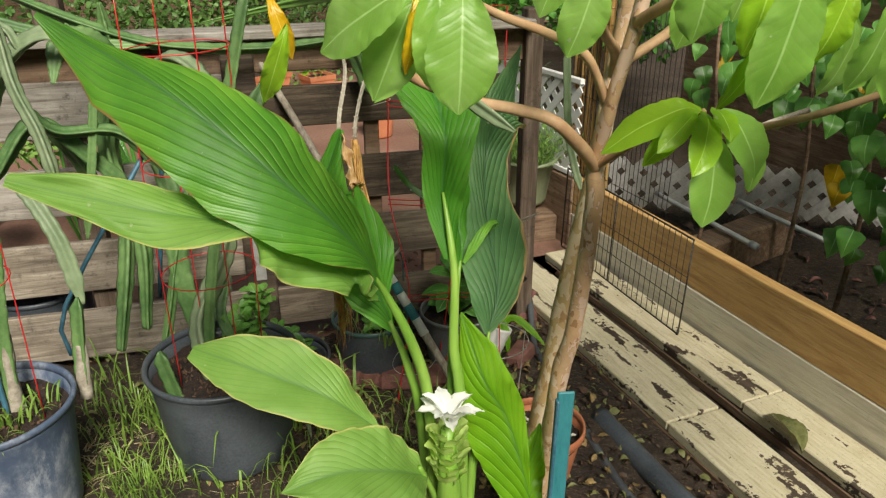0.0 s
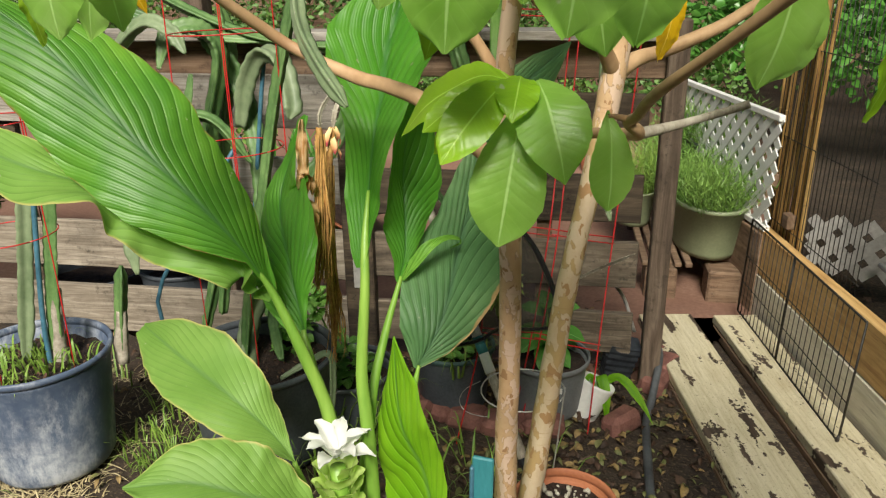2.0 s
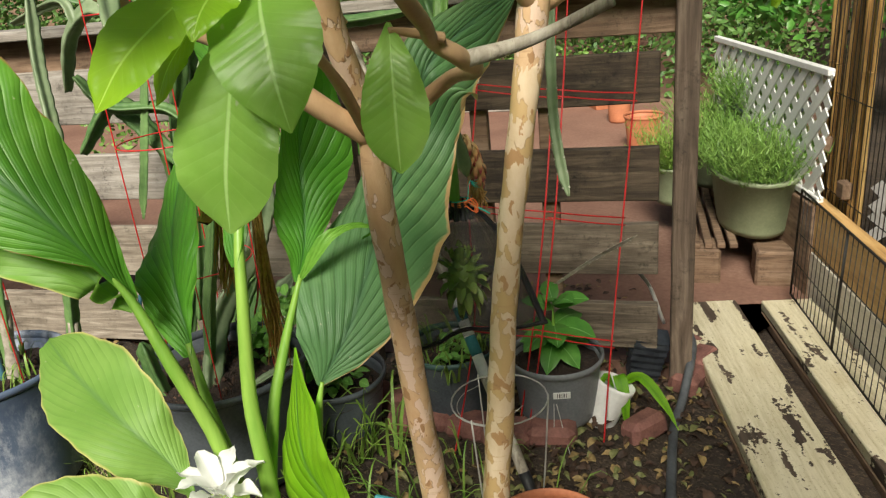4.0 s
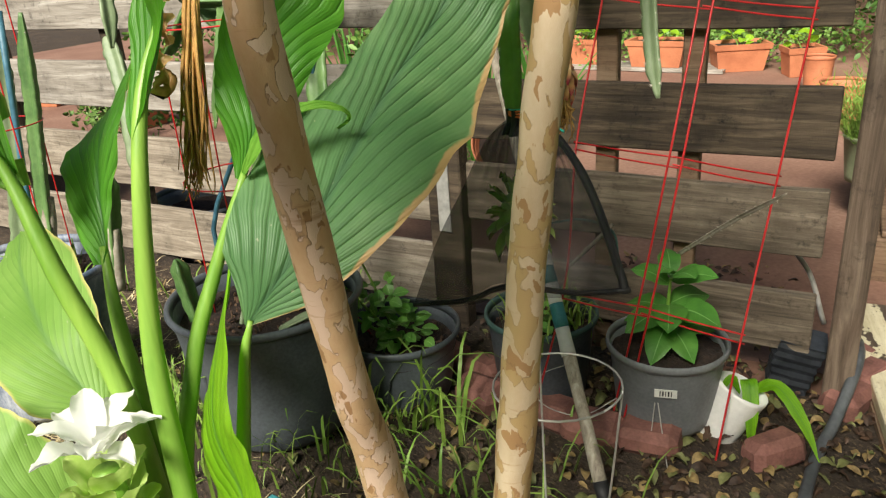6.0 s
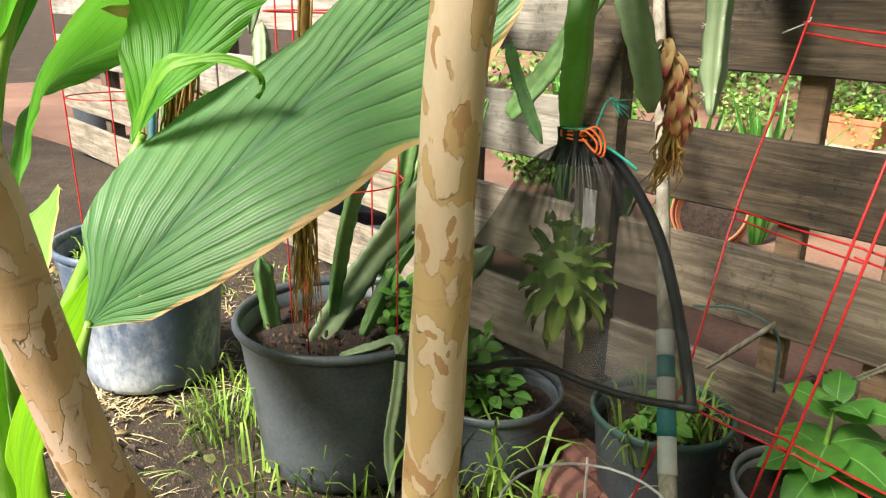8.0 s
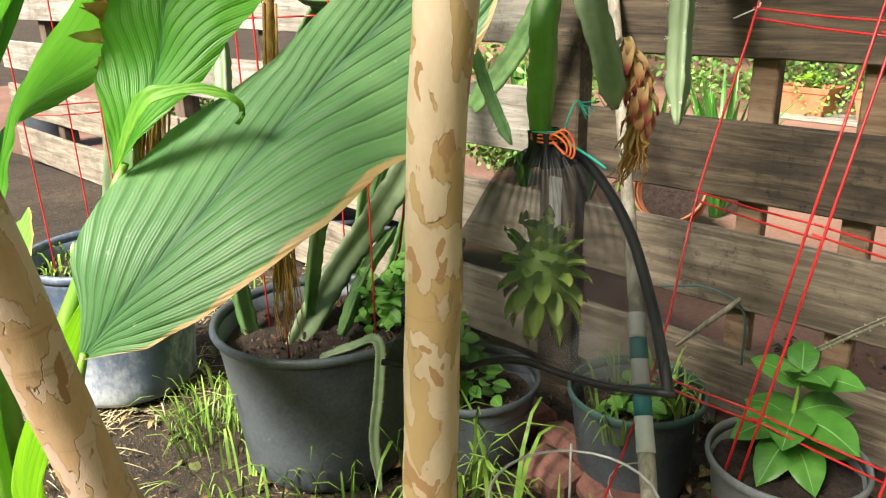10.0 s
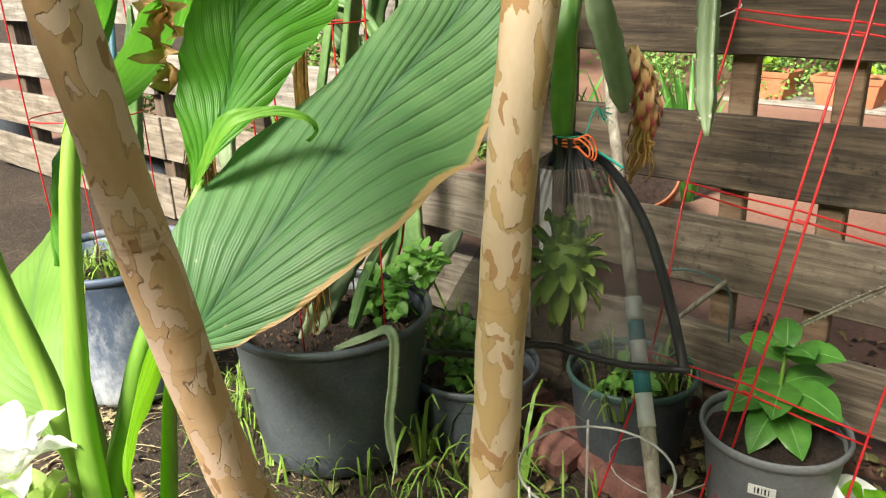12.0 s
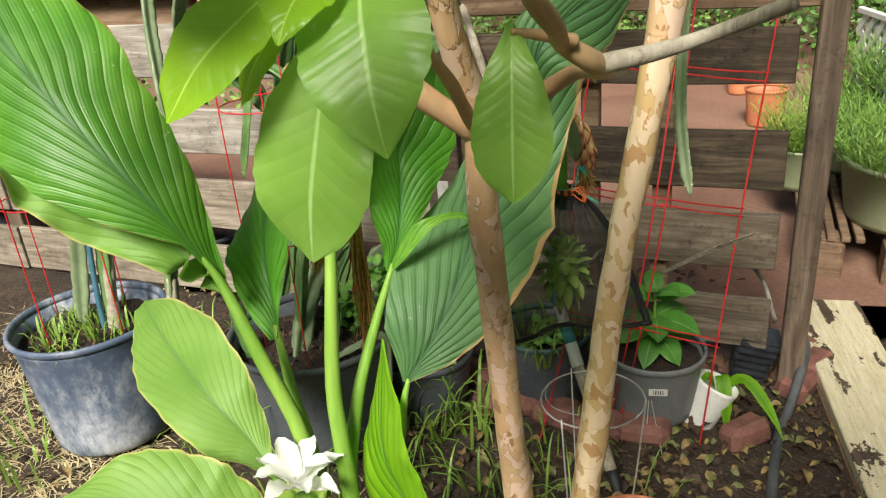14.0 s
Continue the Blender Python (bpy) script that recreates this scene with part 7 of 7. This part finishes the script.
# a pale plank lies on the terrace under two of the boxes
plank = lay("plank", long_board(1.25, 0.30, 0.024, 0.003, 0.004), "board_pale", Matrix.Translation((-2.83, 5.61, 0.031)) @ pose(0, 0, 0, 0, 0, 22))
tagged(plank, "pale grey plank lying flat on the terrace", "plank")
rng = random.Random(51)
for p, t, w, d in (((-2.68, 5.65, 0.045), 22, 0.42, 0.22), ((-2.24, 5.92, 0.018), 50, 0.36, 0.26), ((-1.80, 5.95, 0.018), 50, 0.22, 0.20), ((-3.20, 5.48, 0.045), 20, 0.36, 0.22), ((-5.454, 2.096, 0.020), 40, 0.35, 0.22), ((-4.038, 2.419, 0.020), 30, 0.35, 0.22)):
    planter_box((p[0], p[1], p[2]), t, "orange plastic planter box with young greens", w, d, 0.18)
    sp = V((p[0], p[1], p[2] + 0.14))
    herb(sp, [(sp + V((0.05, 0, 0.08)), 0.07), (sp + V((-0.07, 0.02, 0.08)), 0.06)], 0.07, "tree_leaf_new", "few young yellow-green leaves in an orange planter box", name="greens", count=5)

fallen = (-1.462, 3.314, 0.120)
fp = nursery_pot("terracotta pot tipped over behind the fence", (0, 0, 0), 0.13, 0.22, "terracotta", None, 0.7, "terracotta pots", 0.022, 0.07)
fp.matrix_world = Matrix.Translation(fallen) @ pose(0, 0, 0, 62, 0, 40)
for p, r, h, lb, m in (((-1.46, 5.56, 0.120), 0.085, 0.20, "terracotta pot with a yellowing plant behind the fence", "terracotta"), ((-0.984, 4.972, 0.120), 0.11, 0.2, "clay pot with yellow leaves on the terrace", "terracotta"), ((-1.581, 2.056, 0.192), 0.2, 0.2, "low black tub behind the fence boards", "pot_black"), ((-1.238, 2.212, 0.208), 0.16, 0.25, "black tub behind the fence boards", "pot_black"), ((-2.525, 1.599, -0.070), 0.2, 0.3, "black tub behind the pale fence boards", "pot_black"), ((-4.272, 0.748, 0.177), 0.16, 0.3, "black pot behind the fence", "pot_black")):
    nursery_pot(lb, (p[0], p[1], 0.018), r, h, m, None, 0.8, "pots behind the fence")


def strappy(at, n, h, rng, label, material="grass"):
    """A clump of upright strap leaves."""
    at = V(at)
    ob = thing("strap_leaved_plant", label, "plant", "plants behind the fence", at)
    for k in range(n):
        a = rng.uniform(0, 6.28)
        lean = rng.uniform(0.1, 0.5)
        t = at + V((math.cos(a) * lean * h, math.sin(a) * lean * h, h * rng.uniform(0.7, 1.05)))
        under(part("leaf", blade(bmesh.new(), [at + V((math.cos(a) * 0.02, math.sin(a) * 0.02, 0)), at.lerp(t, 0.55) + V((0, 0, h * 0.12)), t], [0.008, 0.012, 0.010, 0.001], (math.cos(a), math.sin(a), 0.3), 0.3, 0, 0, 0.004, 4, 10, seed=k), material), ob, at)
    return ob


for k, (s, y, h) in enumerate(((-1.22, 1.5, 0.55), (-1.35, 1.2, 0.55), (-1.6, 1.1, 0.6), (-2.1, 1.4, 0.7))):
    strappy(FENCE @ V((s, y, 0.018)), 22, h, rng, "clump of upright strap leaves on the terrace", "shrub")


def hedge(name, label, blobs, leaf, material, rng, per=150):
    """Far foliage: irregular clumps of many leaves with gaps."""
    bm = bmesh.new()
    for c, r in blobs:
        for k in range(per):
            d = V((rng.gauss(0, 1), rng.gauss(0, 1), rng.gauss(0, 0.8))).normalized() * r * rng.random() ** 0.35
            b = V(c) + d
            if b.z < 0.02:
                continue
            t = b + V((rng.uniform(-1, 1), rng.uniform(-1, 1), rng.uniform(-0.9, 0.5))).normalized() * leaf * rng.uniform(0.6, 1.3)
            s = (t - b).cross(V((rng.uniform(-1, 1), rng.uniform(-1, 1), rng.uniform(-1, 1)))).normalized() * leaf * 0.28
            m, lift = (b + t) / 2, (t - b).cross(s).normalized() * leaf * 0.10
            q, e = m + (b - m) * 0.35, m + (t - m) * 0.45
            spine = [bm.verts.new(v) for v in (b, m - lift, t)]
            for k2 in (-1, 1):
                bm.faces.new([spine[0], spine[1], spine[2], bm.verts.new(e + s * 0.75 * k2), bm.verts.new(q + s * k2)][::k2])
    return tagged(part(name, bm, material), label, "foliage", kind="stuff")


blobs = []
for k in range(46):
    s = -6.5 + 0.22 * k
    blobs.append((FENCE @ V((s, 4.6 + rng.uniform(-0.5, 0.9), rng.uniform(0.3, 1.2))), rng.uniform(0.35, 0.6)))
    blobs.append((FENCE @ V((s, 5.0 + rng.uniform(-0.3, 0.9), rng.uniform(1.2, 2.4))), rng.uniform(0.4, 0.7)))
MAT["hedge"] = two_tone("hedge_leaf", (0.04, 0.115, 0.02), (0.12, 0.23, 0.045), 3, 0.55, 20)
hedge("hedge", "mixed green hedge at the far side of the terrace", blobs, 0.06, "hedge", rng, 560)
near_blobs = [(FENCE @ V((0.55 + 0.14 * k, 2.6 + rng.uniform(-0.3, 0.5), 0.75 + rng.uniform(-0.2, 0.5))), rng.uniform(0.2, 0.34)) for k in range(14)]
hedge("shrubbery", "leafy shrubs behind the lattice", near_blobs, 0.075, "shrub", rng, 200)
low = [(FENCE @ V((-2.6 + 0.3 * k, 4.3 + rng.uniform(-0.3, 0.3), 0.18)), rng.uniform(0.16, 0.28)) for k in range(9)]
hedge("low_plants", "low bright green plants on the terrace", low, 0.036, "feather", rng, 420)
low = [(FENCE @ V((-4.2 + 0.25 * k, 1.2 + rng.uniform(-0.5, 0.6), rng.uniform(0.15, 0.6))), rng.uniform(0.12, 0.24)) for k in range(12)]
hedge("low_plants", "potted greens behind the far end of the fence", low, 0.036, "feather", rng, 330)

# a timber house wall beyond the hedge closes the yard
house = lay("wall_house", slab((16, 0.2, 3.0), 0), "board_brown", FENCE @ pose(-1.5, 7.6, 1.5))
tagged(house, "brown timber wall of a house beyond the hedge", "wall", kind="structure")

# plain unseen timber walls beside and behind the viewer, added to cut sky light
for nm, m, ln in (("wall_yard_back", pose(0.5, -2.6, 1.4), 9.0), ("wall_yard_side", pose(3.4, 1.2, 1.4, 0, 0, 90), 8.0)):
    w = lay(nm, slab((ln, 0.1, 2.9), 0), "board_brown", m)
    tagged(w, "plain brown timber wall, unseen, added to cut sky light", "wall", kind="structure")
